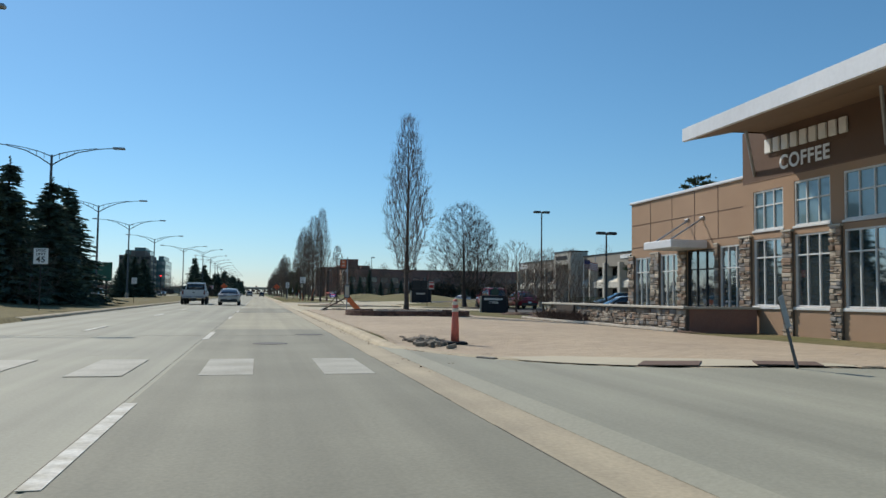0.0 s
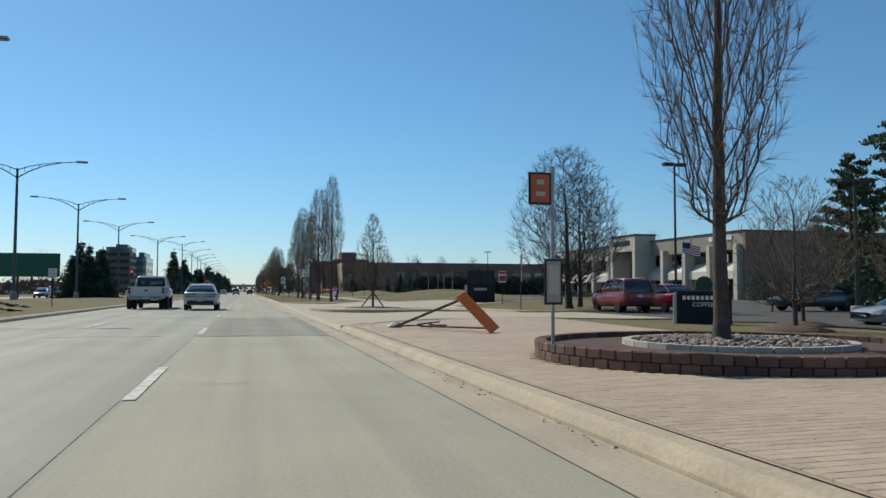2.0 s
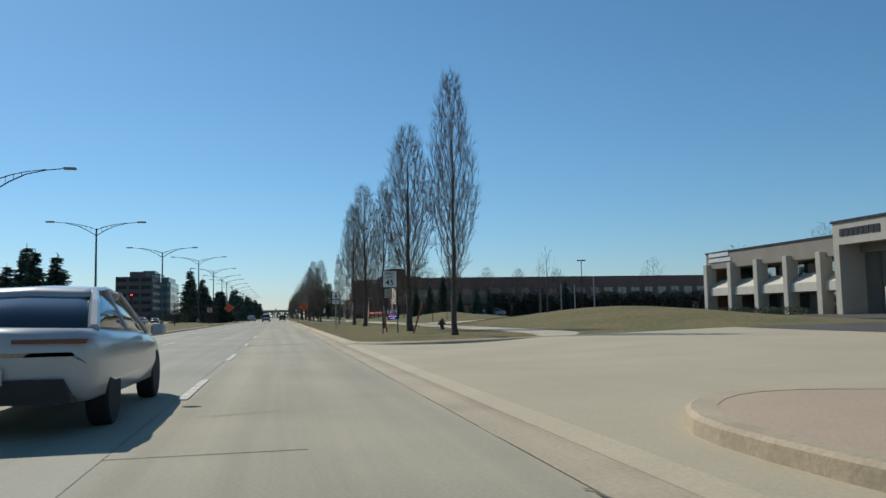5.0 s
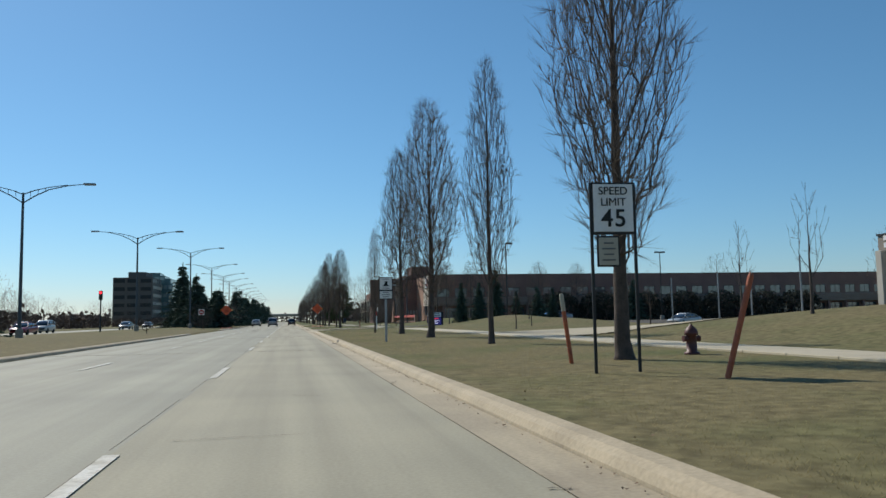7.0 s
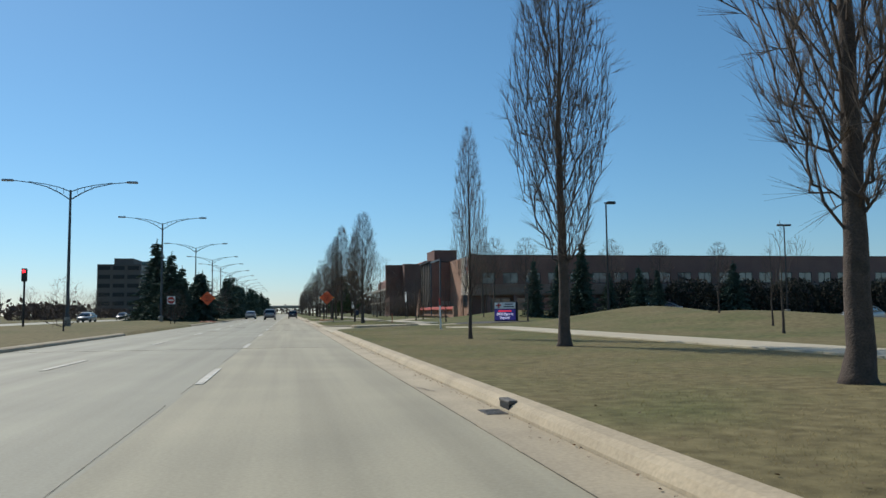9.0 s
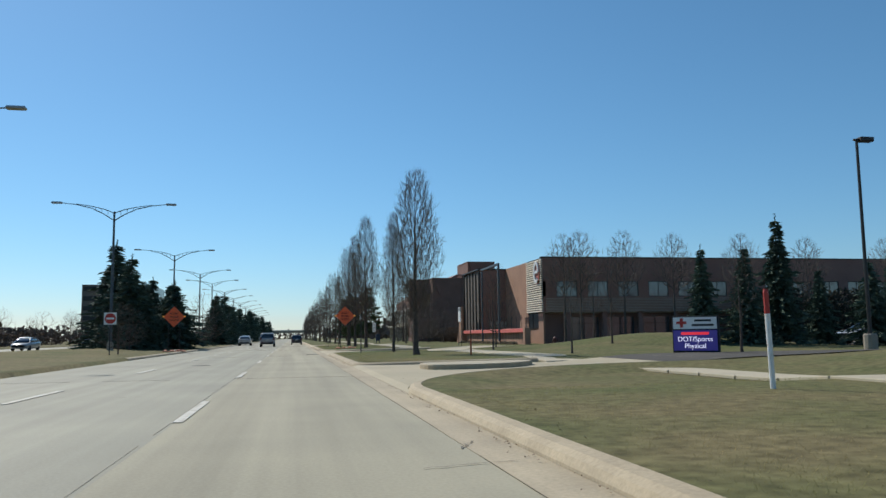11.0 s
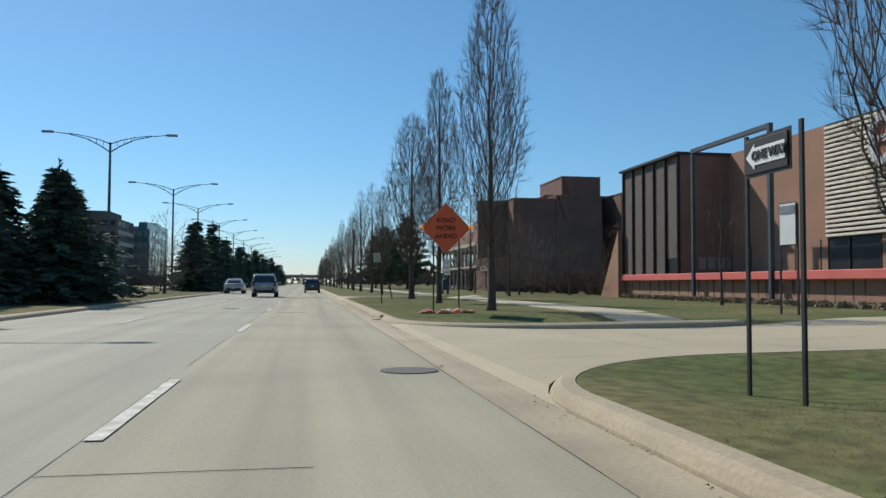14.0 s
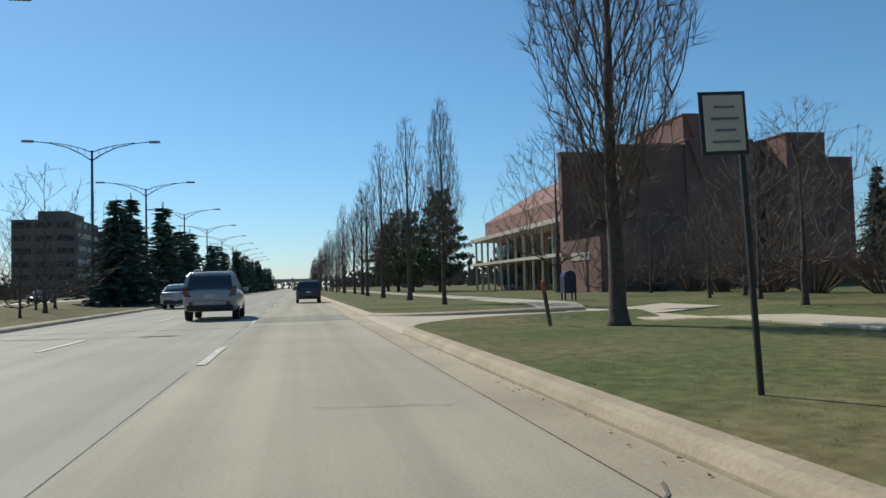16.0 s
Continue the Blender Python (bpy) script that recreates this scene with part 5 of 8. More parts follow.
# x, y, height, variant, half width of the crown
street_poplars = [(6.4, 35.3, 8.9, 0, 1.1), (7.0, 94.4, 10.8, 2, 1.15), (6.75, 104.1, 10.9, 4, 1.55), (6.85, 115.1, 9.8, 3, 0.95), (6.68, 125.8, 11.2, 4, 1.6), (6.8, 136.3, 11.0, 2, 1.45), (5.9, 142.8, 7.0, 3, 0.6), (6.16, 183.7, 9.1, 4, 1.4),
                  (6.3, 193.7, 8.7, 0, 0.92), (6.3, 212.5, 11.0, 2, 1.35), (6.15, 222.2, 10.7, 0, 1.22), (6.2, 232.1, 10.6, 4, 1.7), (6.3, 251.0, 8.8, 3, 0.95)]
y = 262.0
while y < 540:
    street_poplars.append((6.4 + rnd.uniform(-0.5, 0.5), y, rnd.uniform(9.0, 11.5), rnd.randrange(5), rnd.uniform(1.2, 1.6)))
    y += rnd.uniform(8.5, 12.0)
for k, (x, y, h, v, half) in enumerate(street_poplars):
    plant("poplar_tree", POPLARS[v] if y < 255 else FAR_POPLARS[v % 3], x, y, h / 10, 67 * k % 360, "bare upright columnar street tree on the verge" if k else "bare columnar tree in a round brick planter", "poplars along the verge", z=0.34 if k == 0 else None, sxy=half / 1.3)
YOUNG = grown_meshes(21, 10.0, 2.6, 0.22, 700, "cone", 6, 2.6, True, 0.62)
plant("young_tree", YOUNG, 6.2, 66.0, 0.485, 20, "young staked tree with opening buds on the island", "", z=ISLAND_Z, sxy=0.46)
BROAD = [grown_meshes(q, 10.0, 3.5, 0.2, 1300, "dome", 7, 1.5, True, 0.8, girth=1.5) for q in (31, 37)]
for trunk_, crown_ in BROAD:
    trunk_.materials[0] = M["bark_dark"]
    crown_.materials[0] = M["bark_dark"]
VASE = grown_meshes(61, 10.0, 4.4, 0.2, 800, "vase", 7, 2.2, False, 0.6, girth=1.3)
SPREAD = [grown_meshes(131, 8.6, 4.0, 0.22, 620, "dome", 6, 1.6, False, 0.8), grown_meshes(132, 8.0, 3.9, 0.2, 620, "dome", 6, 1.6, False, 0.75, girth=1.3), grown_meshes(133, 5.0, 2.4, 0.22, 420, "dome", 6, 1.8, False, 0.75)]
FAR_SPREAD = [grown_meshes(191, 8.6, 4.0, 0.22, 240, "dome", 5, 2.6, False, 0.75), grown_meshes(192, 8.0, 3.2, 0.24, 220, "dome", 5, 2.6, False, 0.7), grown_meshes(193, 5.0, 2.6, 0.22, 200, "dome", 5, 2.6, False, 0.75)]
CROWNED = [grown_meshes(q, 9.2, 2.0, 0.5, 420, "dome", 6, 1.7, False, 0.7) for q in (134, 135)]
plant("broad_tree", BROAD[0], 17.2, 66.2, 0.9, 0, "large bare spreading tree in the turf island", "", z=ground_z(17.2, 66.2) + 0.12, sxy=0.98, lean=-2.0)
SAPLING = grown_meshes(41, 10.0, 1.7, 0.3, 60, "vase", 4, 2.4, False, 0.5)
for k, (x, y, s) in enumerate(((19.5, 120.5, 1.0), (20.5, 131.5, 0.75), (17.5, 113.0, 1.05), (14.7, 139.0, 0.8), (17.0, 143.0, 0.7), (19.0, 150.0, 0.75), (11.6, 189.78, 1.0), (12.02, 177.73, 0.85), (17.17, 173.01, 1.05), (19.14, 193.18, 1.15), (15.88, 214.64, 1.15), (16.74, 184.59, 1.0))):
    plant("sapling", SAPLING, x, y, s * 0.42, 50 * k, "slender bare sapling in the turf", "saplings on the mounds")
FAR_SHRUBBY = [grown_meshes(194, 4.2, 2.3, 0.1, 260, "dome", 5, 2.6, False, 0.75), grown_meshes(195, 3.8, 2.1, 0.12, 260, "dome", 5, 2.6, False, 0.7)]
SHRUBBY = [grown_meshes(151, 4.2, 2.5, 0.1, 520, "dome", 6, 1.9, False, 0.8), grown_meshes(152, 3.8, 2.3, 0.12, 520, "dome", 6, 1.9, False, 0.75)]
for k, (x, y, s, v) in enumerate(((27.0, 62.0, 1.05, 1), (19.57, 234.38, 0.8, 0), (15.28, 241.68, 1.35, 0), (17.6, 246.4, 1.45, 1), (14.25, 251.98, 1.0, 0), (21.03, 238.24, 1.3, 1), (19.74, 249.83, 1.4, 0), (18.45, 256.7, 1.2, 1), (26.9, 255.0, 0.75, 0), (29.2, 256.5, 0.8, 1), (32.4, 255.5, 0.95, 0), (35.2, 257.0, 0.85, 1), (38.5, 258.0, 0.95, 0))):
    plant("ornamental_tree", SHRUBBY[v], x, y, s, 70 * k, "low bare ornamental tree with dense twigs", "ornamental trees")
for k, (x, y, h) in enumerate(((14.6, 44.25, 4.3), (17.5, 47.6, 3.9), (14.8, 39.8, 3.6), (16.9, 41.75, 3.8))):
    plant("ornamental_tree", VASE, x, y, h / 10, 80 * k, "bare vase-shaped ornamental tree in a mulch ring", "ornamental trees by the car park")
    ring = thing("mulch_ring", pose(x, y, ground_z(x, y)), "low mound of brown bark mulch round a tree", "mulch", "mulch rings")
    part("mound", Shape().lathe([(1.15, -0.04), (0.9, 0.06), (0.5, 0.13), (0.1, 0.15)], 18), M["mulch"], ring, smooth=True)
plant("broad_tree", BROAD[1], 19.2, 69.3, 0.8, 130, "second large bare tree in the turf island", "", z=ground_z(19.2, 69.3) + 0.12, sxy=0.78)
plant("broad_tree", SPREAD[1], 17.2, 268.0, 1.42, 80, "large bare spreading tree before the colonnade", "broad bare trees", sxy=1.3)
for x, y, sc in ((13.1, 236.2, 0.68), (15.11, 244.68, 0.45), (18.03, 238.67, 0.5), (18.0, 249.7, 0.45)):
    plant("broad_tree", SPREAD[1], x, y, sc, x * 31, "bare twisted tree before the brick towers", "bare trees by the towers")
for k, (x, y, h) in enumerate(((22.3, 207.6, 9.1), (23.9, 207.9, 9.4), (27.6, 207.6, 9.4), (32.0, 207.4, 9.2), (38.5, 207.5, 9.3), (44.64, 207.34, 9.0), (52.36, 206.91, 9.0))):
    plant("broad_tree", CROWNED[k % 2], x, y, h / 9.2, 40 * k, "bare round-headed tree before the long office, reaching over its roof", "bare trees before the long office")
for k, (x, y, s) in enumerate(((94.42, 251.25, 1.7), (60.09, 157.99, 1.2), (70.39, 153.69, 1.4))):
    plant("broad_tree", FAR_SPREAD[k % 2], x, y, s, 40 * k, "bare broad tree rising behind the long office", "broad bare trees", sxy=min(s, 1.1))
plant("ornamental_tree", SPREAD[2], 13.3, 195.7, 1.1, 15, "pale bare ornamental tree beside the driveway", "ornamental trees", sxy=0.72)
for k in range(46):
    x, y = -40 - rnd.uniform(0, 55), 60 + 11 * k + rnd.uniform(-5, 5)
    plant("broad_tree", FAR_SPREAD[k % 3], x, y, rnd.uniform(0.8, 1.4) * (1.5 if k % 3 == 2 else 1), 77 * k, "bare brown tree beyond the far carriageway", "bare trees beyond the far carriageway")
for k, (x, y, s) in enumerate(((-12.02, 259.27, 1.35), (-13.73, 267.0, 1.2), (-13.3, 241.25, 0.75), (-10.99, 252.41, 0.85), (-13.73, 263.56, 0.8), (-11.16, 200.9, 0.7), (-12.88, 167.43, 0.6), (-16, 44, 0.8), (-13.5, 52, 0.75), (-13.73, 218.07, 0.8))):
    plant("ornamental_tree", FAR_SHRUBBY[k % 2], x, y, s * 1.3, 60 * k, "bare twiggy ornamental tree on the median", "ornamental trees on the median")

SPRUCE = [spruce_meshes(61, 9.0, 2.9), spruce_meshes(62, 8.0, 3.0), spruce_meshes(63, 7.0, 3.3)]
FAR_SPRUCE = [spruce_meshes(64, 9.0, 2.9, tier=2.6, size=1.5), spruce_meshes(65, 8.0, 3.0, tier=2.6, size=1.5), spruce_meshes(66, 7.0, 3.3, tier=2.6, size=1.5)]
spruces = [(-15.2, 53.0, 8.7, 0), (-13.6, 56.5, 8.2, 1), (-14.2, 64.0, 8.8, 0), (-17.0, 58.0, 8.0, 2), (-16.5, 68.0, 7.5, 1), (-20.8, 134.7, 7.3, 0), (-19.2, 131.4, 6.6, 0), (-17.9, 132.9, 6.3, 1), (-19.0, 136.5, 5.6, 2), (-20.9, 130.2, 5.4, 1),
           (-17.65, 231.0, 10.7, 0), (-14.5, 222.2, 8.5, 0), (-16.6, 225.5, 7.0, 1), (-15.24, 238.1, 7.6, 0), (-11.06, 225.1, 6.4, 2), (-12.02, 229.57, 6.5, 2), (-14.16, 226.65, 6.3, 2), (-12.6, 233.2, 6.2, 1), (-13.1, 222.6, 5.0, 1),
           (-11.76, 273.87, 7.4, 1), (-12.19, 280.73, 8.2, 0), (-12.02, 294.47, 9.0, 0), (-11.85, 303.91, 7.5, 2), (-12.02, 313.35, 7.9, 1), (-12.19, 337.38, 7.7, 0), (-12.02, 359.7, 7.5, 1)]
spruces += [(-12.2 + rnd.uniform(-2.2, 1.3), 372 + 13 * k + rnd.uniform(-4, 4), rnd.uniform(7.5, 10), rnd.randrange(3)) for k in range(16)]
for k, (x, y, h, v) in enumerate(spruces):
    plant("spruce_tree", FAR_SPRUCE[v] if y > 290 else SPRUCE[v], x, y, h / (9.0, 8.0, 7.0)[v], 53 * k, "dark green spruce on the grass median", "spruces on the median", sxy=(1.5 if y < 290 else 1.25) * h / (9.0, 8.0, 7.0)[v])
for k, (x, y, h, v) in enumerate(((24.68, 181.65, 6.5, 0), (22.5, 181.2, 4.9, 1), (20.45, 181.75, 4.85, 0), (27.4, 182.2, 4.0, 1), (29.8, 181.4, 4.5, 2), (32.3, 183.0, 4.4, 0), (53.22, 205.2, 6.5, 2), (55.6, 285.0, 11.4, 0), (60.0, 289.0, 10.0, 1))):
    plant("spruce_tree", SPRUCE[v], x, y, h / (9.0, 8.0, 7.0)[v], 91 * k, "dark spruce beside the office car park", "spruces by the office")
def pine_meshes(seed, h=9.0, wide=3.0, boughs=84, dense=1.0, share=0.6):
    """Old pine: bare lower trunk, uneven level boughs that carry clumps of needle tufts."""
    r = random.Random(seed)
    tr, cr = Shape(), Shape()
    tr.tube([(0, 0, -0.1), (0.06, 0.02, h * 0.5), (0, 0.05, h * 0.97)], [0.022 * h, 0.014 * h, 0.003 * h], 8)
    for i in range(boughs):
        f = 0.1 + 0.87 * (i + r.random() * 2) / (boughs + 1)
        a = 2.4 * i + r.uniform(-0.6, 0.6)
        reach = wide * min(1.0, 0.55 + 1.6 * f) * (1.04 - f) ** 0.62 * r.uniform(0.45, 1.1)
        out = Vector((math.cos(a), math.sin(a), 0))
        side = Vector((-out.y, out.x, 0))
        pts = [Vector((0, 0, f * h)) + out * reach * t + Vector((0, 0, reach * (0.26 * t * t - 0.12 * t) * (r.uniform(0.4, 1.5) if dense == 1.0 else 1.0) + r.gauss(0, 0.05))) for t in (0, 0.35, 0.7, 1.0)]
        tr.tube(pts, [0.045, 0.032, 0.02, 0.008], 4, caps=False)
        for k in range(max(3, int(reach * 5))):
            t = r.uniform(0.35, 1.05)
            c = pts[0].lerp(pts[3], t) + side * r.gauss(0, 0.2 * reach * 0.6) + Vector((0, 0, r.uniform(0.0, 0.16)))
            for q in range(round(26 * share)):
                d = rand_dir(r, (0, 0, 0.55), 1.0) * r.uniform(0.14, 0.3)
                e = d.cross(rand_dir(r, (1, 0, 0), 1.0)).normalized() * 0.06
                m = c + Vector((r.gauss(0, 0.13), r.gauss(0, 0.13), r.gauss(0, 0.12 * dense)))
                cr.add([m, m + d * 0.6 + e, m + d, m + d * 0.6 - e], [(0, 1, 2, 3)])
    return mesh_of("trunk", tr, M["bark"], True), mesh_of("crown", cr, M["needle_pine"], False, False)


PINE = pine_meshes(71, 9.6, 3.9)
OPEN_PINE = pine_meshes(72, 9.6, 4.1, 56, 0.4, 1.1)
for k, (x, y, s) in enumerate(((38.4, 64.5, 1.27), (35.6, 66.0, 1.0), (13.73, 292.75, 1.05), (12.02, 299.62, 0.9), (11.85, 309.92, 1.0), (12.02, 321.93, 0.95))):
    plant("pine_tree", OPEN_PINE if y < 100 else PINE, x, y, s, 47 * k, "ragged dark green pine with open boughs", "pines", sxy=s * (1.08 if k == 0 else 0.85 if y < 100 else 1.0))


def leafy_mound(name, x0, y0, x1, y1, h, n, mat, label, seed, leaf=0.09, z=None):
    """Clipped or loose shrub: many small leaves within a rounded box."""
    r = random.Random(seed)
    s = Shape()
    for _ in range(n):
        u, v, w = r.uniform(-1, 1), r.uniform(-1, 1), r.random()
        k = (abs(u) ** 3 + abs(v) ** 3 + w ** 3) ** (1 / 3)
        t = r.uniform(0.82, 1.0) / max(k, 0.2) if r.random() < 0.8 else r.uniform(0.5, 1)
        u, v, w = u * min(t, 1.3), v * min(t, 1.3), min(1.0, w * min(t, 1.3))
        c = Vector(((x0 + x1) / 2 + u * (x1 - x0) / 2, (y0 + y1) / 2 + v * (y1 - y0) / 2, w * h))
        d = rand_dir(r, (0, 0, 1), 1.2) * leaf
        e = d.cross(rand_dir(r, (1, 0, 0), 1.0)).normalized() * leaf * 0.5
        s.add([c - d, c + e, c + d, c - e], [(0, 1, 2, 3)])
    bz = ground_z((x0 + x1) / 2, (y0 + y1) / 2) if z is None else z
    for q in range(len(s.v)):
        s.v[q] = (s.v[q][0], s.v[q][1], s.v[q][2] + bz)
    t = thing(name, pose(0, 0, 0), label, "shrub", "shrubs")
    part("foliage", s, mat, t, fix=False)
    for q in range(4):
        px, py = (x0 + x1) / 2 + r.uniform(-0.2, 0.2) * (x1 - x0), (y0 + y1) / 2 + r.uniform(-0.2, 0.2) * (y1 - y0)
        part("stem", Shape().tube([(px, py, bz - 0.03), (px, py, bz + h * 0.7)], [0.03, 0.01], 5), M["bark"], t)


def twig_shrub(x, y, r0, h, seed, label, thick=1.0):
    """Leafless shrub: a fan of fine stems that fork."""
    r = random.Random(seed)
    s = Shape()
    for _ in range(70):
        a, o = r.uniform(0, 6.283), r0 * math.sqrt(r.random())
        tip = Vector((o * math.cos(a), o * math.sin(a), h * r.uniform(0.6, 1.0) * (1 - 0.35 * (o / r0) ** 2)))
        base = Vector((tip.x * 0.25, tip.y * 0.25, -0.03))
        pts = [base, base.lerp(tip, 0.5) + Vector((r.gauss(0, 0.03), r.gauss(0, 0.03), 0.04)), tip]
        s.tube(pts, [0.008 * thick, 0.006 * thick, 0.003 * thick], 3, caps=False)
        for _ in range(5):
            b = pts[1].lerp(tip, r.random())
            twig_tube(s, b, rand_dir(r, tip - base, 0.5), h * r.uniform(0.15, 0.35), 0.004 * thick, r, 0.25, 2, 3)
    t = thing("shrub", pose(x, y, ground_z(x, y) + 0.03), label, "shrub", "shrubs")
    part("branch_fan", s, M["shrub"], t, fix=False)


for k in range(6):
    y = 27.4 + 0.95 * k
    twig_shrub(11.85, y + 0.4, 0.4, 0.5, 80 + k, "leafless brown shrub along the terrace wall")
for k in range(7):
    x = 37.8 + 7.0 * k
    leafy_mound("hedge", x, 204.3, x + 6.9, 209.1, 4.6, 2600, M["hedge"], "tall dark evergreen hedge before the office", 100 + k, 0.2)
for k, (x, y) in enumerate(((46.0, 90.5), (47.2, 92.4), (48.6, 94.2), (50.4, 95.4), (53.0, 95.6))):
    leafy_mound("hedge", x, y, x + 1.5, y + 1.5, 2.4, 700, M["needle"], "dark evergreen shrub at the office corner", 200 + k, 0.11)
for k in range(4):
    x = 31 + 4.6 * k
    leafy_mound("hedge", x, 61 - k, x + 4.8, 64 - k, 3.2, 1700, M["needle_pine"], "dark evergreen screen behind the car park", 210 + k, 0.17)
for k in range(12):
    y = 99.5 + 4.0 * k
    if not 113 < y < 126:
        leafy_mound("shrub", 46.0, y, 48.5, y + 3.4, 0.9, 420, M["needle_pine"], "clipped low evergreen shrub by the office wall", 120 + k, 0.1)
for k in range(10):
    x = -52 - rnd.uniform(0, 10)
    y = 70 + 42 * k
    leafy_mound("hedge", x, y, x + 8, y + 34, rnd.uniform(2.5, 4.0), 1900, M["shrub"], "brown leafless thicket beyond the far carriageway", 140 + k, 0.35)
for k in range(7):
    y = 237.8 + 3.6 * k
    twig_shrub(21.0 + 0.4 * (k % 2), y + 1.8, 1.9, 2.0, 160 + k, "brown leafless shrub at the brick towers", 3)
# far woods that close the view
woods = Shape()
r = random.Random(9)
for k in range(5200):
    side = r.choice((-1, 1, 1, 0))
    if side == 0:
        x, y = r.uniform(-220, 220), r.uniform(880, 960)
    elif side < 0:
        x, y = r.uniform(-190, -100), r.uniform(40, 880)
    else:
        x, y = r.uniform(24, 160), r.uniform(390, 880)
    hh = r.uniform(4, 10)
    c = Vector((x, y, r.uniform(0.1, 1) * hh))
    d = rand_dir(r, (0, 0, 1), 0.8) * r.uniform(0.8, 2.0)
    e = d.cross(rand_dir(r, (0, 1, 0), 0.6)).normalized() * r.uniform(0.5, 1.2)
    woods.add([c - d, c + e, c + d, c - e], [(0, 1, 2, 3)])
tagged(part("distant_woods", woods, M["shrub"], fix=False), "distant brown leafless woods", "woods", kind="stuff")


# far road bridge that closes the view
t = thing("road_bridge", pose(0, 0, 0), "grey concrete road bridge far across the road", "bridge")
part("deck", Shape().box(-95, 780, 4.9, 95, 792, 6.2), M["precast"], t)
part("parapet", Shape().box(-95, 779.6, 6.2, 95, 779.95, 7.1), M["precast_light"], t)
for x in (-44, -17, 9, 34):
    for y in (782, 786, 790):
        part("pier", Shape().tube([(x, y, -0.1), (x, y, 4.9)], [0.5, 0.5], 10), M["precast"], t)
for a, b in ((-95, -52), (46, 95)):
    part("abutment", Shape().prism([(a, 0.0), (b, 0.0), (b - 6 if a < 0 else b, 4.89), (a if a < 0 else a + 6, 4.89)], 780.2, 791.8), M["precast"], t)


# ---- street lamps ----
def street_lamp(h=11.0, half=5.0):
    t = thing("street_lamp", pose(0, 0, 0), "tall dark twin-arm street lamp on the median", "street lamp", "street lamps on the median")
    part("base", Shape().lathe([(0.26, -0.05), (0.26, 0.5), (0.2, 0.62), (0.14, 0.7)], 12), M["precast"], t)
    part("pole", Shape().tube([(0, 0, 0.68), (0, 0, h * 0.5), (0, 0, h)], [0.13, 0.11, 0.08], 10), M["lamp_metal"], t)
    for s in (-1, 1):
        a = Shape()
        a.tube([(0, 0, h - 0.75), (s * half * 0.18, 0, h - 0.25), (s * half * 0.42, 0, h + 0.25), (s * half * 0.72, 0, h + 0.55), (s * half, 0, h + 0.68)], [0.05, 0.045, 0.04, 0.035, 0.03], 6)
        a.tube([(0, 0, h - 0.12), (s * half * 0.2, 0, h + 0.2), (s * half * 0.42, 0, h + 0.42), (s * half * 0.72, 0, h + 0.6)], [0.04, 0.035, 0.03, 0.028], 6)
        for q in (0.12, 0.24, 0.36):
            a.tube([(s * half * q, 0, h - 0.45 + q * 1.45), (s * half * q, 0, h + 0.05 + q * 0.9)], [0.018, 0.018], 4)
        arm = part("arm", a, M["lamp_metal"], t)
        head = Shape().box(s * half - 0.1 * s, -0.16, h + 0.6, s * (half + 0.75), 0.16, h + 0.76, c=0.05)
        part("lamp_head", head, M["grey_metal"], arm)
    return t


lamp = street_lamp(10.4, 4.15)
lamp.matrix_basis = pose(-14.7, 60.7, ground_z(-14.7, 60.7))
for x, y in ((-14.2, 31.0), (-18.3, 119.5), (-18.6, 150.2), (-16.4, 182.0)):
    copy_thing(lamp, pose(x, y, ground_z(x, y)))
low_lamp = copy_thing(lamp, pose(-17.0, 90.3, ground_z(-17.0, 90.3)))
low_lamp.scale = (1.0, 1.0, 0.95)
tall_lamp = street_lamp(11.4, 4.15)
tall_lamp.matrix_basis = pose(-14.4, 213.8, ground_z(-14.4, 213.8))
for x, y in ((-14.6, 249.7), (-14.8, 280.2), (-15.1, 303.5)) + tuple((-15.1, 332.0 + 28.3 * k) for k in range(8)):
    copy_thing(tall_lamp, pose(x, y, ground_z(x, y)))


def lot_lamp(x, y, h, two=True, label="dark car park lamp with two box heads"):
    z = ground_z(x, y)
    t = thing("car_park_lamp", pose(x, y, z), label, "lamp post", "car park lamps")
    part("base", Shape().lathe([(0.28, -0.05), (0.28, 0.6), (0.24, 0.66)], 12), M["precast"], t)
    part("pole", Shape().tube([(0, 0, 0.6), (0, 0, h)], [0.08, 0.06], 8), M["dark_metal"], t)
    for s in (-1, 1) if two else (1,):
        part("lamp_head", Shape().box(s * 0.1, -0.18, h - 0.08, s * 0.75, 0.18, h + 0.12, c=0.03), M["dark_metal"], t)
    part("bracket", Shape().box(-0.15, -0.04, h - 0.04, 0.15, 0.04, h + 0.04), M["dark_metal"], t)


lot_lamp(24.9, 68.1, 8.75)
lot_lamp(24.2, 52.75, 5.8)
lot_lamp(24.1, 174.6, 9.0, False, "dark car park lamp with one large box head")
lot_lamp(51.5, 192.32, 9.5, True)


# ---- signs ----
def post_tube(s, x, z0, z1, y=0.0, r=0.03):
    s.box(x - r, y - r * 0.6, z0, x + r, y + r * 0.6, z1)


def board(parent, name, w, h, z, mat, x=0.0, y=-0.03, edge=None, label="", t=0.012, c=0.004):
    """A flat sign plate with a slightly larger rim behind it."""
    pl = part(name, Shape().box(x - w / 2, y - t, z - h / 2, x + w / 2, y, z + h / 2, c=c), mat, parent, label)
    if edge:
        part("rim", Shape().box(x - w / 2 - 0.03, y + 0.002, z - h / 2 - 0.03, x + w / 2 + 0.03, y + 0.012, z + h / 2 + 0.03), edge, pl)
    return pl


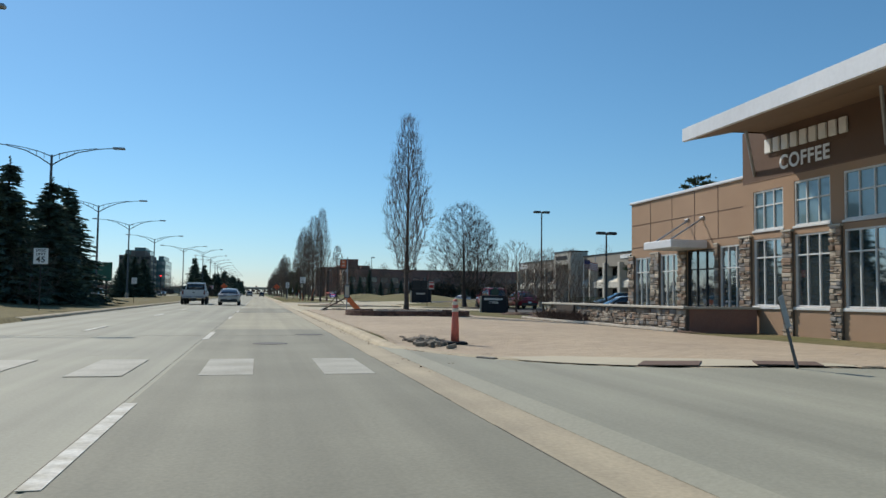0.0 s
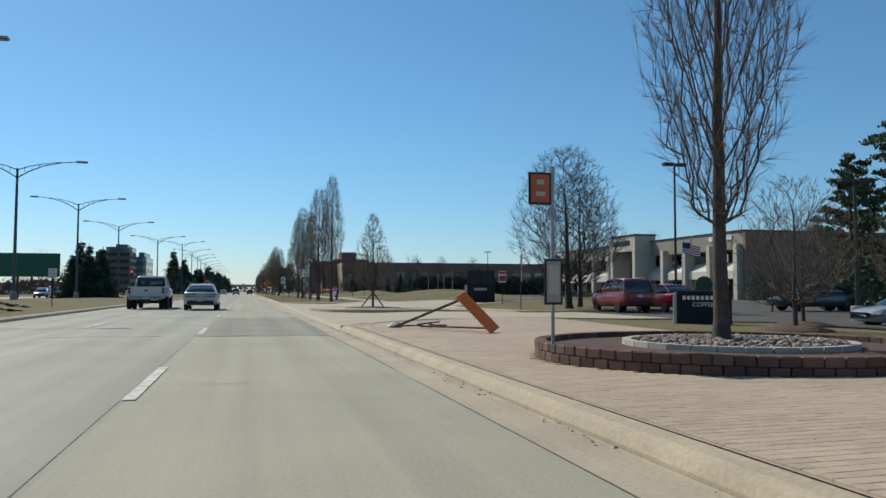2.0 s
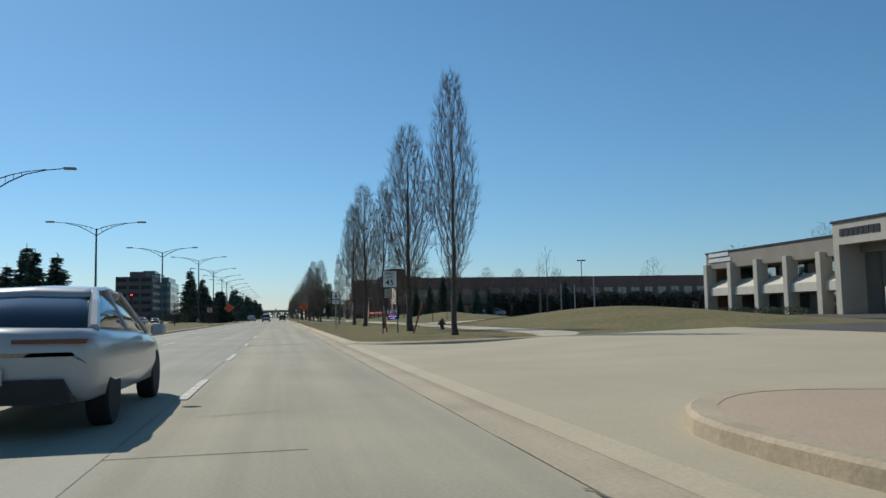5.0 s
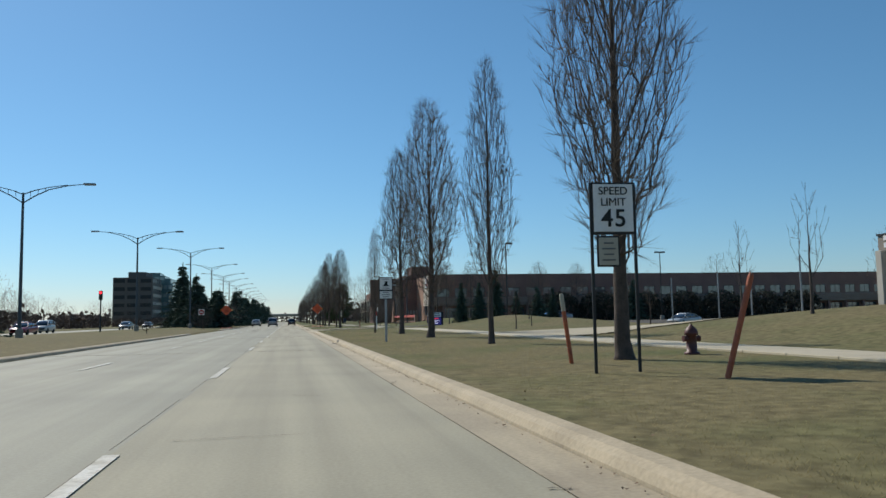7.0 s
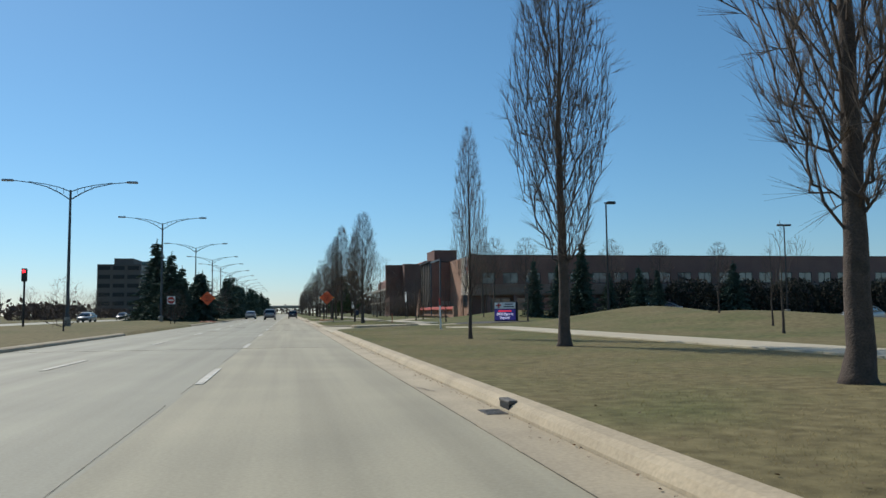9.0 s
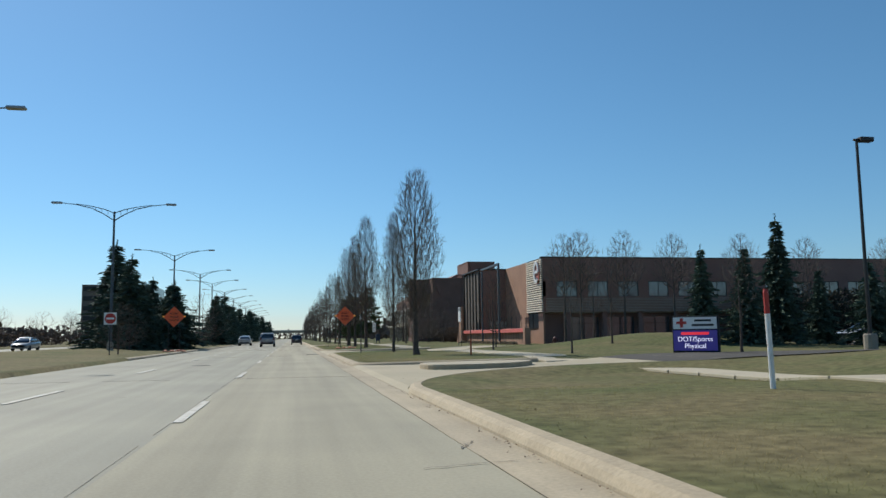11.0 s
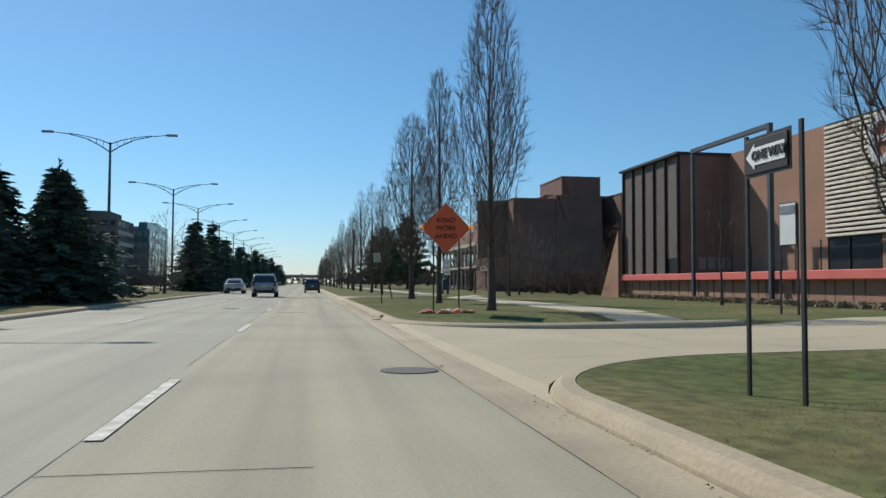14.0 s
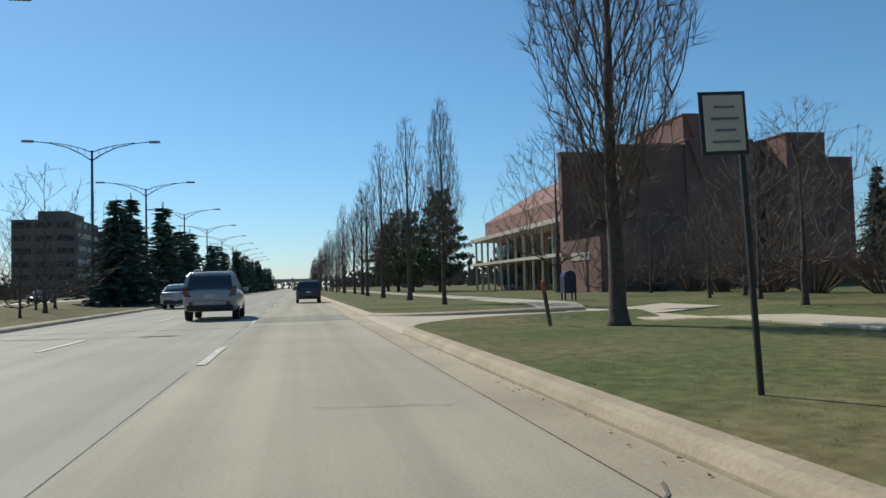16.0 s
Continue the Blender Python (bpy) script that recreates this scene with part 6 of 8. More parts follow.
def bars(parent, rows, w, z, gap, x=0.0, y=-0.05, mat=None, h=0.05):
    """Plain bars where small print stands."""
    for k in range(rows):
        ww = w * (1.0 if k % 2 else 0.75)
        part("print_bar", Shape().box(x - ww / 2, y - 0.003, z - k * gap - h / 2, x + ww / 2, y, z - k * gap + h / 2), mat or M["ink"], parent)


def speed_sign(x, y, turn=0.0, two_posts=True):
    z = ground_z(x, y)
    t = thing("speed_limit_sign", pose(x, y, z, 0, 0, turn), "white speed limit 45 sign on two dark posts", "road sign", "road signs")
    for px in ((-0.36, 0.36) if two_posts else (0.0,)):
        s = Shape()
        post_tube(s, px, -0.05, 3.04, r=0.024)
        part("post", s, M["dark_metal"], t)
    p = board(t, "panel", 0.66, 0.77, 2.63, M["sign_white"], edge=M["dark_metal"])
    lettering("SPEED", 0.18, M["black"], p, pose(0, -0.05, 2.9))
    lettering("LIMIT", 0.18, M["black"], p, pose(0, -0.05, 2.72))
    lettering("45", 0.4, M["black"], p, pose(0, -0.05, 2.45), spread=1.1, bold=0.004)
    if two_posts:
        part("crossbar", Shape().box(-0.334, -0.014, 2.2, 0.334, 0.014, 2.228), M["dark_metal"], t)
        q = board(t, "lower_panel", 0.32, 0.44, 1.93, M["cream"], x=-0.1, edge=M["dark_metal"], label="weathered smaller plate under the sign")
        bars(q, 4, 0.22, 2.06, 0.09, -0.1, h=0.025)


speed_sign(5.27, 101.0, -4)
speed_sign(-10.5, 42.0, 0, False)


def plain_sign(name, x, y, w, h, ztop, mat, label, turn=0.0, rows=4, lean=0.0, post=None, ink=None, side=0.0, category="road sign", edge=None):
    z = ground_z(x, y)
    t = thing(name, pose(x, y, z, 0, lean, turn), label, category, "road signs")
    s = Shape()
    post_tube(s, 0, -0.05, ztop + 0.03, r=0.022)
    part("post", s, post or M["dark_metal"], t)
    p = board(t, "panel", w, h, ztop - h / 2, mat, x=side, edge=edge)
    if rows:
        bars(p, rows, w * 0.7, ztop - h * 0.22, h * 0.62 / max(rows - 1, 1), side, mat=ink, h=h * 0.04)
    return t


plain_sign("parking_sign", 3.63, 223.28, 0.34, 0.44, 2.36, M["cream"], "dull cream no-standing plate on a leaning post", 0, 4, -2.4, edge=M["dark_metal"], side=-0.15)
t = thing("river_watch_sign", pose(4.1, 121.8, ground_z(4.1, 121.8)), "white watershed emblem sign on a galvanised post", "road sign", "road signs")
s = Shape()
post_tube(s, 0, -0.05, 2.66, r=0.045)
part("post", s, M["grey_metal"], t)
p = board(t, "panel", 0.5, 0.5, 2.39, M["sign_white"], edge=M["dark_metal"])
part("emblem", Shape().prism([(-0.13, 2.29), (0.14, 2.29), (0.05, 2.38), (0.08, 2.48), (-0.02, 2.5), (-0.05, 2.38)], -0.05, -0.045), M["black"], p, "dark winding emblem")
bars(p, 2, 0.36, 2.22, 0.035, h=0.014)
bars(p, 1, 0.4, 2.58, 0.05, h=0.02)
q = board(t, "lower_panel", 0.5, 0.3, 1.93, M["sign_white"], edge=M["dark_metal"])
bars(q, 3, 0.34, 2.02, 0.085, h=0.03)
part("sensor_box", Shape().box(0.28, -0.03, 2.3, 0.42, 0.05, 2.36, c=0.01), M["grey_metal"], t)
# bus stop board with a small round plate
t = thing("bus_stop_sign", pose(3.66, 34.85, ground_z(3.66, 34.85)), "faded orange-red bus stop plate on a thin post", "bus stop sign")
s = Shape()
post_tube(s, 0, -0.05, 2.56, r=0.02)
part("post", s, M["grey_metal"], t)
p = board(t, "panel", 0.25, 0.36, 2.26, M["bus_red"], x=-0.18, edge=M["dark_metal"])
bars(p, 2, 0.13, 2.34, 0.15, -0.18, mat=M["cream"], h=0.06)
part("round_plate", Shape().lathe([(0.0, 0), (0.07, 0.0), (0.07, 0.012), (0.0, 0.012)], 18, pose(-0.03, -0.04, 1.96, 90, 0, 0)), M["grey_metal"], t)
q = board(t, "timetable", 0.19, 0.53, 1.06, M["grey_metal"], edge=M["dark_metal"])
part("notice", Shape().box(-0.075, -0.046, 0.9, 0.075, -0.0425, 1.27), M["cream"], q)
# tilted pole beside the side street
t = thing("leaning_post", pose(6.83, 9.16, ground_z(6.83, 9.16), 0, -22, 20), "leaning steel sign post with an edge-on plate", "sign post")
s = Shape()
post_tube(s, 0, -0.1, 1.02, r=0.02)
part("post", s, M["lamp_metal"], t)
part("plate", Shape().box(-0.05, -0.03, 0.62, 0.05, -0.018, 1.06), M["grey_metal"], t)


def work_sign(x, y, turn=0.0, words=True, z=None):
    """Orange diamond on two legs with sandbags and two amber lamps."""
    z = ground_z(x, y) if z is None else z
    t = thing("road_work_sign", pose(x, y, z, 0, 0, turn), "orange diamond work sign on two legs with sandbags", "road sign", "work zone signs")
    for px in (-0.38, 0.42):
        s = Shape()
        post_tube(s, px, -0.03, 2.4, 0.04, 0.022)
        part("leg", s, M["dark_metal"], t)
    a = 0.56
    p = part("panel", Shape().prism([(0, 2.66 - a * 1.414), (a * 1.414, 2.66), (0, 2.66 + a * 1.414), (-a * 1.414, 2.66)], -0.02, 0.0), M["sign_orange"], t)
    if words:
        for w, zz in (("ROAD", 2.9), ("WORK", 2.65), ("AHEAD", 2.4)):
            lettering(w, 0.21, M["black"], p, pose(0, -0.03, zz))
    for px in (-0.7, 0.7):
        part("warning_lamp", Shape().lathe([(0.0, -0.04), (0.06, -0.03), (0.06, 0.03), (0.0, 0.04)], 14, pose(px * 1.1, -0.04, 2.68, 90, 0, 35)), M["amber"], t)
    for k, (px, py, turn, cloth) in enumerate(((-0.56, 0.06, 10, "bag_orange"), (-0.02, -0.22, -6, "bag_orange"), (0.2, 0.2, 30, "bag"), (0.42, 0.0, -50, "bag_orange"), (0.66, -0.08, 25, "bag_orange"))):
        part("sandbag", sandbag(k, pose(px, py, 0, 0, 0, turn) @ Matrix.Diagonal((0.8, 0.85, 0.95 if k > 2 else 0.75, 1.0))), M[cloth], t)


def sandbag(seed, m):
    """A slack filled bag: a flattened sack with a gathered neck and folds."""
    r = random.Random(seed)
    s = Shape()
    n, rows = 16, 11
    ph = [r.uniform(0, 6.28) for _ in range(4)]
    vs = []
    for i in range(rows):
        u = i / (rows - 1)
        x = -0.36 + 0.72 * u
        w = 0.19 * max(0.12, math.sin(math.pi * min(1.0, u * 1.06)) ** 0.45) * (1 + 0.12 * math.sin(9 * u + ph[0]))
        h = 0.15 * max(0.15, math.sin(math.pi * min(1.0, u * 1.06)) ** 0.5) * (1 + 0.2 * math.sin(7 * u + ph[1]))
        for k in range(n):
            a = 2 * math.pi * k / n
            fold = 1 + 0.1 * math.sin(5 * a + ph[2] + 6 * u) + 0.07 * math.sin(11 * u + 3 * a + ph[0]) + r.uniform(-0.07, 0.07)
            vs.append(m @ Vector((x + 0.02 * math.sin(a + ph[3]), w * math.cos(a) * fold + 0.03 * math.sin(4 * u + ph[3]), max(-0.01, h * 0.5 + h * 0.55 * math.sin(a) * fold))))
    fs = [(i * n + k, i * n + (k + 1) % n, (i + 1) * n + (k + 1) % n, (i + 1) * n + k) for i in range(rows - 1) for k in range(n)]
    fs += [tuple(range(n))[::-1], tuple(range((rows - 1) * n, rows * n))]
    return s.add(vs, fs)


work_sign(4.44, 210.8, -3)
work_sign(-8.75, 208.7, 3)
# one-way sign on two posts
t = thing("one_way_sign", pose(4.22, 192.9, ground_z(4.22, 192.9), 0, 0, -91), "one way arrow sign on two dark posts", "road sign", "road signs")
for px in (-0.43, 0.43):
    s = Shape()
    post_tube(s, px, -0.05, 2.42, 0.0, 0.022)
    part("post", s, M["dark_metal"], t)
p = board(t, "panel", 0.68, 0.31, 2.2, M["black"], -0.05, edge=M["dark_metal"])
part("arrow", Shape().prism([(-0.36, 2.2), (-0.22, 2.32), (-0.22, 2.28), (0.26, 2.28), (0.26, 2.12), (-0.22, 2.12), (-0.22, 2.08)], -0.049, -0.044), M["sign_white"], p)
lettering("ONE WAY", 0.115, M["black"], p, pose(0.02, -0.055, 2.2), bold=0.004)
# do-not-enter on the median
t = thing("no_entry_sign", pose(-11.16, 198.33, ground_z(-11.16, 198.33)), "red and white no-entry sign on the median", "road sign", "road signs")
s = Shape()
post_tube(s, 0, -0.05, 2.7)
part("post", s, M["dark_metal"], t)
p = board(t, "panel", 0.76, 0.76, 2.3, M["sign_white"], edge=M["dark_metal"])
part("disc", Shape().lathe([(0.0, 0), (0.33, 0.0), (0.33, 0.004), (0.0, 0.004)], 28, pose(0, -0.044, 2.3, 90, 0, 0)), M["red_sign"], p)
part("bar", Shape().box(-0.24, -0.056, 2.24, 0.24, -0.052, 2.36), M["sign_white"], p)
for x, y, w, h, zt, lab in ((-10.8, 74.0, 0.45, 0.55, 2.2, "small white plate on a median post"), (9.9, 241.08, 0.4, 1.1, 2.7, "tall white plate on a thin post"), (16.1, 74.7, 0.5, 0.75, 2.3, "white plate with a red panel on a post"), (20.6, 38.0, 0.3, 0.42, 2.05, "small white parking plate behind the terrace wall")):
    t = plain_sign("notice_sign", x, y, w, h, zt, M["sign_white"], lab, 0, 0 if "red" in lab else 3, 0)
    if "red" in lab:
        for z, tall in ((zt - 0.12, 0.14), (zt - 0.48, 0.34)):
            part("red_panel", Shape().box(-w * 0.44, -0.05, z - tall / 2, w * 0.44, -0.043, z + tall / 2), M["red_sign"], t)
# octagonal stop sign seen from behind
t = thing("stop_sign", pose(13.2, 62.9, ground_z(13.2, 62.9) + 0.1, 0, 0, 76), "grey back of an octagonal stop sign on a post", "road sign", "road signs")
s = Shape()
post_tube(s, 0, -0.15, 2.8)
part("post", s, M["dark_metal"], t)
octa = [(math.cos(math.radians(22.5 + 45 * k)), math.sin(math.radians(22.5 + 45 * k))) for k in range(8)]
part("panel", Shape().prism([(0.37 * a, 2.45 + 0.37 * b) for a, b in octa], -0.05, -0.035), M["red_sign"], t)
part("panel_back", Shape().prism([(0.36 * a, 2.45 + 0.36 * b) for a, b in octa], -0.033, -0.024), M["grey_metal"], t)
part("lower_plate", Shape().box(-0.22, -0.045, 1.45, 0.22, -0.03, 2.04), M["grey_metal"], t)
# marker posts
for k, (x, y, h, lean, mat, lab) in enumerate(((6.1, 99.2, 1.52, 17, "orange_old", "leaning faded orange utility marker post"), (5.45, 103.6, 1.35, -8, "orange_old", "leaning faded orange marker post with pale cap"), (7.5, 156.27, 1.55, -2, "sign_white", "white utility marker post with red top"), (8.2, 180.6, 0.74, 0, "orange_old", "short orange-brown marker post"), (5.2, 233.28, 0.95, -16, "wood", "bent weathered timber stake"))):
    t = thing("marker_post", pose(x, y, ground_z(x, y), 0, lean, 10 * k), lab, "marker post", "marker posts")
    part("shaft", Shape().tube([(0, 0, -0.1), (0, 0, h * 0.75)], [0.042, 0.042], 10), M[mat], t)
    part("cap", Shape().lathe([(0.043, h * 0.75), (0.043, h * 0.97), (0.03, h), (0.0, h)], 10), M["cream"] if "pale cap" in lab else M["orange_old"] if mat != "sign_white" else M["red_sign"], t)
# white notice panel on two posts before the brick office
t = thing("notice_board", pose(13.1, 206.1, ground_z(13.1, 206.1), 0, 0, -84), "tall pale notice panel on two dark posts", "sign", "road signs")
for px in (-0.34, 0.34):
    s = Shape()
    post_tube(s, px, -0.05, 3.0)
    part("post", s, M["dark_metal"], t)
p = board(t, "panel", 0.62, 1.12, 2.46, M["sign_white"], edge=M["dark_metal"])
part("header", Shape().box(-0.28, -0.06, 2.75, 0.28, -0.05, 2.96), M["grey_metal"], p)
M["straw"] = node_mat("dry_straw_tuft", (0.36, 0.29, 0.19), (0.22, 0.17, 0.11), 0.9, 0, 3, 20, 0, 0.3, island=0.35)
for k in range(22):
    y = 208.6 + 0.98 * k
    leafy_mound("grass_tuft", 18.0, y, 18.55, y + 0.66, 0.24, 200, M["straw"], "clipped dry tan tuft of grass along the brick plinth", 400 + k, 0.07)
def fire_hydrant(x, y, label):
    t = thing("fire_hydrant", pose(x, y, ground_z(x, y)), label, "fire hydrant", "fire hydrants")
    t.scale = (0.82, 0.82, 0.8)
    part("barrel", Shape().lathe([(0.2, -0.03), (0.2, 0.06), (0.14, 0.08), (0.13, 0.5), (0.18, 0.53), (0.18, 0.58), (0.15, 0.66), (0.09, 0.73), (0.04, 0.76), (0.04, 0.81), (0.0, 0.81)], 18), M["hydrant"], t, smooth=True)
    for a in (90, -90, 180):
        part("nozzle", Shape().lathe([(0.07, 0.1), (0.07, 0.19), (0.085, 0.19), (0.085, 0.23), (0.0, 0.24)], 12, pose(0, 0, 0.42, 90, 0, a)), M["hydrant"], t)


fire_hydrant(8.6, 104.8, "dark red fire hydrant on the verge")
fire_hydrant(19.1, 200.8, "dark red fire hydrant before the brick office")


def storm_drain(x, y, turn=0.0, size=1.0, tall=1.0):
    """Kerb inlet: an iron hood over a dark mouth, with a slotted grate in the gutter."""
    t = thing("storm_drain", pose(x, y, 0.0, 0, 0, turn), "cast iron kerb inlet with a dark mouth and gutter grate", "storm drain", "storm drains")
    t.scale = (size, size, tall)
    part("mouth", Shape().box(-0.02, -0.3, 0.012, 0.06, 0.3, 0.1), M["black"], t)
    part("hood", Shape().box(-0.03, -0.32, 0.1, 0.14, 0.32, 0.138, c=0.012), M["iron"], t)
    g = part("grate", Shape().box(-0.42, -0.34, 0.004, -0.025, 0.34, 0.011), M["iron"], t)
    for k in range(6):
        part("slot", Shape().box(-0.39, -0.3 + 0.105 * k, 0.0112, -0.06, -0.25 + 0.105 * k, 0.0125), M["black"], g)


storm_drain(2.33, 209.8, 0, 0.6)
storm_drain(2.33, 125.7, 0, 0.6)
storm_drain(3.46, 12.3, 32, 0.6, 0.6)
# collapsed barricade on the paving
BZ = ground_z(4.4, 43) + 0.03
t = thing("fallen_barricade", pose(0, 0, BZ), "collapsed orange barricade with tangled dark legs", "barricade")
top_, low_ = Vector((4.38, 42.05, 0.82)), Vector((5.02, 41.55, 0.06))
ax = (low_ - top_).normalized()
sd = Vector((0.86, 0.35, 0.36))
sd = (sd - ax * sd.dot(ax)).normalized()
nn = ax.cross(sd)
fr = Matrix((ax, sd, nn)).transposed().to_4x4()
fr.translation = (top_ + low_) / 2
part("panel", Shape().box(-0.56, -0.15, -0.012, 0.56, 0.15, 0.012, fr, 0.006), M["orange"], t)
for a, b, w in (((3.36, 44.25, 0.04), (4.45, 42.0, 0.74), 0.04), ((4.0, 44.3, 0.04), (4.98, 41.6, 0.1), 0.04), ((3.6, 44.9, 0.03), (4.7, 44.5, 0.05), 0.035), ((3.9, 44.2, 0.09), (4.6, 44.9, 0.12), 0.03)):
    d = (Vector(b) - Vector(a)).normalized()
    u = d.cross(Vector((0, 0, 1))).normalized()
    q = Matrix((d, u, d.cross(u))).transposed().to_4x4()
    q.translation = (Vector(a) + Vector(b)) / 2
    ln = (Vector(b) - Vector(a)).length / 2
    part("leg", Shape().box(-ln, -w, -w * 0.5, ln, w, w * 0.5, q, 0.005), M["wood_dark"], t)
for k, (x, y) in enumerate(((3.6, 45.6), (3.45, 44.85), (4.35, 44.7))):
    part("sandbag", sandbag(20 + k, pose(x, y, 0.0, 0, 0, 30 * k) @ Matrix.Diagonal((0.6, 0.75, 0.6, 1.0))), M["bag_grey"], t)
# channelizer post
t = thing("channelizer_post", pose(3.85, 15.9, ground_z(3.85, 15.9) + 0.035), "faded red channelizer cone with pale bands on a rubber base", "traffic cone")
part("body", Shape().lathe([(0.095, 0.05), (0.088, 0.4), (0.07, 0.75), (0.058, 1.0), (0.04, 1.06), (0.0, 1.07)], 18, Matrix.Diagonal((0.9, 0.9, 0.86, 1.0))), M["cone_red"], t, smooth=True)
for z in (0.66, 0.8):
    part("band", Shape().lathe([(0.0765 - (z - 0.62) * 0.075, z), (0.0705 - (z - 0.62) * 0.075, z + 0.07)], 18), M["bag"], t)
part("base", Shape().box(-0.22, -0.22, -0.01, 0.22, 0.22, 0.05, c=0.02), M["rubber"], t)
# heap of broken kerb pieces
rnd = random.Random(77)
HEAP_Z = ground_z(3.3, 16.2) + 0.02
for k in range(90):
    x, y = 3.3 + rnd.gauss(0, 0.18), 16.2 + rnd.gauss(0, 0.55)
    sx, sy, sz = rnd.uniform(0.04, 0.11), rnd.uniform(0.03, 0.08), rnd.uniform(0.02, 0.05)
    lift = max(0.0, 0.1 * (1 - math.hypot((x - 3.3) / 0.3, (y - 16.2) / 0.9)))
    q = thing("broken_paver", pose(x, y, HEAP_Z + sz * 0.85 + rnd.uniform(0, lift), rnd.uniform(-15, 15), rnd.uniform(-15, 15), rnd.uniform(0, 180)), "broken piece of concrete in a heap", "rubble", "heap of rubble")
    part("chunk", Shape().box(-sx, -sy, -sz, sx, sy, sz, c=0.012), M["rubble"], q, fix=False)

# ---- monument signs ----
t = thing("monument_sign", pose(14.7, 48.9, ground_z(14.7, 48.9) - 0.05, 0, 0, -42), "dark slate cafe monument sign with a green emblem", "monument sign")
part("body", Shape().box(-0.85, -0.22, -0.05, 0.85, 0.22, 1.18, c=0.03), M["sign_dark"], t)
part("side_pier", Shape().box(-0.98, -0.24, -0.05, -0.855, 0.24, 1.1, c=0.02), M["coping"], t)
part("emblem", Shape().lathe([(0.0, 0), (0.27, 0.0), (0.29, 0.05), (0.27, 0.1), (0.0, 0.1)], 28, pose(0, 0.05, 1.36, 90, 0, 0)), M["logo_green"], t, "round green emblem")
for k in range(9):
    part("letter_block", Shape().box(-0.66 + 0.148 * k, -0.235, 0.86, -0.56 + 0.148 * k, -0.222, 0.99), M["sign_white"], t)
lettering("COFFEE", 0.2, M["sign_white"], t, pose(0, -0.23, 0.7))
part("mulch_bed", Shape().lathe([(1.7, -0.04), (1.5, 0.03), (0.6, 0.06)], 20, Matrix.Diagonal((1.0, 0.6, 1.0, 1.0))), M["mulch"], t)
t = thing("tenant_board", pose(16.1, 79.6, ground_z(16.1, 79.6), 0, 0, -22), "dark tenant board with pale stone end pier", "monument sign")
part("body", Shape().box(-0.95, -0.2, -0.05, 1.0, 0.2, 2.3, c=0.03), M["sign_dark"], t)
part("end_pier", Shape().box(-1.12, -0.25, -0.05, -0.955, 0.25, 1.25, c=0.02), M["coping"], t)
for i in range(2):
    for k in range(3):
        part("tenant_panel", Shape().box(-0.85 + 0.95 * i, -0.215, 1.35 + 0.31 * k, -0.02 + 0.95 * i, -0.202, 1.6 + 0.31 * k), M["glass_dim"], t)
bars(t, 1, 1.2, 0.95, 0.1, 0, -0.206, M["grey_metal"], 0.18)
t = thing("clinic_sign", pose(15.8, 173.95, ground_z(15.8, 173.95) - 0.1, 0, 0, -40), "clinic monument sign with a white panel over a blue display", "monument sign")
t.scale = (0.88, 0.88, 0.88)
part("body", Shape().box(-1.0, -0.22, -0.05, 1.0, 0.22, 1.75, c=0.03), M["sign_dark"], t)
p = part("top_panel", Shape().box(-0.95, -0.24, 1.18, 0.95, -0.222, 1.7), M["sign_white"], t)
s = Shape().box(-0.8, -0.252, 1.4, -0.35, -0.242, 1.52).box(-0.64, -0.251, 1.25, -0.5, -0.2415, 1.66)
part("cross_emblem", s, M["red_sign"], p)
bars(p, 2, 0.95, 1.55, 0.2, 0.35, -0.243, M["black"], 0.09)
p = part("display", Shape().box(-0.95, -0.24, 0.22, 0.95, -0.222, 1.12), M["led"], t, "lit blue display panel")
bars(p, 1, 1.6, 0.98, 0.1, 0, -0.244, M["led_red"], 0.12)
lettering("DOT/Sports", 0.3, M["led_white"], p, pose(0, -0.25, 0.72))
lettering("Physical", 0.3, M["led_white"], p, pose(0, -0.25, 0.42))
t = thing("hoarding", pose(-26.0, 128.0, 0.1, 0, 0, 0), "large dark green board beyond the median", "billboard")
part("panel", Shape().box(-5.0, -0.1, 2.6, 4.2, 0.1, 5.4, c=0.02), M["green_board"], t)
for x in (-4.2, -0.4, 3.4):
    part("leg", Shape().box(x - 0.12, 0.1, -0.1, x + 0.12, 0.32, 5.0), M["dark_metal"], t)
# flag poles, pipes and other uprights on the mounds
for x, y, h in ((26, 139.5, 3.2), (26, 133.5, 3.3), (26, 130.0, 3.1), (26, 125.5, 3.5), (41.5, 93.6, 6.2)):
    t = thing("slim_post", pose(x, y, ground_z(x, y)), "slim grey upright post", "post", "slim posts")
    part("shaft", Shape().tube([(0, 0, -0.1), (0, 0, h)], [0.05, 0.045], 8), M["grey_metal"], t)
t = thing("flag_pole", pose(38.4, 90.0, ground_z(38.4, 90.0) - 0.75), "white pole with a striped flag hanging in the breeze", "flag pole")
part("pole", Shape().tube([(0, 0, -0.1), (0, 0, 6.3)], [0.06, 0.04], 8), M["sign_white"], t)
for k in range(9):
    q = grid(steps(0.05, 1.9, 0.15), [0.0, 0.01], lambda x, y, k=k: 6.1 - 0.11 * k - 0.24 * x + 0.05 * math.sin(4 * x))
    q.v = [(x, 0.1 * math.sin(4.5 * x), z - (0.11 if n % 2 else 0.0)) for n, (x, y, z) in enumerate(q.v)]
    part("stripe", q, M["flag_red"] if k % 2 == 0 else M["sign_white"], t, fix=False)
part("canton", Shape().box(0.05, -0.13, 5.55, 0.75, -0.1, 6.05), M["flag_blue"], t)
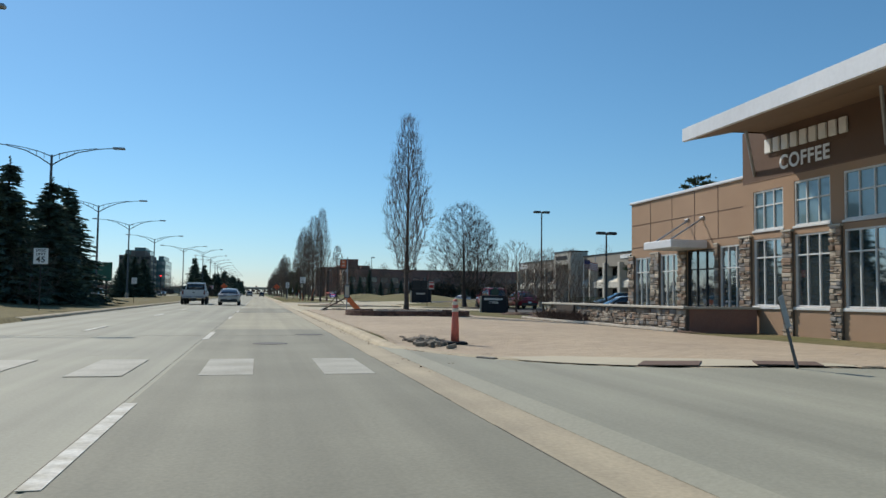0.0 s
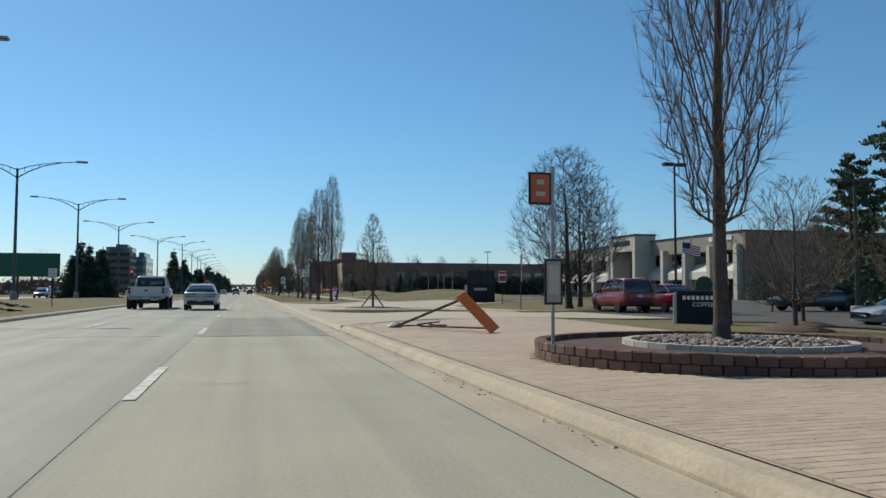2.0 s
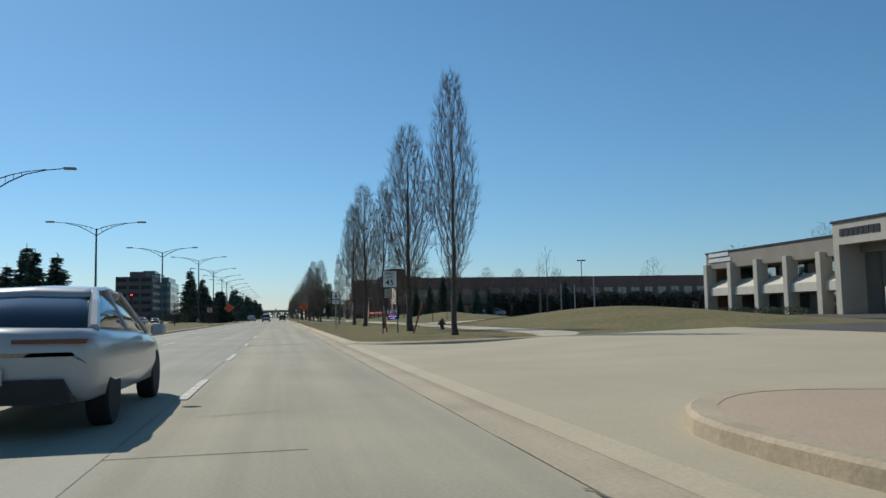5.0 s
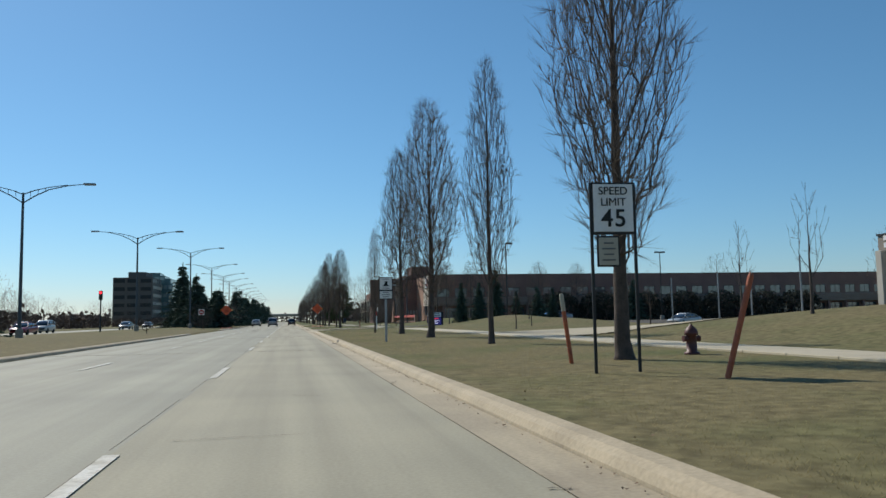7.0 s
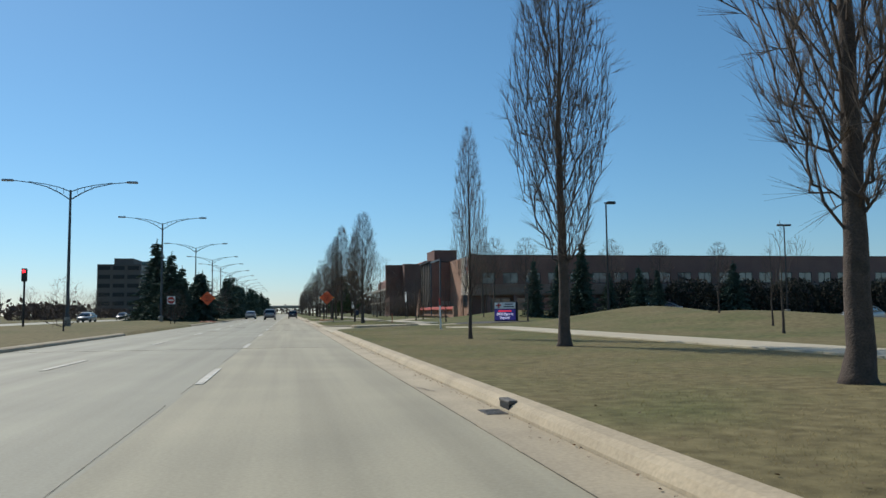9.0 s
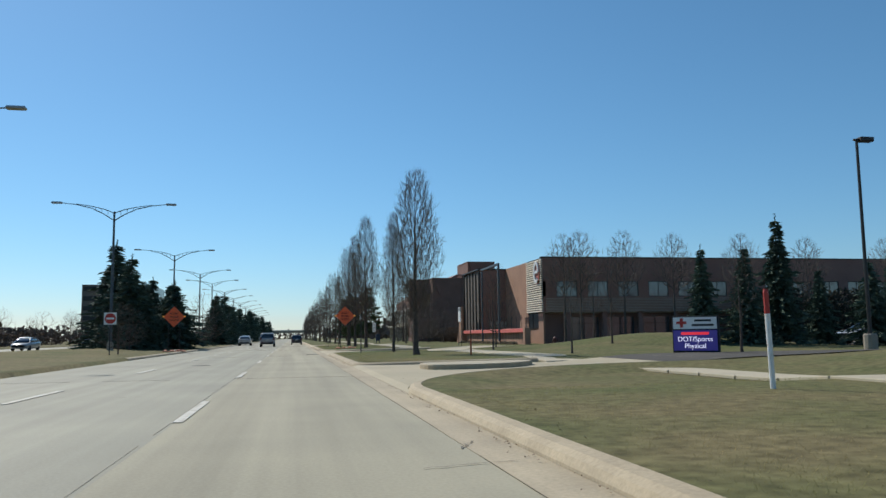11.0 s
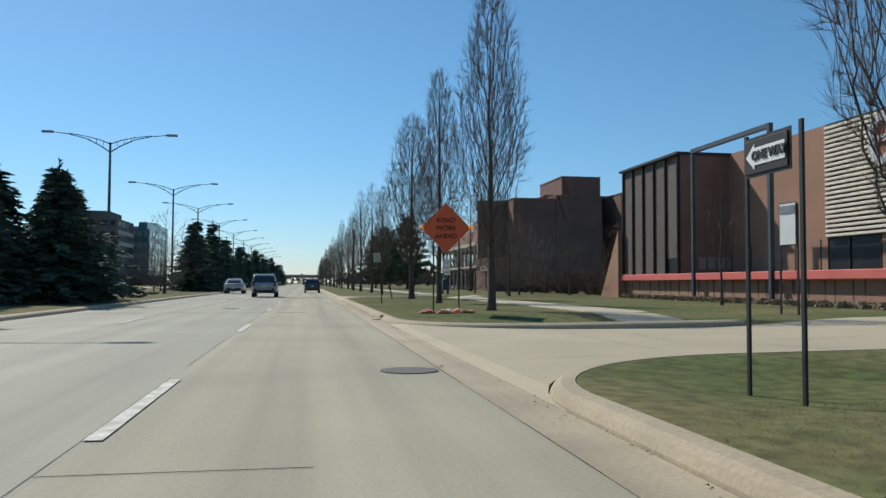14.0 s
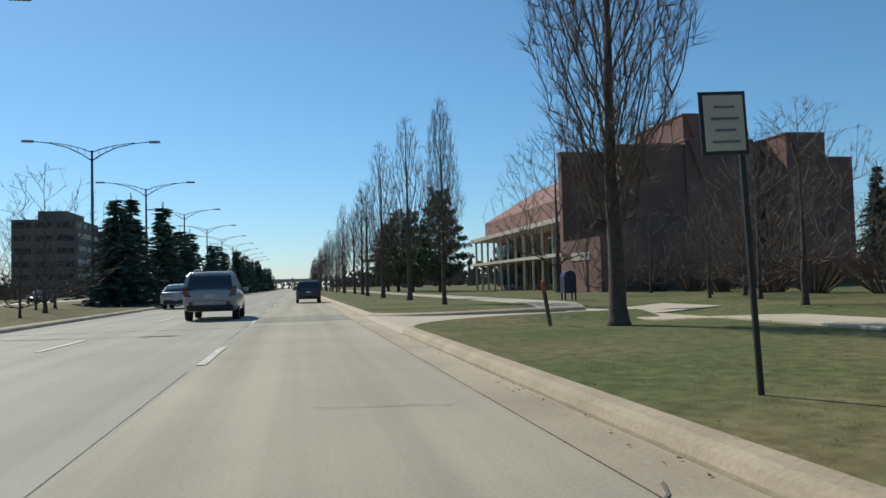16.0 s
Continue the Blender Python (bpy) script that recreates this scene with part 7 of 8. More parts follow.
t = thing("mailbox", pose(11.2, 249.08, ground_z(11.2, 249.08)), "dark blue street mailbox on four legs", "mailbox")
part("body", Shape().prism([(-0.26, 0.3), (0.26, 0.3), (0.26, 1.0), (0.2, 1.16), (0, 1.24), (-0.2, 1.16), (-0.26, 1.0)], -0.26, 0.26), M["blue_box"], t)
for x in (-0.22, 0.22):
    for y in (-0.22, 0.22):
        part("leg", Shape().box(x - 0.03, y - 0.03, -0.03, x + 0.03, y + 0.03, 0.3), M["blue_box"], t)
# young tree's stakes
t = thing("tree_stakes", pose(6.2, 66.0, ISLAND_Z), "crossed timber stakes round the young tree", "tree stake")
for k in range(3):
    a = 2.1 * k + 0.4
    part("stake", Shape().tube([(math.cos(a) * 0.75, math.sin(a) * 0.75, -0.05), (-math.cos(a) * 0.18, -math.sin(a) * 0.18, 1.0)], [0.03, 0.026], 6), M["wood_dark"], t)
part("mulch_ring", Shape().lathe([(1.6, -0.03), (1.4, 0.03), (0.3, 0.08)], 22), M["mulch"], t)
# round brick planter
PX, PY = 6.4, 34.95
PZ = ground_z(PX, PY)
t = thing("tree_planter", pose(PX, PY, PZ), "round low dark brick planter with soil and a stone ring", "planter")
part("soil", Shape().lathe([(2.6, -0.05), (2.58, 0.14), (1.3, 0.17), (0.2, 0.2)], 40), M["mulch"], t)
blk = mesh_of("brick", Shape().box(-0.105, -0.085, 0, 0.105, 0.085, 0.115, c=0.012), M["planter_brick"])
rnd = random.Random(9)
for row in range(2):
    for k in range(78):
        a = 2 * math.pi * (k + 0.5 * row) / 78
        piece("brick", blk, t, pose(2.68 * math.cos(a), 2.68 * math.sin(a), -0.01 + 0.12 * row, 0, rnd.uniform(-1.5, 1.5), math.degrees(a) + 90 + rnd.uniform(-2, 2)))
inner = Shape()
for k in range(30):
    a, b = 2 * math.pi * k / 30, 2 * math.pi * (k + 0.94) / 30
    vs = [(r_ * math.cos(q), r_ * math.sin(q), z_) for q in (a, b) for r_ in (1.42, 1.54) for z_ in (0.1, 0.235)]
    inner.add(vs, [(0, 1, 3, 2), (4, 6, 7, 5), (0, 4, 5, 1), (2, 3, 7, 6), (0, 2, 6, 4), (1, 5, 7, 3)])
part("edging_ring", inner, M["coping"], t, "pale inner edging ring")
pebbles = Shape()
for k in range(620):
    a, d, e = rnd.uniform(0, 6.283), 1.38 * math.sqrt(rnd.uniform(0.03, 1)), rnd.uniform(0.025, 0.06)
    m = pose(d * math.cos(a), d * math.sin(a), 0.2 + rnd.uniform(0, 0.03), rnd.uniform(-30, 30), rnd.uniform(-30, 30), rnd.uniform(0, 180))
    pebbles.box(-e, -e * 0.8, -e * 0.5, e, e * 0.8, e * 0.5, m, e * 0.3)
tagged(part("stone_mulch", pebbles, M["stone_mulch"], t, fix=False), kind="stuff")
# utility pole far behind the cafe
t = thing("utility_pole", pose(41.1, 64.3, 0.2), "timber utility pole with a crossarm", "utility pole")
part("pole", Shape().tube([(0, 0, -0.2), (0, 0, 9.7)], [0.16, 0.11], 8), M["wood"], t)
for z, w in ((9.4, 1.25), (8.1, 0.8)):
    part("crossarm", Shape().box(-w, -0.06, z, w, 0.06, z + 0.13), M["wood"], t)
# signal far off on the crossroad
t = thing("traffic_signal", pose(-21.9, 190.0, ground_z(-21.9, 190.0) - 1.2), "dark traffic signal showing red", "traffic light")
part("pole", Shape().tube([(0, 0, 1.15), (0, 0, 6.0)], [0.1, 0.08], 8), M["dark_metal"], t)
part("housing", Shape().box(-0.2, -0.2, 5.0, 0.2, 0.1, 6.1, c=0.03), M["dark_metal"], t)
part("lens", Shape().lathe([(0.0, 0), (0.14, 0.0), (0.14, 0.03), (0.0, 0.04)], 16, pose(0, -0.2, 5.85, 90, 0, 0)), M["red_light"], t)


# ---- vehicles ----
def loft(stations):
    """A hull through half outlines: (y, [(x, z), ...] from the bottom centre's side up to the top)."""
    s = Shape()
    n = 2 * len(stations[0][1])
    for y, half in stations:
        s.v += [(x, y, z) for x, z in half] + [(-x, y, z) for x, z in reversed(half)]
    for i in range(len(stations) - 1):
        for k in range(n):
            s.f.append((i * n + k, i * n + (k + 1) % n, (i + 1) * n + (k + 1) % n, (i + 1) * n + k))
    s.f += [tuple(range(n))[::-1], tuple(range((len(stations) - 1) * n, len(stations) * n))]
    return s


def hull(rows):
    return loft([(y, [(w * 0.8, z0), (w * 0.96, z0 + 0.06), (w, z0 + 0.28), (w, zb - 0.16), (w * 0.965, zb - 0.05), (w * 0.88, zb), (0.02, zb + 0.025)]) for y, w, z0, zb in rows])


def cabin(rows):
    return loft([(y, [(wb, zb), (wb * 0.5 + wt * 0.5, zb + (zt - zb) * 0.55), (wt, zt - 0.05 * (zt - zb)), (wt * 0.86, zt), (0.02, zt + 0.02)]) for y, wb, wt, zb, zt in rows])


def wheel(parent, x, y, r, w=0.22):
    s = -1 if x < 0 else 1
    m = pose(x, y, r, 0, 90, 0)
    tyre = part("wheel", Shape().lathe([(r * 0.66, -w / 2), (r * 0.95, -w / 2), (r, -w * 0.36), (r, w * 0.36), (r * 0.95, w / 2), (r * 0.66, w / 2)], 24, m), M["rubber"], parent, smooth=False)
    rim = Shape().lathe([(r * 0.66, -w * 0.42), (r * 0.66, w * 0.42)], 20, m)
    for k in range(5):
        a = 2 * math.pi * k / 5
        rim.box(-0.045, 0, -0.02, 0.045, r * 0.66, 0.02, m @ pose(0, 0, s * w * 0.4, 0, 0, math.degrees(a)))
    part("rim", rim, M["rim"], tyre)


def vehicle(name, kind, paint, x, y, turn, label, group="", z=0.0):
    t = thing(name, pose(x, y, z, 0, 0, turn), label, "car" if kind != "pickup" else "pickup truck", group)
    P = M[paint]
    if kind == "suv":
        body = part("body", hull([(0.0, 0.8, 0.5, 0.98), (0.06, 0.87, 0.4, 1.04), (0.2, 0.91, 0.34, 1.07), (0.8, 0.925, 0.3, 1.07), (2.4, 0.925, 0.28, 1.04), (3.3, 0.92, 0.28, 1.0), (4.1, 0.88, 0.3, 0.93), (4.45, 0.78, 0.36, 0.8), (4.58, 0.6, 0.42, 0.64)]), P, t, smooth=True)
        part("cabin_glass", cabin([(0.1, 0.8, 0.74, 1.04, 1.1), (0.3, 0.83, 0.68, 1.05, 1.5), (0.5, 0.85, 0.64, 1.05, 1.64), (1.5, 0.86, 0.64, 1.05, 1.69), (2.5, 0.85, 0.63, 1.03, 1.66), (3.0, 0.83, 0.62, 1.02, 1.42), (3.45, 0.8, 0.68, 0.99, 1.08)]), M["car_glass"], body, smooth=True)
        top = cabin([(0.36, 0.70, 0.655, 1.56, 1.59), (0.55, 0.69, 0.645, 1.62, 1.69), (1.5, 0.69, 0.645, 1.66, 1.715), (2.45, 0.68, 0.635, 1.63, 1.685), (2.62, 0.66, 0.62, 1.56, 1.59)])
        part("roof", top, P, body, smooth=True)
        for s in (-1, 1):
            part("pillar", Shape().tube([(s * 0.84, 0.1, 1.05), (s * 0.76, 0.32, 1.5), (s * 0.66, 0.48, 1.65)], [0.075, 0.07, 0.05], 6), P, body)
            part("pillar", Shape().tube([(s * 0.85, 1.1, 1.05), (s * 0.66, 1.1, 1.66)], [0.03, 0.03], 5), P, body)
            part("pillar", Shape().tube([(s * 0.86, 2.0, 1.05), (s * 0.66, 2.0, 1.66)], [0.03, 0.03], 5), P, body)
            part("pillar", Shape().tube([(s * 0.82, 3.4, 1.02), (s * 0.65, 2.55, 1.64)], [0.04, 0.035], 5), P, body)
            q = Shape()
            q.tube([(s * 0.58, 0.6, 1.69), (s * 0.58, 0.75, 1.75), (s * 0.58, 2.1, 1.75), (s * 0.58, 2.3, 1.69)], [0.02] * 4, 6)
            part("roof_rail", q, M["grey_metal"], body)
            lamp_ = part("tail_lamp", Shape().prism([(s * 0.6, 0.82), (s * 0.86, 0.86), (s * 0.9, 1.16), (s * 0.78, 1.18), (s * 0.7, 0.98)], -0.005, 0.25), M["tail"], body)
            part("reflector", Shape().lathe([(0.0, 0), (0.07, 0), (0.07, 0.02), (0.0, 0.03)], 14, pose(s * 0.62, -0.01, 0.6, 90, 0, 0)), M["tail"], body)
            part("mirror", Shape().box(s * 0.92, 3.0, 0.98, s * 1.12, 3.12, 1.14, c=0.03), P, body)
        part("bumper", Shape().box(-0.78, -0.05, 0.36, 0.78, 0.2, 0.55, c=0.05), M["plastic"], body)
        part("number_plate", Shape().box(-0.16, -0.03, 0.78, 0.16, -0.012, 0.92), M["plate"], body)
        part("tailgate_seam", Shape().box(-0.6, -0.012, 0.68, 0.6, 0.01, 0.695), M["plastic"], body)
        part("wiper", Shape().tube([(0.0, 0.1, 1.12), (0.3, 0.14, 1.16)], [0.012, 0.012], 5), M["plastic"], body)
        for wx in (-0.8, 0.8):
            for wy in (0.92, 3.62):
                wheel(t, wx, wy, 0.35)
    elif kind == "sedan":
        body = part("body", hull([(0.0, 0.72, 0.5, 0.9), (0.08, 0.85, 0.38, 0.97), (0.3, 0.91, 0.3, 0.99), (1.0, 0.925, 0.26, 0.97), (2.5, 0.925, 0.24, 0.93), (3.6, 0.92, 0.24, 0.88), (4.4, 0.86, 0.26, 0.78), (4.75, 0.72, 0.32, 0.66), (4.86, 0.55, 0.36, 0.55)]), P, t, smooth=True)
        part("cabin_glass", cabin([(0.45, 0.78, 0.72, 0.97, 1.0), (0.95, 0.8, 0.64, 0.97, 1.24), (1.5, 0.82, 0.58, 0.96, 1.4), (2.2, 0.82, 0.56, 0.95, 1.44), (2.8, 0.82, 0.56, 0.93, 1.4), (3.3, 0.8, 0.6, 0.91, 1.16), (3.75, 0.78, 0.66, 0.88, 0.93)]), M["car_glass"], body, smooth=True)
        part("roof", cabin([(1.2, 0.63, 0.6, 1.31, 1.345), (1.5, 0.62, 0.585, 1.38, 1.42), (2.2, 0.61, 0.57, 1.42, 1.46), (2.8, 0.61, 0.57, 1.38, 1.42), (2.95, 0.6, 0.57, 1.32, 1.35)]), P, body, smooth=True)
        for s in (-1, 1):
            part("pillar", Shape().tube([(s * 0.8, 0.5, 0.98), (s * 0.7, 1.0, 1.24), (s * 0.6, 1.45, 1.39)], [0.06, 0.05, 0.04], 6), P, body)
            part("pillar", Shape().tube([(s * 0.81, 2.1, 0.96), (s * 0.58, 2.1, 1.42)], [0.03, 0.03], 5), P, body)
            part("pillar", Shape().tube([(s * 0.79, 3.7, 0.9), (s * 0.59, 2.85, 1.39)], [0.035, 0.03], 5), P, body)
            part("tail_lamp", Shape().prism([(s * 0.22, 0.865), (s * 0.84, 0.855), (s * 0.87, 0.9), (s * 0.22, 0.9)], -0.02, 0.2), M["tail"], body)
            part("mirror", Shape().box(s * 0.92, 3.2, 0.86, s * 1.1, 3.32, 1.0, c=0.03), P, body)
            part("exhaust", Shape().tube([(s * 0.6, -0.02, 0.36), (s * 0.6, 0.2, 0.36)], [0.05, 0.05], 10), M["grey_metal"], body)
        part("bumper", Shape().prism([(-0.74, 0.32), (0.74, 0.32), (0.66, 0.54), (-0.66, 0.54)], -0.04, 0.18), M["plastic"], body)
        part("number_plate", Shape().box(-0.16, -0.06, 0.5, 0.16, -0.042, 0.64), M["plate"], body)
        for wx in (-0.8, 0.8):
            for wy in (1.0, 3.85):
                wheel(t, wx, wy, 0.33)
    else:
        body = part("body", hull([(2.32, 0.94, 0.62, 1.3), (2.6, 0.985, 0.6, 1.3), (4.2, 0.985, 0.58, 1.28), (4.7, 0.98, 0.58, 1.24), (5.7, 0.96, 0.6, 1.2), (6.2, 0.9, 0.62, 1.1), (6.3, 0.8, 0.66, 0.95)]), P, t, smooth=True)
        part("cabin_glass", cabin([(2.4, 0.88, 0.78, 1.28, 1.84), (2.6, 0.89, 0.74, 1.28, 1.9), (3.6, 0.89, 0.74, 1.28, 1.93), (4.1, 0.88, 0.74, 1.26, 1.86), (4.8, 0.86, 0.78, 1.24, 1.3)]), M["car_glass"], body, smooth=True)
        part("roof", cabin([(2.36, 0.8, 0.77, 1.85, 1.9), (2.6, 0.79, 0.745, 1.88, 1.95), (3.6, 0.79, 0.745, 1.91, 1.98), (4.15, 0.78, 0.74, 1.84, 1.9)]), P, body, smooth=True)
        bed = Shape()
        bed.box(-1.0, 0.03, 0.62, -0.86, 2.3, 1.34, c=0.03).box(0.86, 0.03, 0.62, 1.0, 2.3, 1.34, c=0.03).box(-0.86, 0.1, 0.62, 0.86, 2.3, 0.78)
        bed = part("bed", bed, P, t, "white steel cargo bed")
        part("tailgate", Shape().box(-0.84, 0.0, 0.72, 0.84, 0.07, 1.32, c=0.02), P, bed)
        part("bed_rim", Shape().box(-0.9, 0.0, 1.325, 0.9, 0.09, 1.36, c=0.01), M["plastic"], bed)
        part("badge", Shape().lathe([(0.0, 0), (0.1, 0), (0.1, 0.012), (0.0, 0.014)], 16, pose(0, 0.0, 1.08, 90, 0, 0) @ Matrix.Diagonal((1, 0.45, 1, 1))), M["sign_dark"], bed)
        for s in (-1, 1):
            part("pillar", Shape().tube([(s * 0.87, 2.36, 1.3), (s * 0.78, 2.44, 1.86)], [0.06, 0.05], 5), P, body)
            part("pillar", Shape().tube([(s * 0.89, 3.3, 1.3), (s * 0.76, 3.3, 1.9)], [0.035, 0.03], 5), P, body)
            part("pillar", Shape().tube([(s * 0.86, 4.75, 1.26), (s * 0.76, 4.1, 1.84)], [0.04, 0.035], 5), P, body)
            part("tail_lamp", Shape().box(s * 0.855, -0.005, 0.9, s * 0.985, 0.16, 1.25, c=0.01), M["tail"], bed)
            fen = loft([(0.5, [(0.98, 0.75), (1.02, 0.8), (1.02, 0.85), (0.98, 0.9)]), (0.75, [(0.98, 0.7), (1.2, 0.72), (1.2, 1.08), (0.98, 1.14)]), (1.35, [(0.98, 0.7), (1.2, 0.72), (1.2, 1.08), (0.98, 1.14)]), (1.6, [(0.98, 0.75), (1.02, 0.8), (1.02, 0.85), (0.98, 0.9)])])
            if s > 0:
                part("wheel_fender", fen, P, bed)
            part("mirror", Shape().box(s * 1.02, 4.35, 1.28, s * 1.3, 4.5, 1.62, c=0.03), M["plastic"], body)
        part("bumper", Shape().box(-0.95, -0.16, 0.56, 0.95, 0.0, 0.74, c=0.04), M["grey_metal"], bed)
        part("number_plate", Shape().box(-0.16, -0.18, 0.58, 0.16, -0.165, 0.72), M["plate"], bed)
        part("hitch", Shape().box(-0.25, -0.1, 0.4, 0.25, 0.3, 0.56), M["plastic"], bed)
        part("axle", Shape().tube([(-0.9, 1.05, 0.42), (0.9, 1.05, 0.42)], [0.09, 0.09], 8), M["plastic"], t)
        for wx in (-1.02, -0.74, 0.74, 1.02):
            wheel(t, wx, 1.05, 0.4)
        for wx in (-0.88, 0.88):
            wheel(t, wx, 5.05, 0.4)
    return t


vehicle("pickup_truck", "pickup", "truck_white", -5.75, 73.5, 0, "white crew pickup with twin rear wheels in the far lane")
vehicle("sedan", "sedan", "pearl", -2.6, 70.5, 0, "pearl white fastback sedan in the middle lane")
vehicle("suv", "suv", "silver", -2.85, 245.7, 0, "silver compact suv with roof rails in the middle lane")
vehicle("sedan", "sedan", "pearl", -6.7, 264.9, 0, "pearl white fastback sedan in the far lane", "")
small = vehicle("suv", "suv", "navy", 0.85, 271.0, 0, "black compact suv ahead in the kerb lane")
small.scale = (0.9, 0.9, 0.87)
for k, (kind, paint, x, y, turn, lab) in enumerate((("suv", "red_car", 18.5, 60.5, 1, "dark red suv parked in the car park"), ("sedan", "red_car", 21.2, 60.7, 1, "dark red sedan parked in the car park"), ("sedan", "green_car", 32.6, 62.4, 82, "dark teal sedan parked in the car park"), ("suv", "navy", 25.7, 44.3, 80, "black suv parked beside the cafe"), ("sedan", "silver", 26.3, 48.8, 79, "silver sedan parked beside the cafe"), ("sedan", "grey_car", 26.3, 40.4, 80, "grey sedan parked beside the cafe"), ("sedan", "pearl", 46.2, 173.4, 120, "white sedan parked behind the mound"), ("sedan", "silver", 35.2, 184.6, 90, "silver sedan parked by the office"))):
    car = vehicle(kind, kind, paint, x, y, turn, lab, "parked cars", ground_z(x, y) + 0.04)
    if paint == "red_car":
        car.scale = (0.92, 0.88, 0.98)
for k, (kind, paint, x, y) in enumerate((("sedan", "grey_car", -28.0, 150.0), ("suv", "navy", -31.5, 172.0), ("sedan", "red_car", -28.4, 186.0), ("suv", "pearl", -32.0, 206.0), ("sedan", "silver", -28.0, 240.0), ("sedan", "navy", -31.5, 283.0), ("sedan", "green_car", -28.0, 315.0), ("sedan", "pearl", -28.0, 95.0))):
    vehicle(kind, kind, paint, x, y, 180, "car on the far carriageway", "cars on the far carriageway", 0.012)


# ---- the clay-paved plaza ----
def plaza_right(y):
    """Right hand edge of the plaza."""
    knots = [(5.0, 13.2), (9.0, 12.6), (14.0, 12.1), (19.0, 11.5), (32.0, 11.1), (35.5, 10.0), (44.0, 9.9), (50.0, 10.5), (54.0, 10.6)]
    for (a, u), (b, w) in zip(knots, knots[1:]):
        if a <= y <= b:
            return u + (w - u) * (y - a) / (b - a)
    return knots[-1][1]


def on_plaza(x, y, margin=0.0):
    if not KERB_X + 0.3 + margin < x < plaza_right(y) - margin:
        return False
    low = drive_edge(x, CORNER_Y, CORNER_R, 1) + 0.42
    high = drive_edge(x, 53.0, 6.5, -1) - 1.0
    return low + margin < y < high - margin


def plaza_z(x, y):
    return ground_z(x, y) + 0.02


def ramp_at(x, y):
    """The concrete ramp that cuts the street corner."""
    return 3.6 < x < 7.9 and y < min(12.6, 17.3 - 0.98 * x)


plaza = tagged(new("paved_plaza"), "plaza of tan clay pavers with sandy joints", "paving", kind="structure")
s = Shape()
ys = steps(8.4, 52.8, 0.4)
for a, b in zip(ys, ys[1:]):
    xs = [x for x in steps(2.6, 13.2, 0.2) if on_plaza(x, (a + b) / 2)]
    if len(xs) > 1:
        ca, cb = (xs[0] - 0.2 if xs[0] > 2.9 else 2.586), xs[-1] + 0.1
        n = 8
        row = [ca + (cb - ca) * q / n for q in range(n + 1)]
        s.add([(x, y, plaza_z(x, y)) for y in (a, b) for x in row], [(q, q + 1, n + 2 + q, n + 1 + q) for q in range(n)])
part("sand_bed", s, M["sand"], plaza, fix=False)


def paver_shape(m=None):
    a, b, c = 0.115, 0.055, 0.004
    s = Shape()
    vs = [(-a, -b, -0.02), (a, -b, -0.02), (a, b, -0.02), (-a, b, -0.02), (-a, -b, 0.0095), (a, -b, 0.0095), (a, b, 0.0095), (-a, b, 0.0095),
          (-a + c, -b + c, 0.012), (a - c, -b + c, 0.012), (a - c, b - c, 0.012), (-a + c, b - c, 0.012)]
    fs = [(0, 1, 5, 4), (1, 2, 6, 5), (2, 3, 7, 6), (3, 0, 4, 7), (4, 5, 9, 8), (5, 6, 10, 9), (6, 7, 11, 10), (7, 4, 8, 11), (8, 9, 10, 11)]
    if m is not None:
        vs = [m @ Vector(p) for p in vs]
    return s.add(vs, fs)


PAVER = paver_shape()
paver_mesh = mesh_of("paver", paver_shape(), M["paver"])
rnd = random.Random(303)
field = Shape()
single = 0
j = 0
y = 8.5
while y < 53.0:
    x = 2.62 + (0.117 if j % 2 else 0.0)
    while x < 13.2:
        if on_plaza(x + 0.11, y, 0.02) and math.hypot(x + 0.11 - PX, y - PY) > 2.78 and not ramp_at(x + 0.11, y):
            rise_x = math.degrees(plaza_z(x + 0.23, y) - plaza_z(x, y)) / 0.23
            rise_y = math.degrees(plaza_z(x + 0.115, y + 0.1) - plaza_z(x + 0.115, y)) / 0.1
            m = pose(x + 0.115, y, plaza_z(x + 0.115, y) + rnd.gauss(0, 0.0006), rise_y + rnd.gauss(0, 0.2), rnd.gauss(0, 0.15) - rise_x, rnd.gauss(0, 0.3))
            if 19.0 < y < 26.0 and x < 3.75 and single < 300:
                piece("paver", paver_mesh, plaza, m)
                single += 1
            else:
                field.add([m @ Vector(p) for p in PAVER.v], PAVER.f)
            if j % 2 and x < 2.8:
                h = pose(x - 0.06, y, plaza_z(x, y)) @ Matrix.Diagonal((0.5, 1.0, 1.0, 1.0))
                field.add([h @ Vector(p) for p in PAVER.v], PAVER.f)
        x += 0.234
    y += 0.114
    j += 1
tagged(part("paver_field", field, M["paver"], plaza, fix=False), kind="stuff")


# three soldier courses that round the corner of the plaza at the driveway
s, bed_ = Shape(), Shape()
for row in range(3):
    rad = 6.2 - 0.115 - 0.232 * row
    n = int(math.pi / 2 * rad / 0.117)
    spots = [(KERB_X + 6.5 - rad * math.cos(a), 46.5 + rad * math.sin(a), math.degrees(-a)) for a in (math.pi / 2 * (k + 0.5) / n for k in range(n))]
    spots += [(KERB_X + 6.56 + 0.117 * k, 46.5 + rad, -90) for k in range(15)]
    for x, y, a in spots:
        m = pose(x, y, plaza_z(max(x, 2.7), y) + 0.004 + rnd.gauss(0, 0.001), 0, 0, a + rnd.gauss(0, 0.8)) @ Matrix.Diagonal((1.0, 1.0, 1.0 if row else 1.6, 1.0))
        s.add([m @ Vector(p) for p in PAVER.v], PAVER.f)
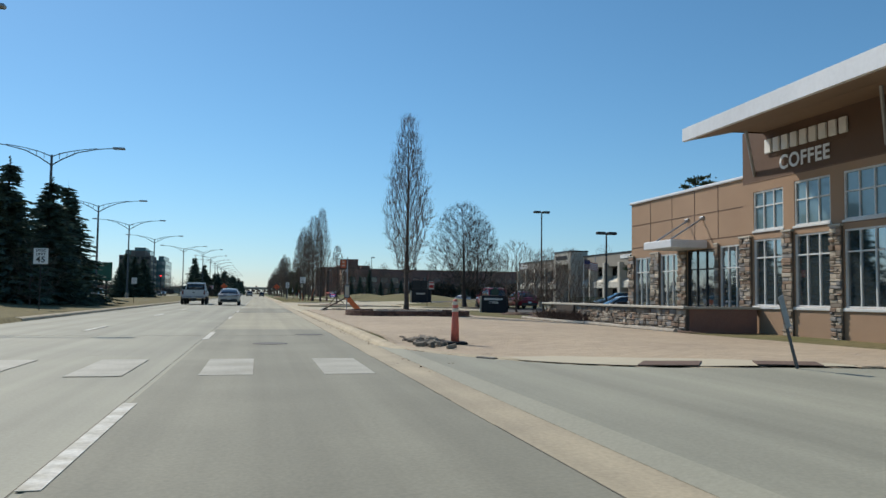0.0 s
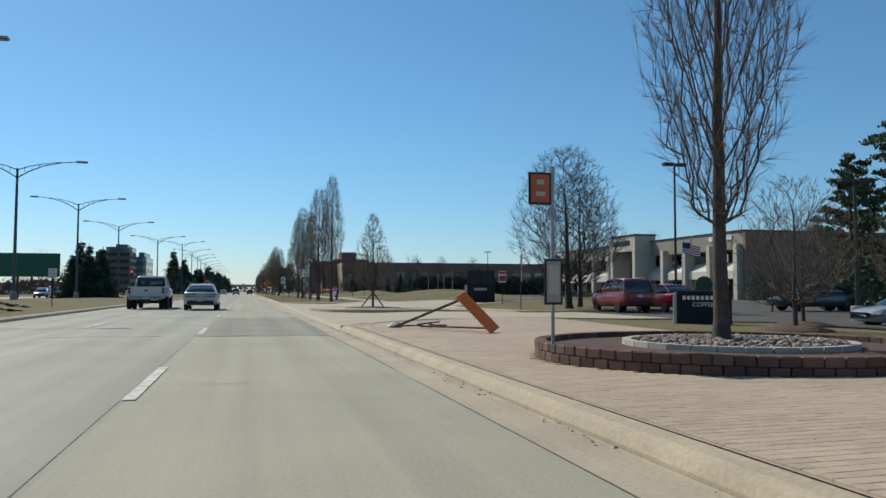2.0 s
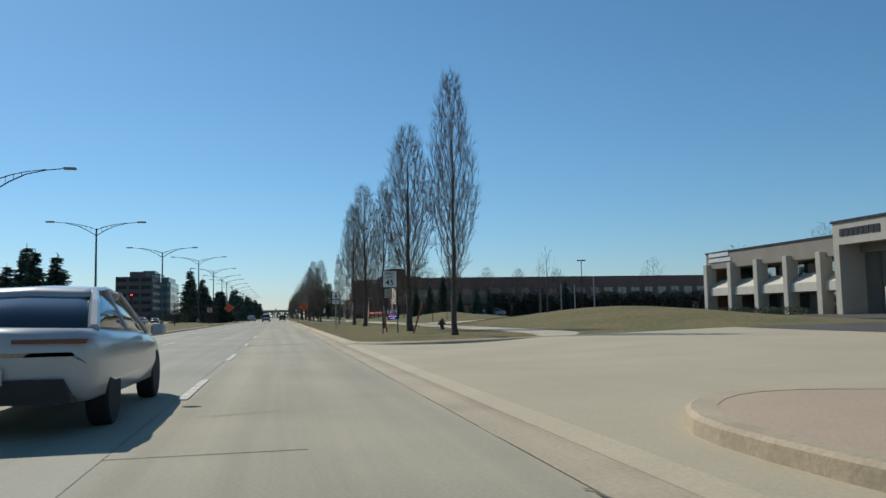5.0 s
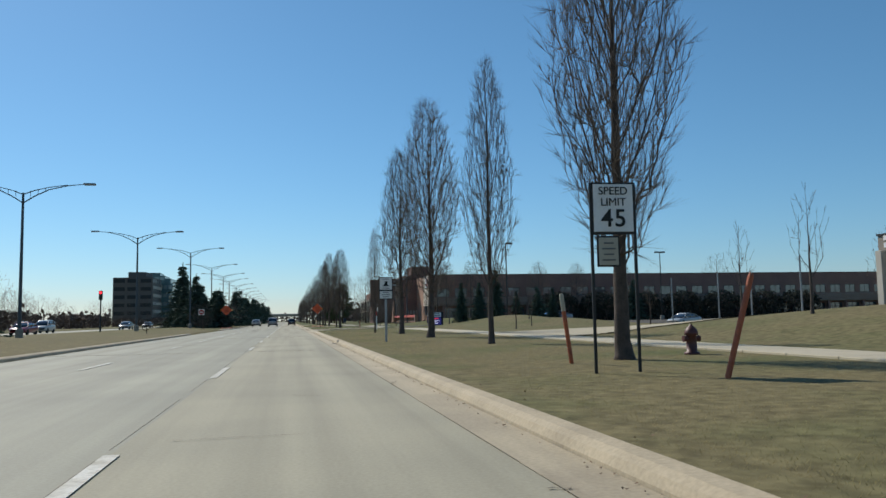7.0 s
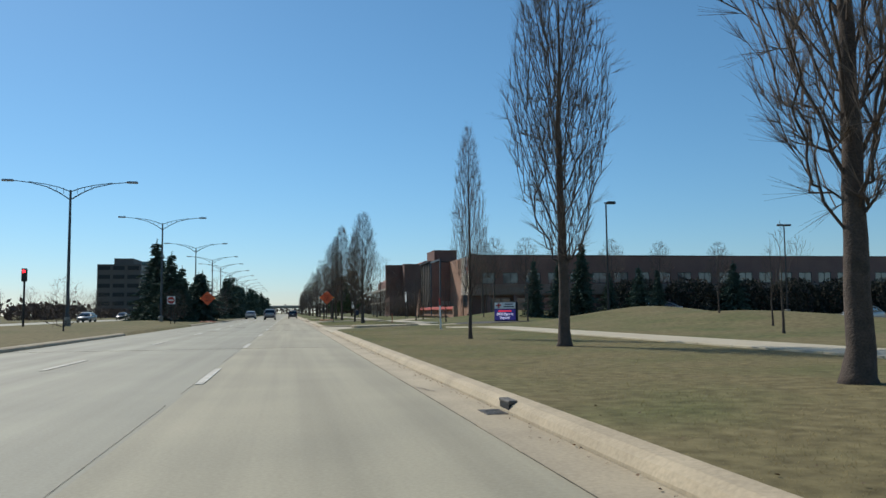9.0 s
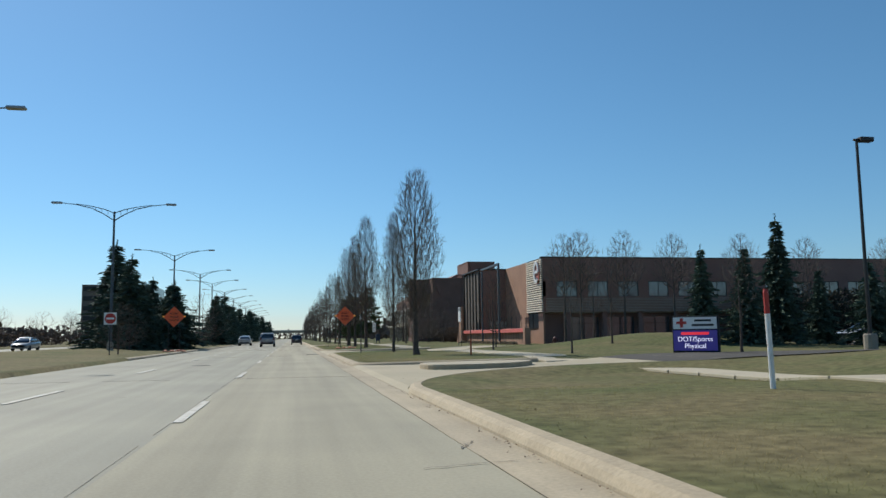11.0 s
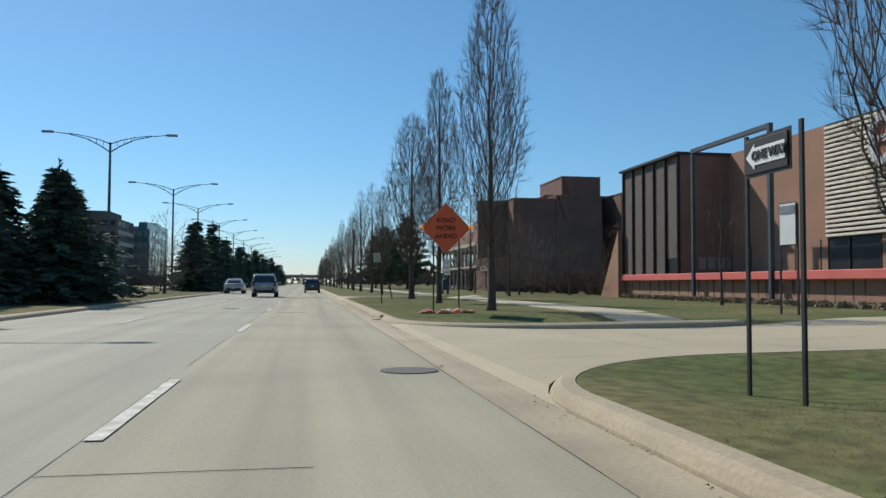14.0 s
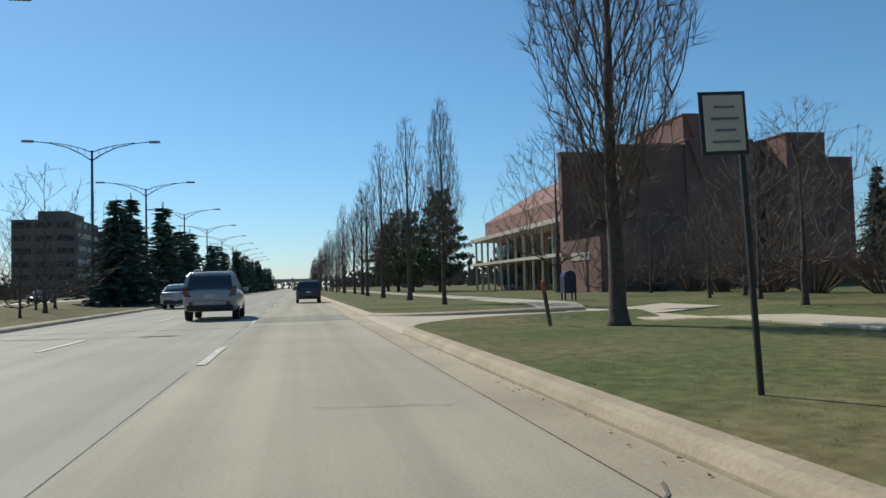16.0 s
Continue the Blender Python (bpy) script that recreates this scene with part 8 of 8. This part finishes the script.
ends = [(KERB_X + 6.5 - math.cos(a), 46.5 + math.sin(a), math.cos(a), math.sin(a)) for a in (math.pi / 2 * k / 24 for k in range(25))] + [(10.7, 47.5, 0.0, 1.0)]
for x, y, c, d in ends:
    for rad in (4.4, 5.3):
        q = (x - c * rad, y + d * rad)
        bed_.v.append((*q, plaza_z(max(q[0], 2.7), q[1]) + 0.002))
bed_.f = [(2 * k, 2 * k + 2, 2 * k + 3, 2 * k + 1) for k in range(len(ends) - 1)]
part("sand_bed", bed_, M["sand"], plaza, fix=False)
tagged(part("edging_course", s, M["paver"], plaza, fix=False), kind="stuff")

# concrete corner ramp with two tactile pads
s = Shape()
n = 24
for q in range(n + 1):
    x = 3.65 + (7.85 - 3.65) * q / n
    lo, hi = drive_edge(x, CORNER_Y, CORNER_R, 1) + 0.26, max(drive_edge(x, CORNER_Y, CORNER_R, 1) + 0.3, min(12.6, 17.3 - 0.98 * x))
    for f in range(13):
        y = lo + (hi - lo) * f / 12
        s.v.append((x, y, plaza_z(x, y) + 0.016))
s.f = [(q * 13 + f, (q + 1) * 13 + f, (q + 1) * 13 + f + 1, q * 13 + f + 1) for q in range(n) for f in range(12)]
ramp = tagged(part("kerb_ramp", s, M["walk"], fix=False), "pale concrete corner ramp of the crossing", "kerb ramp", kind="structure")
for x, y, a in ((5.75, 10.55, -35), (7.1, 9.75, -28)):
    pad = part("tactile_pad", Shape().box(-0.42, -0.3, 0, 0.42, 0.3, 0.012, pose(x, y, plaza_z(x, y) + 0.018, math.degrees(plaza_z(x, y + 0.3) - plaza_z(x, y)) / 0.3, -math.degrees(plaza_z(x + 0.3, y) - plaza_z(x, y)) / 0.3, 0) @ pose(0, 0, 0, 0, 0, a)), M["tactile"], ramp, "brown tactile pad")
# planting bed before the terrace wall
bed = tagged(new("planting_bed"), "mulch bed with a pale timber edge along the terrace wall", "planting bed", kind="structure")
s = Shape()
for k in range(13):
    y = 20.5 + k
    xr = plaza_right(y) + 0.02
    s.v += [(xr, y, ground_z(xr, y) + 0.03), (12.34, y, ground_z(12.3, y) + 0.05)]
s.f = [(2 * k, 2 * k + 1, 2 * k + 3, 2 * k + 2) for k in range(12)]
part("mulch", s, M["mulch"], bed, fix=False)
for k in range(4):
    y0, y1 = 20.5 + 3.0 * k, 23.45 + 3.0 * k
    x0, x1 = plaza_right(y0), plaza_right(y1)
    part("timber", Shape().tube([(x0, y0, ground_z(x0, y0) + 0.06), (x1, y1, ground_z(x1, y1) + 0.06 + 0.02 * (k % 2))], [0.07, 0.07], 8), M["timber_edge"], bed)

# ---- grass blades on the verge, leaf litter in the gutter ----
def turf_blades(name, x0, x1, y0, y1, n, seed, hmax=0.06):
    """Many single blades on the turf."""
    r = random.Random(seed)
    s = Shape()
    for _ in range(n):
        x = x0 + (x1 - x0) * r.random() ** 1.8
        y = y0 + (y1 - y0) * r.random()
        if any(a - ra - 0.4 < y < b + rb + 0.4 for a, b, ra, rb in OPENINGS) or 9.6 < x < 11.6:
            continue
        z = ground_z(x, y)
        a, h, w = r.uniform(0, 6.283), hmax * r.uniform(0.3, 1.0), r.uniform(0.002, 0.0045)
        dx, dy = math.cos(a), math.sin(a)
        b = r.uniform(0.8, 2.6) * h
        k = len(s.v)
        s.v += [(x - dy * w, y + dx * w, z - 0.005), (x + dy * w, y - dx * w, z - 0.005), (x + dx * b, y + dy * b, z + h)]
        s.f.append((k, k + 1, k + 2))
    tagged(part(name, s, M["blade"], fix=False), "short green and straw-coloured grass blades on the verge", "grass", kind="stuff")


turf_blades("grass_blades", 2.6, 9.6, 88.5, 145.0, 110000, 1, 0.028)
turf_blades("grass_blades", 2.6, 9.6, 145.0, 249.0, 190000, 2, 0.03)
litter = Shape()
for _ in range(1500):
    y = rnd.uniform(8, 248)
    x = 2.28 - abs(rnd.gauss(0, 0.09)) if rnd.random() < 0.75 else 2.62 + abs(rnd.gauss(0, 0.25))
    if any(a - 1 < y < b + 1 for a, b, *_ in OPENINGS):
        continue
    e, a, z = rnd.uniform(0.008, 0.02), rnd.uniform(0, 6.28), (0.01 if x < 2.3 else ground_z(x, y) + 0.02)
    litter.add([(x + e * math.cos(a + q), y + e * math.sin(a + q), z + rnd.uniform(0, 0.02)) for q in (0, 1.2, 3.14, 4.4)], [(0, 1, 2, 3)])
tagged(part("leaf_litter", litter, M["litter"], fix=False), "dry brown leaf litter along the kerb", "leaf litter", kind="stuff")
